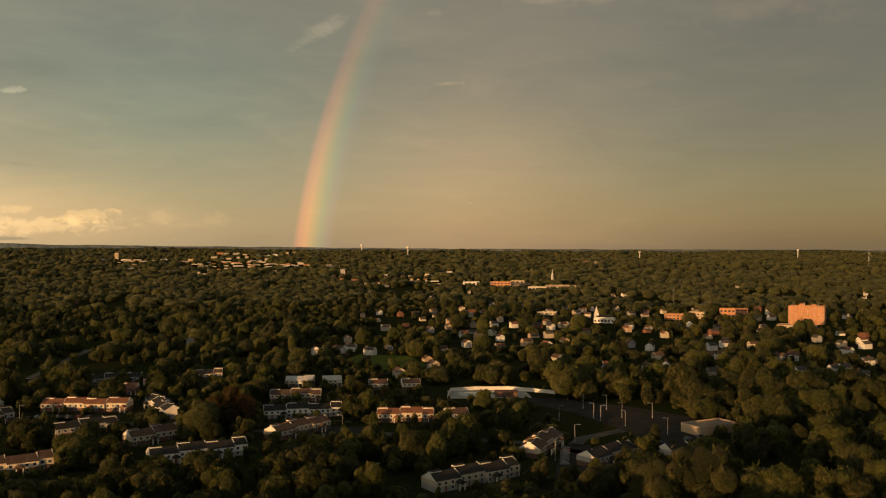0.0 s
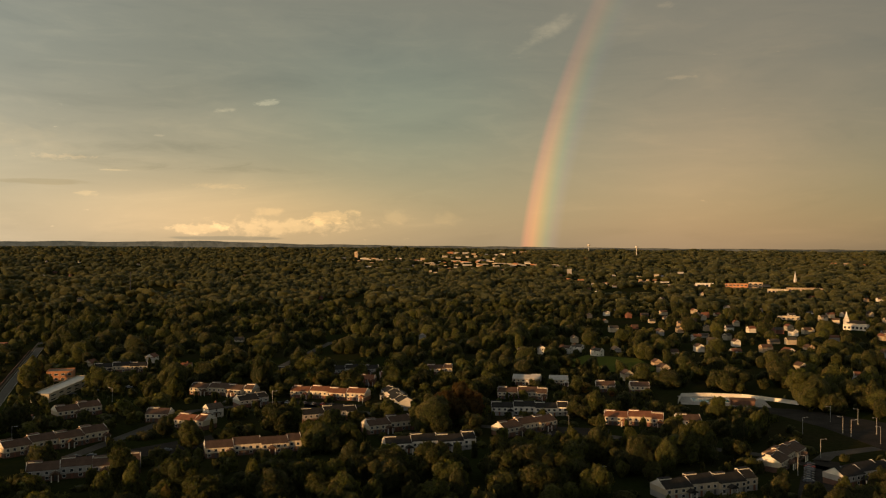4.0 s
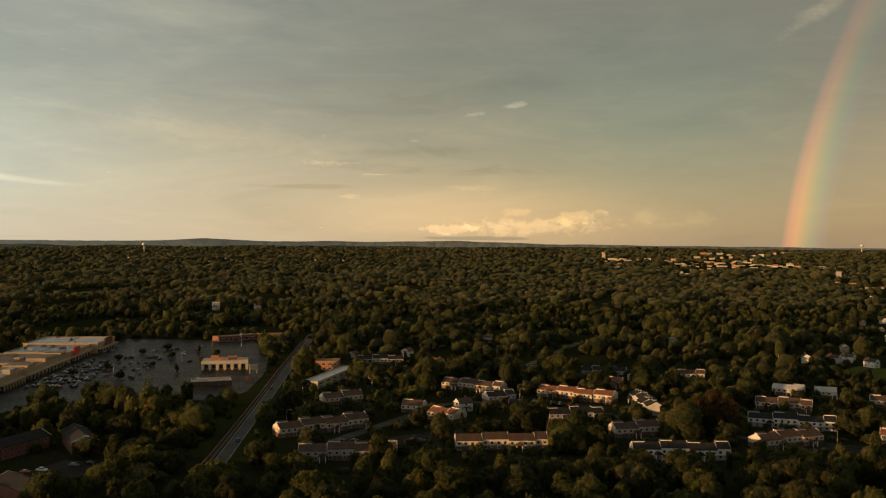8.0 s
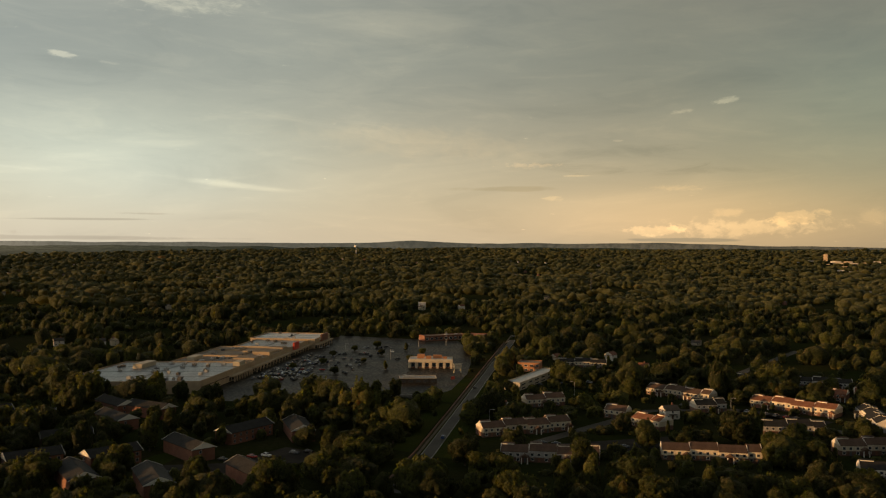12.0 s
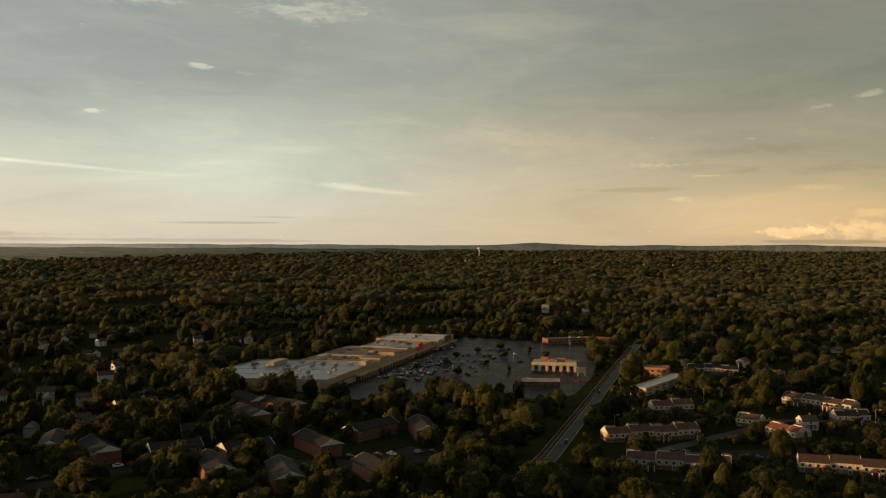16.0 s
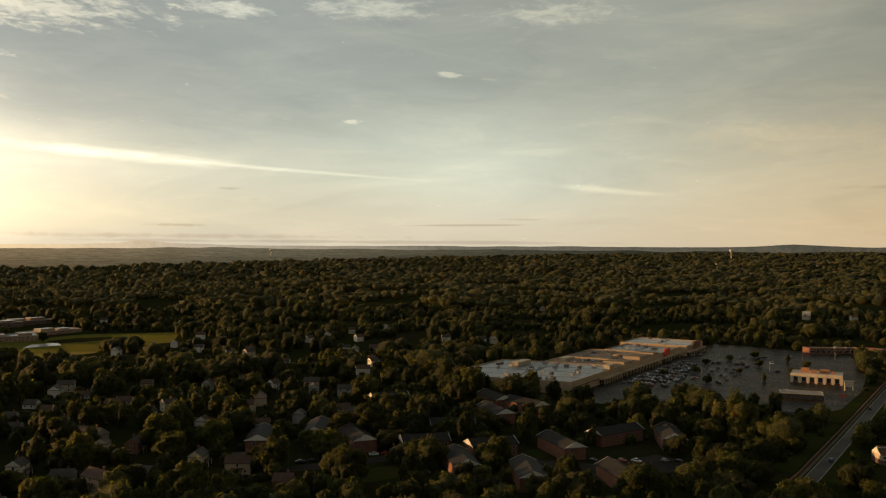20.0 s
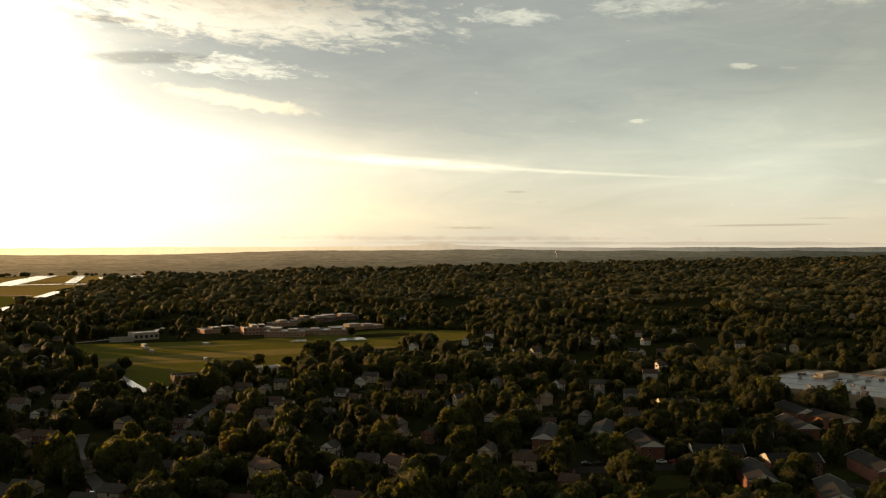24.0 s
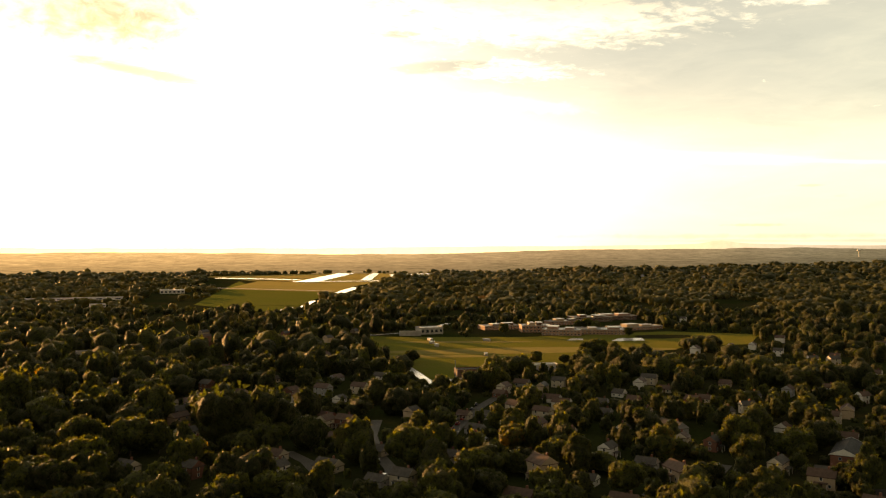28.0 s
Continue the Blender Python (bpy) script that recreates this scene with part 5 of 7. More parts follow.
for wing in [o for o in bpy.data.objects if o.name.startswith("school_wing")]:
    hull = [c for c in wing.children if c.name.startswith("wall")][0]
    wx, wy, wz = hull.dimensions
    for k in (-1, 1):
        uw, ud, uh = round(wx * rng_wing.uniform(0.16, 0.3), 1), round(wy * rng_wing.uniform(0.4, 0.7), 1), round(rng_wing.uniform(1.4, 3.0), 1)
        top = part("upper_storey", box("upper_storey", uw, ud, uh, rng_wing.choice((SCHOOLBRICK, TAN, DARKBRICK))), wing, pose(k * wx * rng_wing.uniform(0.12, 0.3), rng_wing.uniform(-0.1, 0.1) * wy, wz + 0.12), "raised block with a pale roof edge")
        part("roof_edge", box("roof_edge", uw + 0.4, ud + 0.4, 0.4, PALEROOF), top, pose(0, 0, uh))
# ---- far commercial streets ----
flat_block(-1309, 3576, 24, 19, 10, 6.9, TAN, GRAVEL, "commercial_building", "far tan commercial building lit by low sun", "building", "commercial buildings", sight=114, bays=0, floors=1, plain=True)
flat_block(-1274, 3565, 10, 23, 12, 9.1, TAN, GRAVEL, "commercial_building", "far tan commercial building lit by low sun", "building", "commercial buildings", sight=113, bays=0, floors=1, plain=True)
flat_block(-1228, 3510, 21, 30, 15, 5.8, CONCRETE, GRAVEL, "commercial_building", "far pale commercial building lit by low sun", "building", "commercial buildings", sight=111, bays=0, floors=1, plain=True)
flat_block(-1180, 3482, 14, 13, 10, 10.9, TAN, GRAVEL, "commercial_building", "far tan commercial building lit by low sun", "building", "commercial buildings", sight=110, bays=0, floors=1, plain=True)
flat_block(-1164, 3576, 14, 26, 13, 10.4, WHITE, GRAVEL, "commercial_building", "far white commercial building lit by low sun", "building", "commercial buildings", sight=113, bays=0, floors=1, plain=True)
flat_block(-1106, 3552, 27, 19, 10, 6.1, TAN, GRAVEL, "commercial_building", "far tan commercial building lit by low sun", "building", "commercial buildings", sight=111, bays=0, floors=1, plain=True)
flat_block(-1084, 3562, 27, 27, 13, 5.2, TOWERBRICK, GRAVEL, "commercial_building", "far orange-brick building lit by low sun", "building", "commercial buildings", sight=112, bays=0, floors=1, plain=True)
flat_block(-1061, 3603, 12, 21, 10, 10.0, TAN, GRAVEL, "commercial_building", "far tan commercial building lit by low sun", "building", "commercial buildings", sight=113, bays=0, floors=1, plain=True)
flat_block(-1007, 3772, 22, 24, 12, 12.4, SIDING, GRAVEL, "commercial_building", "far cream commercial building lit by low sun", "building", "commercial buildings", sight=117, bays=0, floors=1, plain=True)
flat_block(-981, 3803, 7, 12, 10, 6.3, SIDING, GRAVEL, "commercial_building", "far cream commercial building lit by low sun", "building", "commercial buildings", sight=118, bays=0, floors=1, plain=True)
flat_block(-933, 3733, 19, 21, 11, 8.8, SIDING, GRAVEL, "commercial_building", "far cream commercial building lit by low sun", "building", "commercial buildings", sight=115, bays=0, floors=1, plain=True)
flat_block(-908, 3800, 13, 13, 10, 10.4, SIDING, GRAVEL, "commercial_building", "far cream commercial building lit by low sun", "building", "commercial buildings", sight=117, bays=0, floors=1, plain=True)
flat_block(-877, 3831, 20, 13, 10, 11.4, SIDING, GRAVEL, "commercial_building", "far cream commercial building lit by low sun", "building", "commercial buildings", sight=118, bays=0, floors=1, plain=True)
flat_block(-1077, 4141, 22, 26, 13, 11.7, TOWERBRICK, GRAVEL, "commercial_building", "far orange-brick building lit by low sun", "building", "commercial buildings", sight=128, bays=0, floors=1, plain=True)
flat_block(-1048, 4147, 14, 26, 13, 9.9, CONCRETE, GRAVEL, "commercial_building", "far pale commercial building lit by low sun", "building", "commercial buildings", sight=128, bays=0, floors=1, plain=True)
flat_block(-1001, 4153, 20, 30, 15, 11.1, CONCRETE, GRAVEL, "commercial_building", "far pale commercial building lit by low sun", "building", "commercial buildings", sight=128, bays=0, floors=1, plain=True)
flat_block(-952, 4119, 12, 23, 11, 7.9, TAN, GRAVEL, "commercial_building", "far tan commercial building lit by low sun", "building", "commercial buildings", sight=127, bays=0, floors=1, plain=True)
flat_block(-890, 4125, 18, 13, 10, 8.7, WHITE, GRAVEL, "commercial_building", "far white commercial building lit by low sun", "building", "commercial buildings", sight=126, bays=0, floors=1, plain=True)
flat_block(-844, 4131, 4, 19, 10, 7.1, WHITE, GRAVEL, "commercial_building", "far white commercial building lit by low sun", "building", "commercial buildings", sight=126, bays=0, floors=1, plain=True)
flat_block(-812, 4138, 17, 25, 12, 12.5, WHITE, GRAVEL, "commercial_building", "far white commercial building lit by low sun", "building", "commercial buildings", sight=126, bays=0, floors=1, plain=True)
flat_block(-780, 4291, 11, 14, 10, 10.7, TAN, GRAVEL, "commercial_building", "far tan commercial building lit by low sun", "building", "commercial buildings", sight=131, bays=0, floors=1, plain=True)
flat_block(-761, 4416, 20, 36, 18, 7.8, TAN, GRAVEL, "commercial_building", "far tan commercial building lit by low sun", "building", "commercial buildings", sight=134, bays=0, floors=1, plain=True)
flat_block(-745, 4613, 15, 35, 18, 8.0, SIDING, GRAVEL, "commercial_building", "far cream commercial building lit by low sun", "building", "commercial buildings", sight=140, bays=0, floors=1, plain=True)
flat_block(-791, 3503, 13, 13, 10, 8.5, SIDING, GRAVEL, "commercial_building", "far cream commercial building lit by low sun", "building", "commercial buildings", sight=108, bays=0, floors=1, plain=True)
flat_block(-766, 3583, 7, 17, 10, 6.7, CONCRETE, GRAVEL, "commercial_building", "far pale commercial building lit by low sun", "building", "commercial buildings", sight=110, bays=0, floors=1, plain=True)
flat_block(-750, 3641, 15, 14, 10, 10.5, SIDING, GRAVEL, "commercial_building", "far cream commercial building lit by low sun", "building", "commercial buildings", sight=111, bays=0, floors=1, plain=True)
flat_block(-608, 3361, 6, 18, 10, 9.0, TOWERBRICK, GRAVEL, "commercial_building", "far orange-brick building lit by low sun", "building", "commercial buildings", sight=102, bays=0, floors=1, plain=True)
flat_block(-582, 3497, 8, 23, 11, 9.4, CONCRETE, GRAVEL, "commercial_building", "far pale commercial building lit by low sun", "building", "commercial buildings", sight=106, bays=0, floors=1, plain=True)
flat_block(-1105, 3032, 24, 25, 13, 6.4, WHITE, GRAVEL, "commercial_building", "far white commercial building lit by low sun", "building", "commercial buildings", sight=97, bays=0, floors=1, plain=True)
flat_block(-1061, 3007, 29, 12, 10, 4.0, SIDING, GRAVEL, "commercial_building", "far cream commercial building lit by low sun", "building", "commercial buildings", sight=96, bays=0, floors=1, plain=True)
flat_block(-1055, 3057, 17, 19, 10, 5.3, WHITE, GRAVEL, "commercial_building", "far white commercial building lit by low sun", "building", "commercial buildings", sight=97, bays=0, floors=1, plain=True)
flat_block(-940, 2864, 9, 17, 10, 6.7, TAN, GRAVEL, "commercial_building", "far tan commercial building lit by low sun", "building", "commercial buildings", sight=90, bays=0, floors=1, plain=True)
flat_block(-925, 2901, 10, 18, 10, 6.5, TAN, GRAVEL, "commercial_building", "far tan commercial building lit by low sun", "building", "commercial buildings", sight=91, bays=0, floors=1, plain=True)
flat_block(-908, 2902, 9, 19, 10, 5.8, TAN, GRAVEL, "commercial_building", "far tan commercial building lit by low sun", "building", "commercial buildings", sight=91, bays=0, floors=1, plain=True)
flat_block(-806, 2747, 17, 10, 10, 8.2, SIDING, GRAVEL, "commercial_building", "far cream commercial building lit by low sun", "building", "commercial buildings", sight=86, bays=0, floors=1, plain=True)
flat_block(-787, 2764, 18, 9, 10, 10.5, SIDING, GRAVEL, "commercial_building", "far cream commercial building lit by low sun", "building", "commercial buildings", sight=86, bays=0, floors=1, plain=True)
flat_block(-767, 2765, 24, 21, 10, 5.5, SIDING, GRAVEL, "commercial_building", "far cream commercial building lit by low sun", "building", "commercial buildings", sight=86, bays=0, floors=1, plain=True)
flat_block(-740, 2779, 24, 18, 10, 5.7, SIDING, GRAVEL, "commercial_building", "far cream commercial building lit by low sun", "building", "commercial buildings", sight=86, bays=0, floors=1, plain=True)
flat_block(-732, 2827, 11, 18, 10, 7.5, SIDING, GRAVEL, "commercial_building", "far cream commercial building lit by low sun", "building", "commercial buildings", sight=87, bays=0, floors=1, plain=True)
flat_block(-854, 3038, 19, 18, 10, 4.5, CONCRETE, GRAVEL, "commercial_building", "far pale commercial building lit by low sun", "building", "commercial buildings", sight=95, bays=0, floors=1, plain=True)
flat_block(-823, 3025, 10, 17, 10, 5.9, CONCRETE, GRAVEL, "commercial_building", "far pale commercial building lit by low sun", "building", "commercial buildings", sight=94, bays=0, floors=1, plain=True)
flat_block(-787, 3012, 24, 11, 10, 7.7, TOWERBRICK, GRAVEL, "commercial_building", "far orange-brick building lit by low sun", "building", "commercial buildings", sight=93, bays=0, floors=1, plain=True)
flat_block(-784, 3099, 4, 13, 10, 8.6, CONCRETE, GRAVEL, "commercial_building", "far pale commercial building lit by low sun", "building", "commercial buildings", sight=96, bays=0, floors=1, plain=True)
flat_block(-704, 3049, 22, 15, 10, 5.2, WHITE, GRAVEL, "commercial_building", "far white commercial building lit by low sun", "building", "commercial buildings", sight=94, bays=0, floors=1, plain=True)
flat_block(-591, 3038, 20, 20, 10, 5.2, TAN, GRAVEL, "commercial_building", "far tan commercial building lit by low sun", "building", "commercial buildings", sight=93, bays=0, floors=1, plain=True)
flat_block(-1408, 3548, 12, 20, 10, 6.7, SIDING, GRAVEL, "commercial_building", "far cream commercial building lit by low sun", "building", "commercial buildings", sight=114, bays=0, floors=1, plain=True)
flat_block(-704, 2365, 19, 8, 10, 3.5, SIDING, GRAVEL, "commercial_building", "far cream commercial building lit by low sun", "building", "commercial buildings", sight=74, bays=0, floors=1, plain=True)
flat_block(-331, 2596, 15, 10, 10, 9.6, TOWERBRICK, GRAVEL, "commercial_building", "far orange-brick building lit by low sun", "building", "commercial buildings", sight=78, bays=0, floors=2, plain=True)
flat_block(-320, 2736, 13, 14, 10, 21.2, CONCRETE, GRAVEL, "commercial_building", "far pale commercial building lit by low sun", "building", "commercial buildings", sight=82, bays=0, floors=2, plain=True)
flat_block(-286, 2423, 2, 11, 10, 9.4, TOWERBRICK, GRAVEL, "commercial_building", "far orange-brick building lit by low sun", "building", "commercial buildings", sight=73, bays=0, floors=2, plain=True)
flat_block(-249, 2413, 15, 19, 10, 7.7, TOWERBRICK, GRAVEL, "commercial_building", "far orange-brick building lit by low sun", "building", "commercial buildings", sight=73, bays=0, floors=2, plain=True)
flat_block(-286, 2735, 5, 22, 11, 6.0, CONCRETE, GRAVEL, "commercial_building", "far pale commercial building lit by low sun", "building", "commercial buildings", sight=82, bays=0, floors=1, plain=True)
flat_block(-266, 2740, -2, 9, 10, 5.4, CONCRETE, GRAVEL, "commercial_building", "far pale commercial building lit by low sun", "building", "commercial buildings", sight=82, bays=0, floors=1, plain=True)
flat_block(-232, 2690, -5, 21, 10, 8.9, CONCRETE, GRAVEL, "commercial_building", "far pale commercial building lit by low sun", "building", "commercial buildings", sight=81, bays=0, floors=1, plain=True)
flat_block(-199, 2687, 8, 16, 10, 5.3, TOWERBRICK, GRAVEL, "commercial_building", "far orange-brick building lit by low sun", "building", "commercial buildings", sight=81, bays=0, floors=1, plain=True)
flat_block(-183, 2750, 3, 13, 10, 6.7, CONCRETE, GRAVEL, "commercial_building", "far pale commercial building lit by low sun", "building", "commercial buildings", sight=83, bays=0, floors=1, plain=True)
flat_block(-183, 2216, -0, 39, 20, 7.3, SIDING, GRAVEL, "commercial_building", "low cream building among trees", "building", "commercial buildings", sight=166, bays=4, floors=1)
flat_block(-124, 2663, -1, 12, 10, 6.2, SIDING, GRAVEL, "commercial_building", "far cream commercial building lit by low sun", "building", "commercial buildings", sight=80, bays=0, floors=1, plain=True)
flat_block(-103, 2694, -8, 12, 10, 5.7, SIDING, GRAVEL, "commercial_building", "far cream commercial building lit by low sun", "building", "commercial buildings", sight=81, bays=0, floors=1, plain=True)
flat_block(-78, 2732, 7, 9, 10, 6.4, SIDING, GRAVEL, "commercial_building", "far cream commercial building lit by low sun", "building", "commercial buildings", sight=82, bays=0, floors=1, plain=True)
flat_block(-54, 2704, -2, 22, 11, 11.4, SIDING, GRAVEL, "commercial_building", "far cream commercial building lit by low sun", "building", "commercial buildings", sight=81, bays=0, floors=1, plain=True)
flat_block(-32, 2747, -8, 10, 10, 5.7, CONCRETE, GRAVEL, "commercial_building", "far pale commercial building lit by low sun", "building", "commercial buildings", sight=82, bays=0, floors=1, plain=True)
flat_block(-4, 2808, 0, 14, 10, 7.3, SIDING, GRAVEL, "commercial_building", "far cream commercial building lit by low sun", "building", "commercial buildings", sight=84, bays=0, floors=1, plain=True)
flat_block(22, 2844, -6, 19, 10, 8.9, CONCRETE, GRAVEL, "commercial_building", "far pale commercial building lit by low sun", "building", "commercial buildings", sight=85, bays=0, floors=1, plain=True)
flat_block(74, 2231, 8, 41, 21, 10.3, WHITE, GRAVEL, "commercial_building", "white building lit by the sun", "building", "commercial buildings", sight=167, bays=4, floors=1)
flat_block(148, 2188, -10, 53, 27, 12.9, TOWERBRICK, GRAVEL, "commercial_building", "orange-brick shops above the trees", "building", "commercial buildings", sight=164, bays=6, floors=2)
flat_block(197, 2254, -9, 34, 17, 13.4, TAN, GRAVEL, "commercial_building", "tan shops above the trees", "building", "commercial buildings", sight=169, bays=3, floors=2)
flat_block(220, 2009, -3, 40, 20, 10.6, SIDING, GRAVEL, "commercial_building", "cream shops above the trees", "building", "commercial buildings", sight=151, bays=5, floors=1)
flat_block(293, 2138, -2, 75, 37, 7.1, TAN, GRAVEL, "commercial_building", "row of tan shops", "building", "commercial buildings", sight=160, bays=8, floors=1)
flat_block(555, 3559, -17, 28, 14, 5.5, TOWERBRICK, GRAVEL, "commercial_building", "far orange-brick building lit by low sun", "building", "commercial buildings", sight=108, bays=0, floors=1, plain=True)
flat_block(605, 3635, -8, 24, 12, 8.9, TOWERBRICK, GRAVEL, "commercial_building", "far orange-brick building lit by low sun", "building", "commercial buildings", sight=110, bays=0, floors=1, plain=True)
flat_block(639, 3564, -11, 22, 11, 12.6, TAN, GRAVEL, "commercial_building", "far tan commercial building lit by low sun", "building", "commercial buildings", sight=108, bays=0, floors=1, plain=True)
flat_block(683, 3539, -5, 29, 14, 10.5, TOWERBRICK, GRAVEL, "commercial_building", "far orange-brick building lit by low sun", "building", "commercial buildings", sight=108, bays=0, floors=1, plain=True)
flat_block(314, 1156, -11, 29, 15, 7.1, TOWERBRICK, GRAVEL, "commercial_building", "orange-brick building among trees", "building", "commercial buildings", sight=89, bays=6, floors=2)
flat_block(348, 1174, -26, 22, 11, 8.8, TAN, GRAVEL, "commercial_building", "tan building among trees", "building", "commercial buildings", sight=91, bays=4, floors=2)
flat_block(396, 1193, -17, 21, 10, 12.4, TOWERBRICK, GRAVEL, "commercial_building", "orange-brick flats among trees", "building", "commercial buildings", sight=94, bays=4, floors=2)
flat_block(433, 1251, -20, 23, 11, 7.8, TOWERBRICK, GRAVEL, "commercial_building", "orange-brick flats among trees", "building", "commercial buildings", sight=99, bays=4, floors=2)
flat_block(207, 1096, -21, 26, 13, 5.8, WHITE, GRAVEL, "commercial_building", "white church hall among trees", "building", "commercial buildings", sight=83, bays=6, floors=1)
flat_block(-91, 2488, -1, 9, 10, 5.1, TAN, GRAVEL, "commercial_building", "far tan commercial building lit by low sun", "building", "commercial buildings", sight=75, bays=0, floors=1, plain=True)
flat_block(-71, 2490, 6, 8, 10, 4.9, TAN, GRAVEL, "commercial_building", "far tan commercial building lit by low sun", "building", "commercial buildings", sight=75, bays=0, floors=1, plain=True)
flat_block(-52, 2513, -1, 12, 10, 3.9, TOWERBRICK, GRAVEL, "commercial_building", "far orange-brick building lit by low sun", "building", "commercial buildings", sight=75, bays=0, floors=1, plain=True)
flat_block(148, 1218, -10, 28, 14, 4.0, SIDING, GRAVEL, "commercial_building", "cream shops among trees", "building", "commercial buildings", sight=92, bays=5, floors=1)
flat_block(424, 1026, -29, 43, 22, 3.6, TAN, GRAVEL, "commercial_building", "low tan building below the tower block", "building", "commercial buildings", sight=82, bays=10, floors=1)
flat_block(928, 2314, -24, 10, 10, 4.4, SIDING, GRAVEL, "commercial_building", "far cream commercial building lit by low sun", "building", "commercial buildings", sight=75, bays=0, floors=1, plain=True)
flat_block(1226, 2388, -25, 12, 10, 5.6, WHITE, GRAVEL, "commercial_building", "far white commercial building lit by low sun", "building", "commercial buildings", sight=80, bays=0, floors=1, plain=True)
slab = flat_block(458, 1078, -29, 42, 18, 22.0, TOWERBRICK, GRAVEL, "apartment_tower", "eight-storey orange-brick slab block", "tower block", "", sight=87, bays=10, floors=8)
for k, (ux, uh) in enumerate(((-6, 3.0), (8, 2.4))):
    part("lift_house", box("lift_house", 6, 5, uh, TOWERBRICK), slab, pose(ux, 2, 22.1), "brick lift house on the roof")
for ux in (-16, -3, 13):
    part("aerial", tube("aerial", 0.25, 0.1, 5.0, STEEL, 6), slab, pose(ux, -3, 22.1), "thin steel aerial")
flat_block(-1375, 3612, 12, 15, 12, 30.0, TAN, GRAVEL, "apartment_tower", "tall pale slab block far off", "tower block", "", sight=116, bays=3, floors=8)
flat_block(-1223, 2123, 22, 7, 10, 4.8, TOWERBRICK, GRAVEL, "commercial_building", "far orange-brick building lit by low sun", "building", "commercial buildings", sight=73, bays=0, floors=1, plain=True)
flat_block(-1209, 2147, 29, 8, 10, 8.1, TOWERBRICK, GRAVEL, "commercial_building", "far orange-brick building lit by low sun", "building", "commercial buildings", sight=74, bays=0, floors=1, plain=True)
flat_block(-1196, 2176, 22, 12, 10, 4.7, TAN, GRAVEL, "commercial_building", "far tan commercial building lit by low sun", "building", "commercial buildings", sight=74, bays=0, floors=1, plain=True)
flat_block(-1204, 2228, 37, 18, 10, 5.9, TAN, GRAVEL, "commercial_building", "far tan commercial building lit by low sun", "building", "commercial buildings", sight=76, bays=0, floors=1, plain=True)
flat_block(-1288, -1071, 131, 162, 14, 4.4, WHITE, PALEROOF, "commercial_building", "long low white building among trees", "building", "commercial buildings", sight=125, bays=10, floors=1)
flat_block(-1548, -1045, 125, 49, 24, 7.3, WHITE, PALEROOF, "commercial_building", "white farm building beside the airfield", "building", "commercial buildings", sight=139, bays=6, floors=1)
flat_block(-628, -505, 135, 24, 14, 4.7, CONCRETE, GRAVEL, "commercial_building", "pale building among trees", "building", "commercial buildings", sight=60, bays=7, floors=1)
flat_block(-774, -689, 137, 14, 10, 4.1, WHITE, PALEROOF, "commercial_building", "white building among trees", "building", "commercial buildings", sight=77, bays=3, floors=1)
flat_block(-1153, -915, 133, 24, 12, 4.8, WHITE, PALEROOF, "commercial_building", "white building among trees", "building", "commercial buildings", sight=110, bays=4, floors=1)
flat_block(-950.3, 908.9, 44, 11, 8, 9.0, WHITE, PALEROOF, "white_hall", "tall white hall standing out above the trees", "hall", sight=120)
rng_far = random.Random(77)
for cx, cy, n, spread, deep in ((-1020, 3420, 28, 330, 190), (-760, 3330, 20, 210, 150), (-560, 3380, 12, 150, 120), (-140, 2350, 10, 150, 90), (120, 2240, 8, 120, 80)):
    for k in range(n):
        fx, fy = cx + rng_far.uniform(-1, 1) * spread, cy + rng_far.uniform(-1, 1) * deep
        mat, tone = rng_far.choice(((TAN, "tan"), (CREAM, "cream"), (SIDING, "cream"), (TOWERBRICK, "orange-brick"), (CONCRETE, "pale"), (WHITE, "white")))
        flat_block(round(fx), round(fy), rng_far.uniform(8, 26), rng_far.choice((12, 18, 26, 38)), 12, rng_far.choice((4.0, 5.0, 6.5)), mat, GRAVEL, "commercial_building", "far " + tone + " commercial building lit by low sun", "building", "commercial buildings", sight=130, plain=True)
water_tower(-178, 4344, 46, 8.5)
water_tower(1554, 3754, 40, 5.5)
water_tower(913, 3980, 34, 6.0)
water_tower(-3197, 2618, 44, 9.5)
water_tower(-446, 4704, 37, 9.0)
water_tower(-3940, 652, 38, 7.9)
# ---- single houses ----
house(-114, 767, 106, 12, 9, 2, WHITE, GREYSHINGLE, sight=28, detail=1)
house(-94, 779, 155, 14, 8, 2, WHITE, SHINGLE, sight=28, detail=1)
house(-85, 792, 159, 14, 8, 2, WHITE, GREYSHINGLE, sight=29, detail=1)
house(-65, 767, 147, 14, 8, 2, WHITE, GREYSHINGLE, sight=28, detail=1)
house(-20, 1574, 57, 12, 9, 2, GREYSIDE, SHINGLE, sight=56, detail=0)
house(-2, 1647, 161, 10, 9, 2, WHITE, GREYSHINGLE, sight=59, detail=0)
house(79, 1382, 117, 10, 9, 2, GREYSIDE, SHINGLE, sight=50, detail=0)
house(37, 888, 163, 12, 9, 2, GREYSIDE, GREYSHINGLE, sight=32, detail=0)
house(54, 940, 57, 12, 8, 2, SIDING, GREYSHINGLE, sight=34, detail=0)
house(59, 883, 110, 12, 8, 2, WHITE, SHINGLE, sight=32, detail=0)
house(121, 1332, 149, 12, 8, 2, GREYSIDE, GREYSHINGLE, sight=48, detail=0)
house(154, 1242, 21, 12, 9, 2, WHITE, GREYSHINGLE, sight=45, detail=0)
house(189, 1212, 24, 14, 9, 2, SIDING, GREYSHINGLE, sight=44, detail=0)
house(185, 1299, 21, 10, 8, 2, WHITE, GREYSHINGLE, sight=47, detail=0)
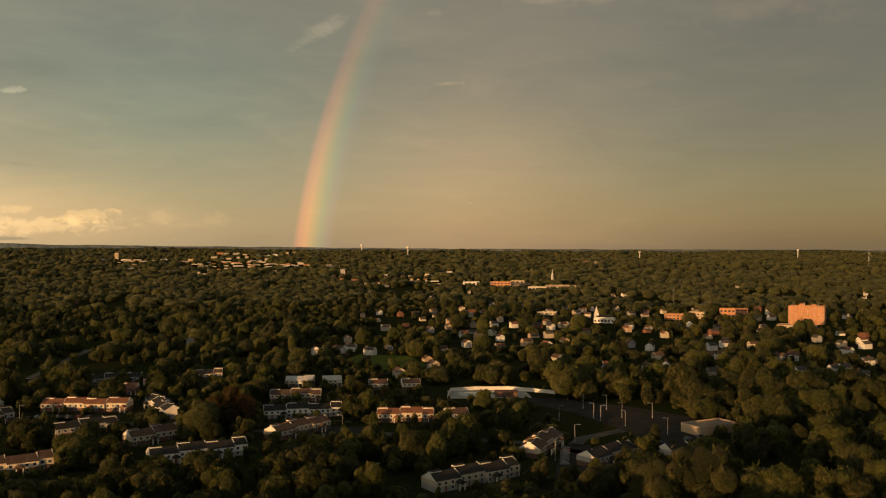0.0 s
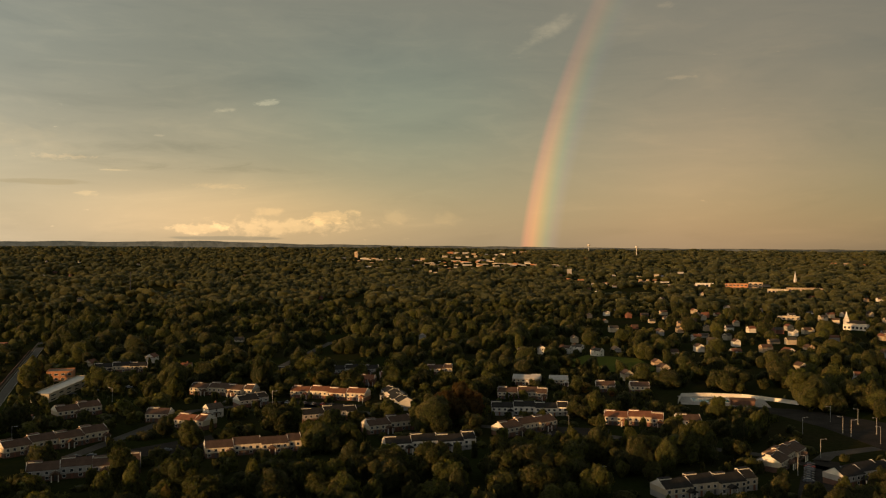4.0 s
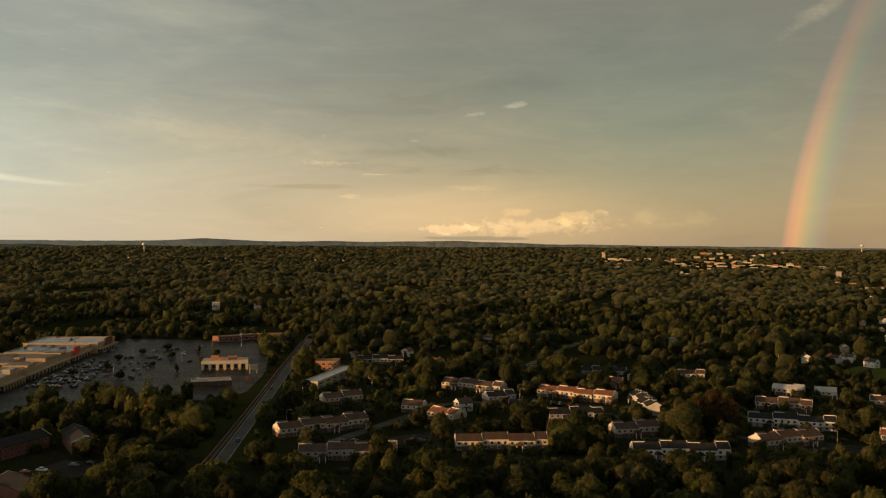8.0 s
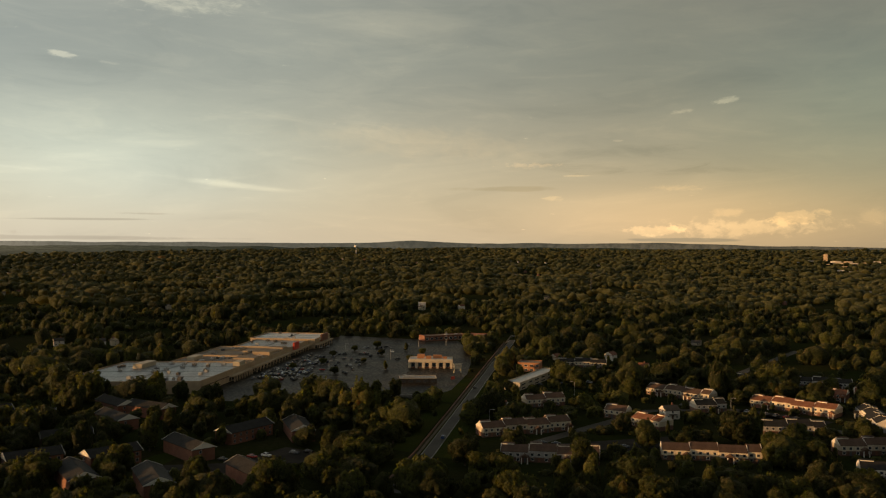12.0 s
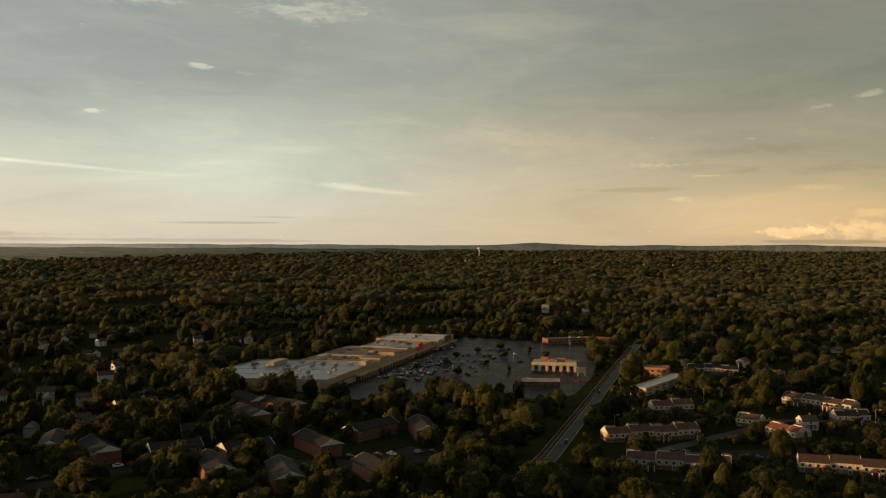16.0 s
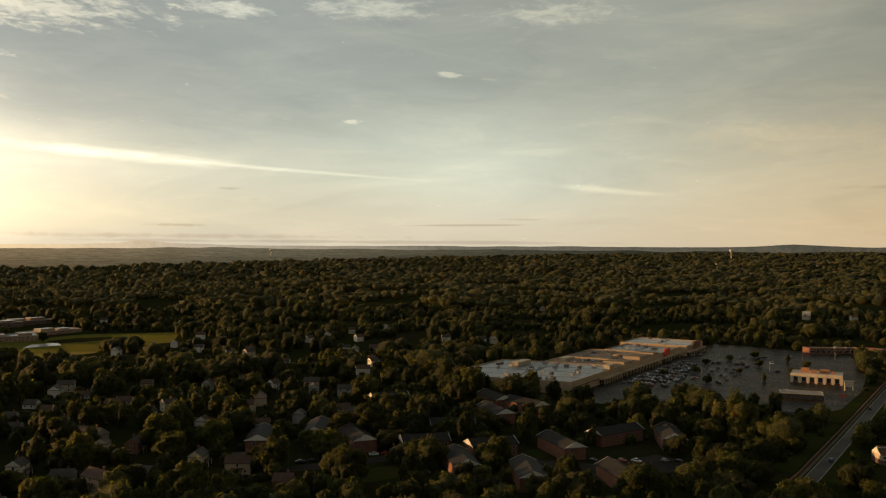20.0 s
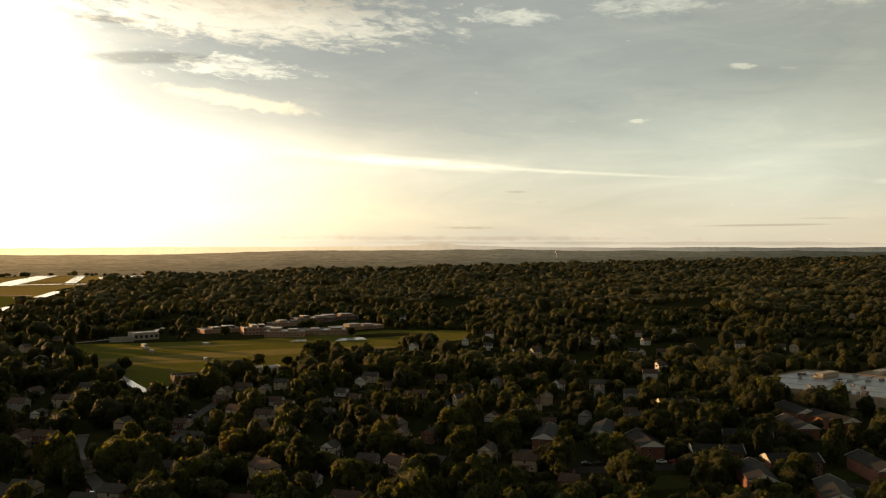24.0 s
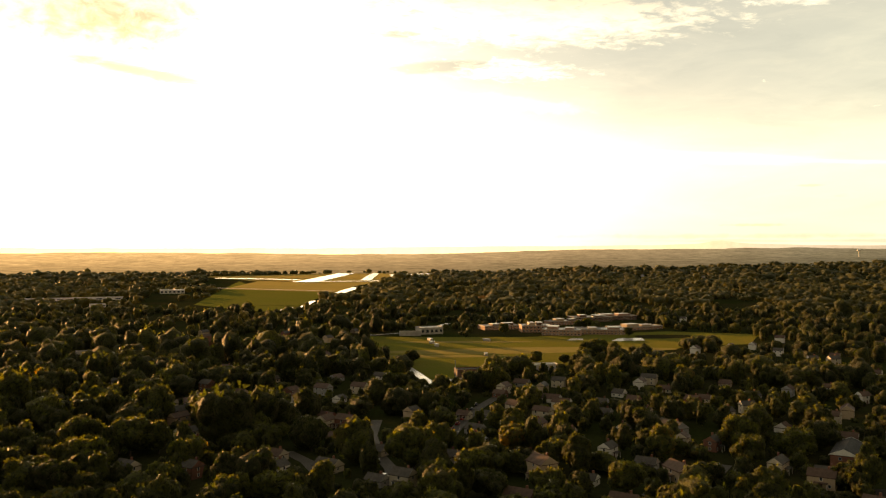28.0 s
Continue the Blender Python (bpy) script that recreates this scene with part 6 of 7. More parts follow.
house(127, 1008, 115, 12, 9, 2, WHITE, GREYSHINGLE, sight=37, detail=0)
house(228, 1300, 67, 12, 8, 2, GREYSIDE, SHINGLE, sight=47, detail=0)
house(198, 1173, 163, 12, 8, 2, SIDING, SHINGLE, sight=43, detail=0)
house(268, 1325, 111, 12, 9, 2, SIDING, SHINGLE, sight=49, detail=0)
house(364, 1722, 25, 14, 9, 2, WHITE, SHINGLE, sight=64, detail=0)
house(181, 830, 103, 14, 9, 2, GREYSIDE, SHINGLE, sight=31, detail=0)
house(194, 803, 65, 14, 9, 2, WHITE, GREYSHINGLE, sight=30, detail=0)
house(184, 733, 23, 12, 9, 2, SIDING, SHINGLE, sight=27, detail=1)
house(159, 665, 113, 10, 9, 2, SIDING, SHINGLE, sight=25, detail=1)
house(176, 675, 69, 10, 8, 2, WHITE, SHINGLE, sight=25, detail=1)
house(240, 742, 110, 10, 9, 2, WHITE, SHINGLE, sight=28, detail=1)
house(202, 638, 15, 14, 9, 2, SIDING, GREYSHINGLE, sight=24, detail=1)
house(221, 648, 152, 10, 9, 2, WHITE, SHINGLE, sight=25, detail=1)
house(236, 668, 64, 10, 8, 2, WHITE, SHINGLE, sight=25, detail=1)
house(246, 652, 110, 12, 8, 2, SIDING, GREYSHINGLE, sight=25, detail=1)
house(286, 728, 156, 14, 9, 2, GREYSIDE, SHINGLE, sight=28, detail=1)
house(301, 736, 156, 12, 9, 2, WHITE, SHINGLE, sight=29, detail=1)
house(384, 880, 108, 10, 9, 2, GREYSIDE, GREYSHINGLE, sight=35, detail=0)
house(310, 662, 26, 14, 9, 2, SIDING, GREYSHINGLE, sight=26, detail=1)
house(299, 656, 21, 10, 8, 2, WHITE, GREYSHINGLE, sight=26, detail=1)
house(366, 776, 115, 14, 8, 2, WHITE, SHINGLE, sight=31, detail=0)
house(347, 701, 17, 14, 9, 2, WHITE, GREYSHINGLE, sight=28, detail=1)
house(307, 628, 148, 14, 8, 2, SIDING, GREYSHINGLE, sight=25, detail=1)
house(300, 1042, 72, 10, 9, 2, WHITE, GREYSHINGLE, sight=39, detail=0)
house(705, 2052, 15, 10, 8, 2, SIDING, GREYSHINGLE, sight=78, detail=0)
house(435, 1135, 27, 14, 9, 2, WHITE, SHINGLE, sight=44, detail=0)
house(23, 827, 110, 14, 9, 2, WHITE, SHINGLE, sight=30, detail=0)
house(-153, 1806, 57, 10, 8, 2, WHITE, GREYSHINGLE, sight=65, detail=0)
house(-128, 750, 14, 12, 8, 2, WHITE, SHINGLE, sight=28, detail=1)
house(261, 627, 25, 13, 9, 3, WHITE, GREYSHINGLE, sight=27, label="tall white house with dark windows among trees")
house(-834, 30, 162, 11, 8, 2, WHITE, SHINGLE, sight=30, detail=0)
house(-852, 50, 169, 11, 8, 2, WHITE, SHINGLE, sight=31, detail=0)
house(-808, 69, 77, 11, 8, 2, WHITE, GREYSHINGLE, sight=29, detail=0)
house(-758, 91, 112, 11, 8, 2, WHITE, GREYSHINGLE, sight=28, detail=1)
house(-782, 111, 78, 11, 8, 2, SIDING, SHINGLE, sight=28, detail=1)
house(-897, 167, 113, 11, 8, 2, WHITE, SHINGLE, sight=33, detail=0)
house(-859, 181, 127, 11, 8, 2, WHITE, SHINGLE, sight=32, detail=0)
house(-893, 208, 157, 9, 8, 2, WHITE, SHINGLE, sight=33, detail=0)
house(-853, 231, 114, 11, 8, 2, WHITE, SHINGLE, sight=32, detail=0)
house(-683, 124, 67, 11, 8, 2, WHITE, SHINGLE, sight=25, detail=1)
house(-604, 82, 81, 9, 8, 2, SIDING, SHINGLE, sight=22, detail=1)
house(-673, 190, 115, 11, 8, 2, SIDING, GREYSHINGLE, sight=25, detail=1)
house(-668, 193, 112, 11, 8, 2, WHITE, GREYSHINGLE, sight=25, detail=1)
house(-755, 201, 158, 9, 8, 2, SIDING, GREYSHINGLE, sight=28, detail=1)
house(-577, 98, 124, 9, 8, 2, WHITE, SHINGLE, sight=21, detail=1)
house(-504, 71, 67, 9, 8, 2, SIDING, SHINGLE, sight=19, detail=1)
house(-558, 33, 121, 11, 8, 2, WHITE, GREYSHINGLE, sight=20, detail=1)
house(-500, 16, 128, 9, 8, 2, WHITE, GREYSHINGLE, sight=18, detail=1)
house(-523, 28, 113, 11, 8, 2, SIDING, GREYSHINGLE, sight=19, detail=1)
house(-824, 316, 75, 12, 9, 2, WHITE, GREYSHINGLE, sight=32)
house(-795, 343, 75, 12, 9, 2, WHITE, GREYSHINGLE, sight=31)
house(-794, 356, 165, 12, 9, 2, SIDING, GREYSHINGLE, sight=31)
house(-934, 893, 165, 12, 9, 2, SIDING, GREYSHINGLE, sight=47)
house(-760, 107, 120, 12, 9, 2, SIDING, GREYSHINGLE, sight=28)
house(-1185, 613, 165, 12, 9, 2, SIDING, GREYSHINGLE, sight=48)
house(-303, -226, 75, 12, 9, 2, SIDING, GREYSHINGLE, sight=14)
house(-427, -243, 120, 12, 9, 2, WHITE, GREYSHINGLE, sight=17)
house(-335.9, -150.3, 75, 14, 11, 1, SIDING, GREYSHINGLE, sight=12)
house(-414.8, -187.1, 165, 11, 9, 2, SIDING, SHINGLE, sight=15)
house(-419.7, -200.1, 75, 9, 7, 1, WHITE, PALEROOF, sight=16)
house(-418.9, -177.7, 75, 13, 9, 2, BRICK, SHINGLE, sight=15)
house(-370.0, -152.1, 165, 11, 8, 2, WHITE, GREYSHINGLE, sight=13)
house(-369.0, -141.1, 75, 14, 9, 1, SIDING, GREYSHINGLE, sight=13)
house(-431.4, -244.8, 75, 9, 8, 1, WHITE, GREYSHINGLE, sight=16)
house(-347.7, -181.1, 75, 12, 9, 1, SIDING, SHINGLE, sight=13)
house(-321.5, -166.3, 165, 10, 8, 2, WHITE, GREYSHINGLE, sight=12)
house(-388.8, -188.2, 75, 12, 9, 1, GREYSIDE, GREYSHINGLE, sight=14)
house(-348.7, -60.8, 45, 14, 11, 3, TAN, SHINGLE, sight=11)
house(-315.7, -63.2, 75, 15, 10, 1, BRICK, REDSHINGLE, sight=11)
house(-346.5, -41.3, 75, 9, 8, 1, WHITE, GREYSHINGLE, sight=11)
house(-437.6, -35.4, 165, 9, 8, 2, WHITE, GREYSHINGLE, sight=14)
house(-522.1, -54.7, 75, 9, 8, 1, GREYSIDE, GREYSHINGLE, sight=17)
house(-490.4, -50.1, 75, 11, 8, 1, GREYSIDE, GREYSHINGLE, sight=16)
house(-459.8, -12.4, 45, 20, 12, 1, GREYSIDE, GREYSHINGLE, sight=15)
house(-425.0, -6.5, 165, 9, 8, 2, SIDING, SHINGLE, sight=14)
house(-379.4, -20.6, 75, 12, 9, 1, GREYSIDE, GREYSHINGLE, sight=13)
house(-363.9, -6.9, 35, 16, 10, 2, TAN, REDSHINGLE, sight=12)
house(-358.2, -96.5, 165, 9, 8, 2, WHITE, GREYSHINGLE, sight=12)
house(-485.7, -100.7, 55, 12, 9, 2, SIDING, SHINGLE, sight=16)
house(-463.4, -108.8, 75, 12, 8, 1, SIDING, GREYSHINGLE, sight=16)
house(-368.8, -107.0, 75, 15, 9, 1, GREYSIDE, GREYSHINGLE, sight=13)
house(-460.6, -124.1, 75, 10, 8, 1, SIDING, SHINGLE, sight=16)
house(-426.3, -108.9, 75, 12, 9, 1, GREYSIDE, GREYSHINGLE, sight=14)
house(-532.0, -2.3, 65, 11, 9, 2, BRICK, SHINGLE, sight=17)
house(-500.2, -28.3, 75, 10, 8, 1, SIDING, SHINGLE, sight=17)
house(-533.7, -119.9, 75, 11, 8, 1, BRICK, SHINGLE, sight=18)
house(-323.1, -112.0, 75, 12, 9, 2, SIDING, GREYSHINGLE, sight=11)
house(-321.3, -122.8, 75, 11, 8, 1, GREYSIDE, GREYSHINGLE, sight=11)
house(-321.0, -25.4, 75, 14, 9, 1, TAN, REDSHINGLE, sight=11)
house(-379.0, -73.4, 75, 12, 8, 1, GREYSIDE, GREYSHINGLE, sight=13)
house(-433.6, -61.9, 75, 9, 7, 1, SIDING, SHINGLE, sight=14)
house(-632.7, -301.8, 75, 12, 9, 1, SIDING, SHINGLE, sight=23)
house(-616.5, -309.9, 75, 12, 9, 1, GREYSIDE, SHINGLE, sight=23)
house(-586.7, -347.7, 75, 13, 9, 1, SIDING, SHINGLE, sight=23)
house(-666.3, -300.7, 165, 9, 8, 2, WHITE, SHINGLE, sight=24)
house(-553.0, 4.7, 75, 10, 8, 1, SIDING, SHINGLE, sight=18)
house(-582.7, -19.6, 75, 11, 8, 1, SIDING, SHINGLE, sight=19)

# ---- church, pool, masts ----
def church(x, y, turn, h, label):
    c = thing("church", x, y, turn, label, "church", "", land(x, y))
    keep_clear(x, y, turn, 14, 9, 70)
    part("nave", box("nave", 22, 11, 4.6, WHITE), c)
    part("roof", gable("roof", 22, 11, 3.6, GREYSHINGLE, 0.4, end_mat=WHITE), c, pose(0, 0, 4.6))
    part("tower", box("tower", 5, 5, h * 0.5, WHITE), c, pose(-10, 0, 0))
    part("belfry", box("belfry", 3.6, 3.6, h * 0.14, WHITE), c, pose(-10, 0, h * 0.5))
    part("spire", tube("spire", 1.9, 0.06, round(h * 0.36, 1), WHITE, 8), c, pose(-10, 0, h * 0.64))
    for i in range(4):
        for s in (-1, 1):
            part("window", window_mesh(1.1, 2.4), c, pose(-5 + i * 4, s * 5.53, 1.5, 0, 0, 0 if s < 0 else 180))


church(212, 1130, 10, 20, "white church with a tall slender spire")
church(308, 2350, 30, 40, "far white church spire above the trees")


def pool(x, y, turn):
    p = thing("swimming_pool", x, y, turn, "fenced open-air pool with pale deck and bath house", "swimming pool")
    keep_clear(x, y, turn, 38, 26, 62)
    part("deck", box("deck", 52, 30, 0.15, CONCRETE), p)
    part("basin_edge", box("basin_edge", 26, 13, 0.12, WHITE), p, pose(-6, 2, 0.15))
    part("water", box("water", 24, 11, 0.06, POOLWATER), p, pose(-6, 2, 0.27), "green-blue pool water")
    part("bath_house", box("bath_house", 14, 6, 3.0, DARKBRICK), p, pose(10, -10, 0.15))
    part("bath_house_roof", gable("bath_house_roof", 14, 6, 1.2, SHINGLE, 0.4), p, pose(10, -10, 3.15))
    way = [(-28, -14), (-24, 12), (-8, 17), (14, 17), (30, 8), (44, -2)]
    for (x0, y0), (x1, y1) in zip(way, way[1:]):
        l, a = math.hypot(x1 - x0, y1 - y0), math.degrees(math.atan2(y1 - y0, x1 - x0))
        n = int(l / 3)
        for i in range(n):
            f = (i + 0.5) / n
            part("fence_panel", box("fence_panel", round(l / n - 0.05, 2), 0.12, 2.4, WHITE), p, pose(x0 + (x1 - x0) * f, y0 + (y1 - y0) * f, 0, 0, 0, a), "white boarded fence panel")


pool(30, 560, 4)


def mast(x, y, h, r, label, mat=None):
    t = thing("mast", x, y, 0, label, "mast", "masts", land(x, y))
    keep_clear(x, y, 0, 3, 3, 60)
    part("shaft", tube("shaft", r, r * 0.6, h, mat or STEEL, 8), t)
    part("head", tube("head", r * 1.5, r * 1.5, h * 0.05, DARKMETAL, 8), t, pose(0, 0, h))
    part("footing", box("footing", r * 4, r * 4, 0.6, CONCRETE), t)


mast(390, 1450, 30, 0.6, "tall slim dark mast above the trees", DARKMETAL)
mast(-1040, 1480, 40, 0.9, "tall slim dark mast above the trees", DARKMETAL)
mast(1640, 3300, 60, 1.2, "far lattice mast on the horizon")
mast(-583, 590, 13, 0.2, "slim flag mast beside the shops")
mast(-603, -169, 12, 0.22, "floodlight mast at the edge of the pitch")

# ---- street lamps ----
for lx, ly, lt in ((83.8, 511.2, 200), (84.9, 481.6, 190), (97.0, 507.8, 200), (101.2, 483.5, 210), (118.1, 482.8, 190), (98.0, 459.7, 200), (87.4, 474.0, 10), (64.4, 473.6, 20), (65.1, 422.0, 10),
                   (50.7, 385.7, 10), (115.6, 440.1, 200), (-52, 445, 170), (-28, 344, 20), (-330, 452, 180), (-305, 342, 20), (-232, 470, 10), (-590, 560, 40), (-540, 480, 40), (-600, 480, 40), (-520, 400, 40)):
    street_lamp(lx, ly, lt)

# ---- sheds and benches on the field ----
for sx, sy, st, l in ((-790, -240, 30, 7), (-812, -252, 60, 5), (-838, -262, 40, 9), (-735, -178, 20, 6), (-850, -205, 60, 8), (-800, -95, 30, 5)):
    shed = thing("dugout", sx, sy, st, "small pale dugout shelter on the playing field", "shelter", "dugouts")
    part("wall", box("wall", l, 2.6, 2.3, CONCRETE), shed)
    part("roof", box("roof", l + 0.6, 3.4, 0.2, PALEROOF), shed, pose(0, 0, 2.3))
    part("bench", box("bench", l - 1, 0.5, 0.5, DARKMETAL), shed, pose(0, -1.6, 0))

# ---- more houses along the streets, among trees ----
def neighbourhood(r0, r1, a0, a1, lot, along, share, turn, seed, detail, floors=(1, 2), sight=8.0):
    rng = random.Random(seed)
    r = r0
    while r < r1:
        n = int(radians(a1 - a0) * r / lot)
        for i in range(n):
            a = radians(a0 + (a1 - a0) * (i + rng.uniform(0.25, 0.75)) / n)
            d = r + rng.uniform(-0.2, 0.2) * along
            x, y = -math.sin(a) * d, math.cos(a) * d
            if rng.random() > share or not free(np.array([x]), np.array([y]), 8.0)[0]:
                continue
            w = rng.choice((WHITE, SIDING, SIDING, GREYSIDE, TAN, BRICK))
            k = rng.choice((GREYSHINGLE, GREYSHINGLE, SHINGLE, REDSHINGLE))
            tone = {WHITE: "white", SIDING: "cream", GREYSIDE: "grey", TAN: "tan", BRICK: "red-brick"}[w]
            house(round(x, 1), round(y, 1), turn + rng.choice((0, 90)) + rng.uniform(-8, 8), rng.choice((10, 12, 14)), rng.choice((8, 9)), rng.choice(floors), w, k, sight, tone + " detached house among garden trees", detail=detail, porch=detail > 0)
        r += along


neighbourhood(340, 470, 74, 128, 23, 27, 0.50, 75, 1, 1, sight=20)
neighbourhood(475, 640, 74, 128, 24, 29, 0.46, 75, 8, 0, sight=26)
neighbourhood(640, 1000, 72, 128, 38, 55, 0.26, 75, 2, -1, sight=30)
neighbourhood(640, 1350, -27, 6, 25, 40, 0.30, 20, 3, -1, sight=30)
neighbourhood(650, 1000, 5, 40, 48, 80, 0.12, 10, 4, 0)
neighbourhood(1250, 2200, -27, 30, 70, 120, 0.10, 20, 5, -1, sight=70)
neighbourhood(900, 1900, 30, 105, 60, 110, 0.055, 75, 6, -1, sight=70)
neighbourhood(2200, 3800, 20, 100, 90, 170, 0.09, 75, 7, -1, sight=150)

# ---- planting islands in the parking lot ----
for i, (ix, iy) in enumerate(((150, -40), (165, -70), (200, -35), (215, -75), (240, -45), (255, -90), (185, -105), (130, -95), (100, -62), (225, -110), (270, -60), (120, -24))):
    px, py = mall_at(ix, iy)
    isle = thing("planting_island", px, py, 127.7, "kerbed planting island with soil in the parking lot", "planting island", "planting islands")
    part("kerb", box("kerb", 9.0, 2.4, 0.2, CONCRETE), isle, pose(0, 0, 0.02))
    part("soil", box("soil", 8.5, 1.9, 0.1, SOIL), isle, pose(0, 0, 0.2))
    LOT_TREES.append((px, py))

lot = bpy.data.objects["parking_lot"]
for i in range(16):
    (x0, y0), (x1, y1) = mall_at(72 + i * 13.2, -10), mall_at(72 + i * 13.2, -62 - 20 * (i % 2))
    stripe = part("bay_line", box("bay_line", round(math.hypot(x1 - x0, y1 - y0), 1), 0.3, 0.02, LINE), lot, pose((x0 + x1) / 2, (y0 + y1) / 2, 0.055, 0, 0, math.degrees(math.atan2(y1 - y0, x1 - x0))))

# ---- cars ----
CARS = car_maker()
PLACED = set()


def park(x, y, turn, rng):
    k = rng.choice((0, 1, 2, 2, 2, 2, 2, 3, 3, 3, 4, 5))
    m = pose(x, y, 0.06, 0, 0, turn)
    if k in PLACED:
        copy_thing(CARS[k], m)
    else:
        CARS[k].matrix_basis = m
        PLACED.add(k)


def park_all():
    rng = random.Random(21)
    for row in range(10):
        for i in range(22):
            fx, fy = 64 + row * 15.5 + (4.6 if i % 2 else 0), -12 - (i // 2) * 3.0
            if rng.random() < 0.80 - 0.05 * row - 0.014 * i:
                x, y = mall_at(fx, fy)
                park(x, y, 127.7 + rng.choice((0, 180)) + rng.uniform(-3, 3), rng)
    for row in range(9):
        for i in range(16):
            if rng.random() < 0.17:
                x, y = mall_at(100 + row * 20 + (4.8 if i % 2 else 0), -50 - (i // 2) * 3.0)
                park(x, y, 127.7 + rng.choice((0, 180)) + rng.uniform(-3, 3), rng)
    for i in range(20):
        x, y = mall_at(rng.uniform(20, 290), rng.uniform(-95, -8))
        park(x, y, rng.uniform(0, 360), rng)
    for x0, y0, x1, y1, n, turn in ((53, 372, 58, 405, 9, 5), (-60, 432, -36, 433, 6, 90), (-22, 416, -10, 438, 6, 150), (-226, 478, -186, 478, 8, 90), (-258, 328, -226, 350, 7, 40), (-345, 172, -322, 170, 6, 80),
                                    (-336, 200, -322, 236, 7, 20), (-376, 70, -380, 116, 9, 80), (98, 412, 130, 432, 5, 30), (-311, -145, -345, -166, 5, 215), (-322, -118, -400, -158, 8, 205), (-400, -120, -500, -127, 8, 183), (-346, 0, -390, 9, 4, 170), (-372, 462, -352, 500, 9, 20), (24, 330, 42, 344, 5, 40)):
        for i in range(n):
            if rng.random() < 0.75:
                f = i / (n - 1)
                park(x0 + (x1 - x0) * f, y0 + (y1 - y0) * f, turn + rng.uniform(-4, 4), rng)
    for f, off in ((0.18, 1.5), (0.33, -1.5), (0.62, 1.5), (0.80, -1.5), (0.86, 1.5)):
        i = min(3, int(f * 4))
        a, b = AVENUE[i], AVENUE[1 + i]
        k = f * 4 - i
        t = math.atan2(b[1] - a[1], b[0] - a[0])
        park(a[0] + (b[0] - a[0]) * k - math.sin(t) * off, a[1] + (b[1] - a[1]) * k + math.cos(t) * off, math.degrees(t), rng)


park_all()
# ---- trees ----
VIEW = (-30.5, 137.5)     # the fan of directions, degrees to the left of +y, in which trees are planted


def ico(sub):
    bm = bmesh.new()
    bmesh.ops.create_icosphere(bm, subdivisions=sub, radius=1.0)
    bm.verts.ensure_lookup_table()
    v = np.array([p.co[:] for p in bm.verts])
    f = np.array([[p.index for p in q.verts] for q in bm.faces])
    bm.free()
    return v, f


def lumpy(v, seed, amount, freq):
    out = v.copy()
    for i, p in enumerate(v):
        q = Vector(p) * freq + Vector((seed * 3.7, seed * 1.3, seed * 2.1))
        out[i] = p * (1 + amount * noise.noise(q) + amount * 0.6 * noise.noise(q * 2.3))
    return out


def crown_template(kind, seed, leaves, leaf=0.1, fine=False):
    """Crown of unit height and radius: a broad dome with clumps round it, and loose leaf sprays on the outside."""
    rng = random.Random(seed)
    sub1, sub2 = ico(1), ico(2)
    V, F, n = [], [], 0
    clumps = []
    if kind == "full":
        clumps.append((0, 0, 0.46, 0.60, True))
        for i in range(16 if fine else 9):
            h = rng.random() ** 0.8
            wide = (0.80, 0.94, 0.66)[seed % 3] * math.sin(math.pi * min(0.97, 0.18 + 0.74 * h)) ** 0.7
            a = i * 2.4 + rng.uniform(-0.5, 0.5)
            clumps.append((wide * 0.72 * math.cos(a), wide * 0.72 * math.sin(a), 0.16 + 0.70 * h, rng.uniform(0.20, 0.36), fine))
    elif kind == "mid":
        clumps.append((0, 0, 0.42, 0.68, True))
        for i in range(3):
            a = i * 2.1 + rng.uniform(-0.5, 0.5)
            h = rng.random()
            far = (0.66, 0.46)[i % 2] * (1.1 - 0.6 * h)
            clumps.append((far * math.cos(a), far * math.sin(a), 0.30 + 0.46 * h, rng.uniform(0.26, 0.42), False))
    elif kind == "low":
        clumps.append((0, 0, 0.42, 0.80, True))
    elif kind == "tiny":
        clumps.append((0, 0, 0.45, 0.85, False))
    for k, (cx, cy, cz, r, round_one) in enumerate(clumps):
        v, f = sub2 if round_one else sub1
        w = lumpy(v, seed * 10 + k, (0.62 if kind == "low" else 0.48) if round_one else 0.36, 2.3) * (r, r, r * 0.80) + (cx, cy, cz)
        V.append(w), F.append(f + n)
        n += len(w)
    for i in range(leaves):
        cx, cy, cz, r, _ = clumps[rng.randrange(len(clumps))]
        d = Vector((rng.gauss(0, 1), rng.gauss(0, 1), rng.gauss(0.25, 1))).normalized()
        c = Vector((cx, cy, cz)) + Vector((d.x * r, d.y * r, d.z * r * 0.82)) * rng.uniform(0.90, 1.16)
        s = rng.uniform(0.6, 1.2) * leaf
        t = d.orthogonal().normalized() * s
        t.rotate(Euler((rng.uniform(-1, 1), rng.uniform(-1, 1), rng.uniform(-3, 3))))
        b = t.cross(d).normalized() * s
        b.rotate(Euler((rng.uniform(-0.8, 0.8), rng.uniform(-0.8, 0.8), 0)))
        V.append(np.array([(c - t), (c + t * 0.8), (c + b)])), F.append(np.array([[0, 1, 2]]) + n)
        n += 3
    return np.concatenate(V), np.concatenate(F)


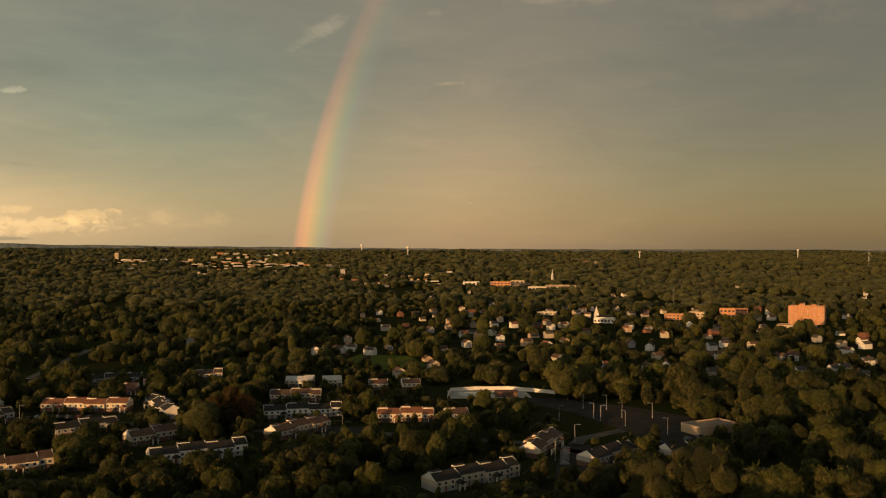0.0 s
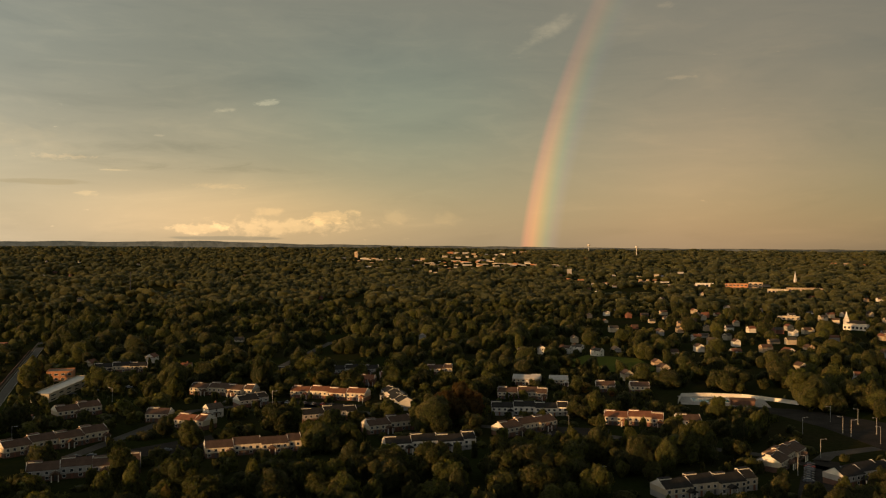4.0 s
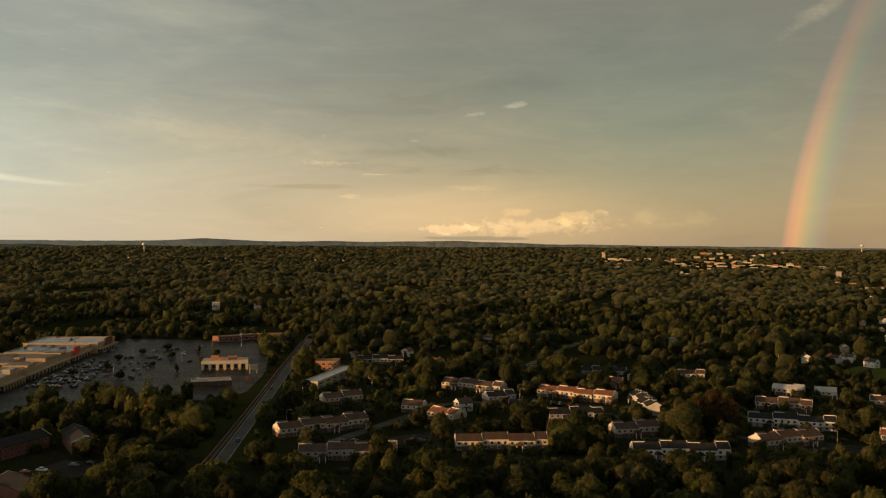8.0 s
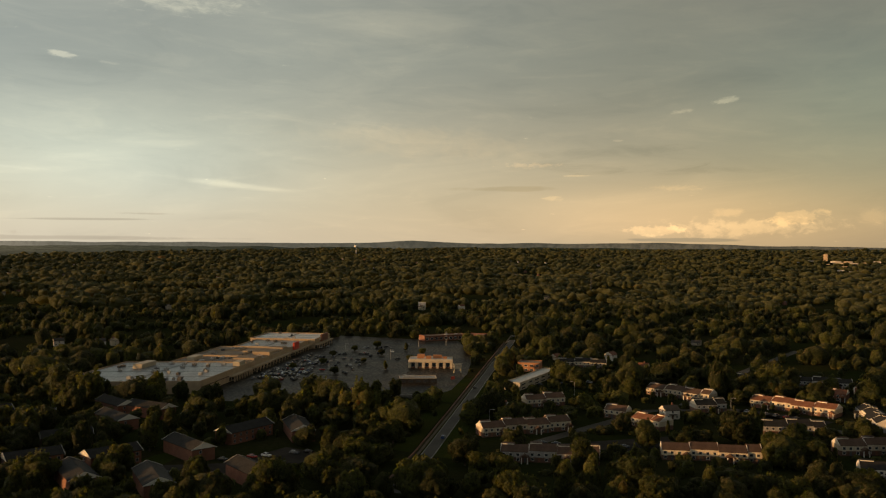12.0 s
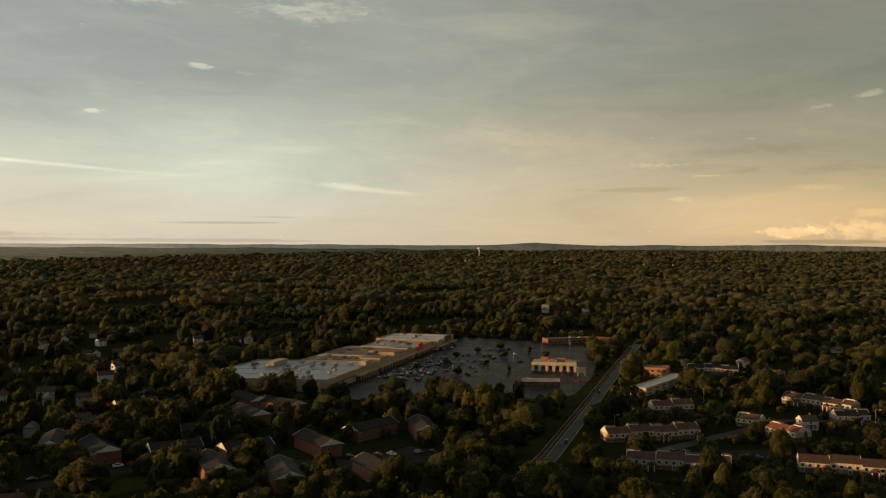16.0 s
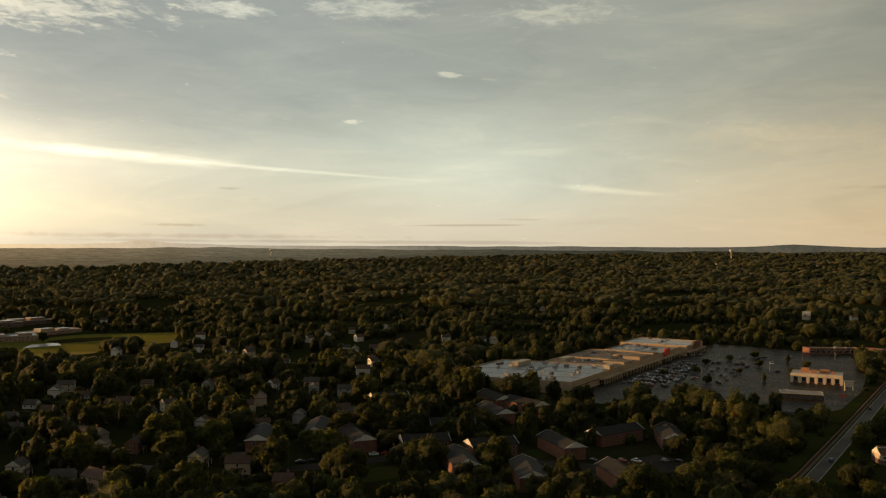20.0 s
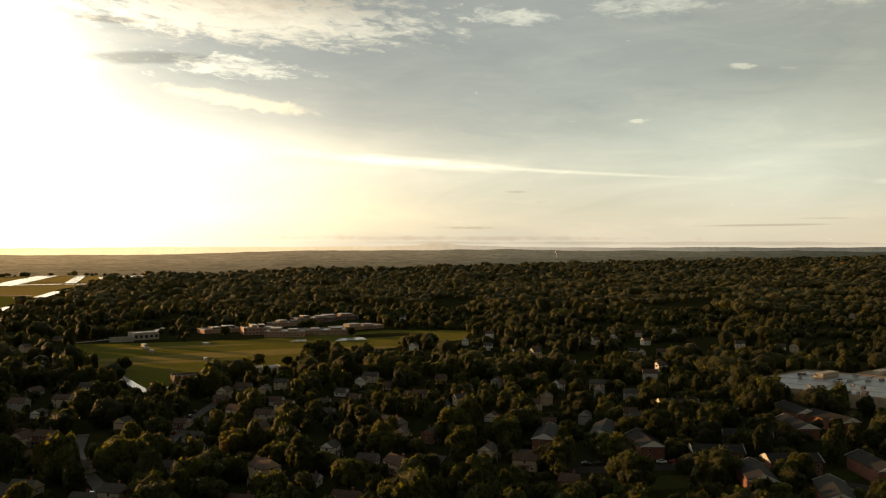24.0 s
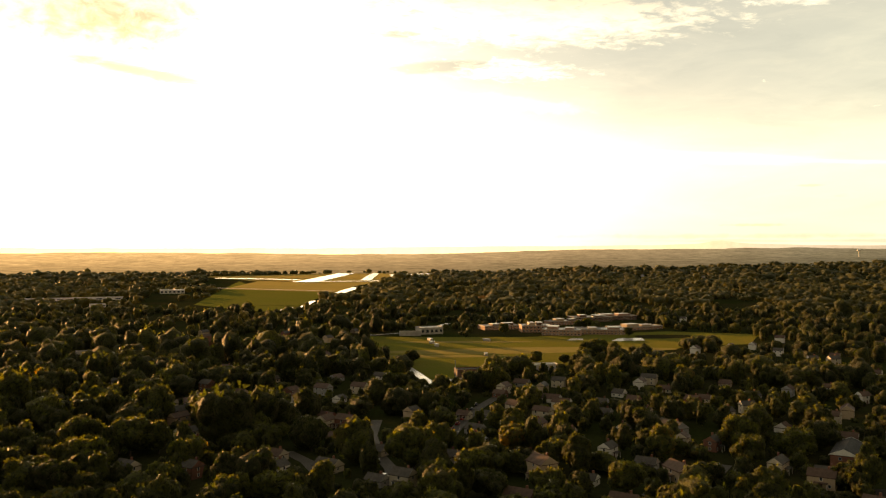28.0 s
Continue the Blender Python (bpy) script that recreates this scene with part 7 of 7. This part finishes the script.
def flat_mesh(name, V, F, mats, smooth=True):
    me = bpy.data.meshes.new(name)
    me.vertices.add(len(V))
    me.vertices.foreach_set("co", np.ascontiguousarray(V, dtype=np.float32).ravel())
    me.loops.add(F.size)
    me.loops.foreach_set("vertex_index", np.ascontiguousarray(F, dtype=np.int32).ravel())
    me.polygons.add(len(F))
    me.polygons.foreach_set("loop_start", np.arange(0, F.size, 3, dtype=np.int32))
    me.polygons.foreach_set("use_smooth", np.full(len(F), smooth))
    for m in mats:
        me.materials.append(m)
    me.update(calc_edges=True)
    return me


def planted(name, templates, px, py, pz, radius, height, label, mat, seed):
    """All far trees of one distance, as one mesh; "tone" gives each tree its own green."""
    rng = np.random.default_rng(seed)
    pick = rng.integers(0, len(templates), len(px))
    turn = rng.uniform(0, 2 * math.pi, len(px))
    own = rng.random(len(px))
    Vs, Fs, Ts, n = [], [], [], 0
    for k, (v, f) in enumerate(templates):
        idx = np.nonzero(pick == k)[0]
        if not len(idx):
            continue
        c, s = np.cos(turn[idx])[:, None], np.sin(turn[idx])[:, None]
        X = (v[None, :, 0] * c - v[None, :, 1] * s) * radius[idx, None] + px[idx, None]
        Y = (v[None, :, 0] * s + v[None, :, 1] * c) * radius[idx, None] + py[idx, None]
        Z = v[None, :, 2] * height[idx, None] + pz[idx, None]
        Vs.append(np.stack([X, Y, Z], 2).reshape(-1, 3))
        Fs.append((f[None] + (np.arange(len(idx)) * len(v))[:, None, None] + n).reshape(-1, 3))
        Ts.append(np.repeat(own[idx], len(v)))
        n += len(idx) * len(v)
    me = flat_mesh(name, np.concatenate(Vs), np.concatenate(Fs), [mat])
    me.attributes.new("tone", "FLOAT", "POINT").data.foreach_set("value", np.concatenate(Ts).astype(np.float32))
    return tagged(new(name, me), label, "trees", kind="stuff")


def scatter(r0, r1, across, along, keep, seed, fan=None):
    """Jittered places in the fan between two distances."""
    rng = np.random.default_rng(seed)
    a0, a1 = (radians(a) for a in fan or VIEW)
    xs, ys, r = [], [], r0
    while r < r1:
        n = int((a1 - a0) * r / across)
        a = a0 + (np.arange(n) + rng.uniform(-0.45, 0.45, n) + rng.random()) / n * (a1 - a0)
        rr = r + rng.uniform(-0.5, 0.5, n) * along
        m = rng.random(n) < keep
        xs.append(-(np.sin(a) * rr)[m]), ys.append((np.cos(a) * rr)[m])
        r += along
    return np.concatenate(xs), np.concatenate(ys)


def tall(px, py):
    """Groves of taller and lower trees."""
    own = np.random.default_rng(len(px)).lognormal(-0.04, 0.26, len(px)).clip(0.5, 1.55)
    turned = np.degrees(np.arctan2(-px, py))
    dist = np.hypot(px, py)
    own *= 1.0 + 0.28 * np.clip((turned - 104) / 10, 0, 1) * (dist < 900) + 0.22 * np.clip((-8 - turned) / 6, 0, 1) * (dist < 640)
    return own * (1.0 + 0.5 * wood_noise(px, py, 0.0085) + 0.3 * wood_noise(px, py, 0.03))


def wood_noise(px, py, scale):
    return np.array([noise.noise((x * scale, y * scale, 4.2)) for x, y in zip(px, py)])


def tree_kinds():
    kinds = []
    for k in range(7):
        V, F = crown_template("full", k + 1, 1300, 0.095, True)
        r, h, foot = (8.2, 7.2, 6.6, 9.0, 5.4, 7.6, 6.0)[k], (10.0, 11.0, 9.2, 10.5, 11.5, 8.0, 7.0)[k], (2.2, 2.6, 1.8, 2.4, 2.0, 1.6, 1.4)[k]
        crown = flat_mesh("crown", V * (r, r, h) + (0, 0, foot), F, [LEAF_ONE])
        trunk = tube("trunk", 0.42, 0.22, foot + h * 0.55, BARK, 7)
        label = ("broad green shade tree in full late-summer leaf", "tall rounded tree with dark green leaves", "spreading tree with yellowing leaves")[k % 3]
        base = thing("tree", 0, 0, 0, label, "tree", "garden trees")
        part("trunk", trunk, base)
        part("crown", crown, base)
        kinds.append((base, r))
    return kinds


def plant():
    rng = random.Random(5)
    kinds = tree_kinds()
    # nearest trees, one by one
    px, py = scatter(318, 450, 12.0, 12.0, 0.74, 11)
    ok = free(px, py, 2.0)
    px, py = px[ok], py[ok]
    order = list(range(len(px)))
    first = [True] * len(kinds)
    near = []
    rng.shuffle(order)
    brown_crown = [c for c in kinds[1][0].children if c.name.startswith("crown")][0].data.copy()
    brown_crown.materials[0] = LEAF_BROWN
    for j in order[:NEAR_TREES]:
        k = rng.randrange(len(kinds))
        a = math.degrees(math.atan2(-px[j], py[j]))
        s = rng.uniform(0.70, 1.22) * (1.15 if a > 106 or a < -9 else 1.0)
        m = pose(px[j], py[j], -0.1, 0, 0, rng.uniform(0, 360))
        if first[k]:
            kinds[k][0].matrix_basis, first[k] = m @ Matrix.Diagonal((s, s, s, 1)), False
        else:
            o = copy_thing(kinds[k][0], m)
            o.scale = (s, s, s * rng.uniform(0.9, 1.12))
    for x, y, s, brown in ((-112, 452, 1.5, 1), (-104, 447, 1.3, 1), (-119, 446, 1.25, 1), (-110, 440, 1.1, 1), (-668, -225, 0.8, 0), (-694.6, -126, 0.75, 0), (-698, -103, 0.6, 0),
                           (-719, -86, 1.2, 0), (-728, -80, 1.3, 0), (-714, -78, 1.1, 0), (-985, -128, 0.9, 0), (-992, -120, 1.0, 0), (-1000, -190, 0.9, 0), (-930, -205, 0.8, 0), (-940, -70, 0.7, 0)):
        o = copy_thing(kinds[1 if brown else 3][0], pose(x, y, -0.1, 0, 0, rng.uniform(0, 360)))
        o.scale = (s, s, s)
        if brown:
            tagged(o, "tall broad tree with rusty brown leaves")
            for c in o.children:
                if c.name.startswith("crown"):
                    c.data = brown_crown
        else:
            tagged(o, "single tree standing on the school grounds")
    for x, y in LOT_TREES:
        o = copy_thing(kinds[rng.choice((4, 5, 6))][0], pose(x, y, 0.1, 0, 0, rng.uniform(0, 360)))
        s = rng.uniform(0.42, 0.62)
        o.scale = (s, s, s)
        tagged(o, "young tree on a kerbed island of the parking lot")
    rest = np.array(order[NEAR_TREES:], int)
    mids = [crown_template("mid", 30 + k, 54, 0.125) for k in range(10)]
    lows = [crown_template("low", 50 + k, 8, 0.16) for k in range(8)]
    tiny = [crown_template("tiny", 60 + k, 0) for k in range(8)]
    bushes = [crown_template("mid", 80 + k, 26, 0.16) for k in range(5)]
    g = np.random.default_rng(8)
    full = [crown_template("full", 70 + k, 150, 0.12) for k in range(6)]

    def height_at(qx, qy):
        return np.array([land(x, y) for x, y in zip(qx, qy)])

    qx, qy = scatter(450, 640, 13.0, 13.5, 0.80, 12)
    ok = free(qx, qy, 2.0)
    qx, qy = np.concatenate([px[rest], qx[ok]]), np.concatenate([py[rest], qy[ok]])
    planted("near_woodland", full, qx, qy, np.full(len(qx), 1.2), g.uniform(4.6, 8.8, len(qx)) * tall(qx, qy), g.uniform(7.0, 11.5, len(qx)) * tall(qx, qy), "crowded green and yellowing garden trees", LEAF, 1)
    qx, qy = scatter(640, 1350, 13.0, 17.0, 0.87, 13)
    ok = free(qx, qy, 2.5) & (wood_noise(qx, qy, 0.011) > -0.27) & (wood_noise(qx, qy, 0.035) > -0.40)
    qx, qy = qx[ok], qy[ok]
    planted("woodland", mids, qx, qy, height_at(qx, qy), g.uniform(4.2, 8.6, len(qx)) * tall(qx, qy), g.uniform(7.5, 11.5, len(qx)) * tall(qx, qy), "unbroken canopy of suburban trees turning gold", LEAF, 2)
    qx, qy = scatter(1350, 2500, 16.5, 28.0, 0.92, 14)
    ok = free(qx, qy, 4.0) & (wood_noise(qx, qy, 0.0065) > -0.26) & (wood_noise(qx, qy, 0.02) > -0.38)
    qx, qy = qx[ok], qy[ok]
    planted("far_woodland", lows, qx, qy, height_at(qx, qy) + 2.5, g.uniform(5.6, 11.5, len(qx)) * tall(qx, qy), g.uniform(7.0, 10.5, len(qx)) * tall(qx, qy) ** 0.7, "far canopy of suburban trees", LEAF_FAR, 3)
    qx, qy = scatter(2500, 4800, 19.0, 48.0, 0.92, 15)
    ok = free(qx, qy, 6.0) & (np.hypot(qx, qy) < np.array([wood_edge(math.atan2(x, y)) for x, y in zip(qx, qy)]) + 100)
    qx, qy = qx[ok], qy[ok]
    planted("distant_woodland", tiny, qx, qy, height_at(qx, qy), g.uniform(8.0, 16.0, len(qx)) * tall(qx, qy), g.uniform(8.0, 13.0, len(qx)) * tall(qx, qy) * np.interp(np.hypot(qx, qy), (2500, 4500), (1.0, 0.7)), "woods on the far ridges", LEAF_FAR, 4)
    # the suburb goes on below the eye
    qx, qy = scatter(262, 318, 13.0, 13.5, 0.72, 17)
    ok = free(qx, qy, 2.0)
    qx, qy = qx[ok], qy[ok]
    planted("near_woodland", full, qx, qy, np.full(len(qx), 1.0), g.uniform(5.0, 9.0, len(qx)), g.uniform(6.5, 11.0, len(qx)), "crowded garden trees below the eye", LEAF, 6)
    # unseen trees added below and behind the eye to shade the nearest gardens
    sx, sy = scatter(30, 262, 14.0, 15.0, 0.7, 18, (-30, 250))
    tx, ty = scatter(262, 800, 17.0, 20.0, 0.8, 19, (138, 235))
    qx, qy = np.concatenate([sx, tx]), np.concatenate([sy, ty])
    ok = free(qx, qy, 2.0)
    qx, qy = qx[ok], qy[ok]
    planted("woodland", lows, qx, qy, np.full(len(qx), 1.0), g.uniform(6.0, 10.5, len(qx)), g.uniform(13.0, 20.0, len(qx)), "unseen trees added below and behind the eye to cast shade", LEAF, 7)

    # low garden trees and shrubs in the yards
    qx, qy = scatter(300, 800, 8.0, 8.5, 0.72, 16)
    ok = free(qx, qy, 1.0, True) & ~free(qx, qy, 2.0)
    qx, qy = qx[ok], qy[ok]
    planted("garden_shrubs", bushes, qx, qy, np.full(len(qx), -0.6), g.gamma(6.0, 0.52, len(qx)).clip(1.4, 6.5), g.gamma(7.0, 0.72, len(qx)).clip(2.4, 8.5), "low garden trees and shrubs between the houses", LEAF, 5)


NEAR_TREES = 210
plant()
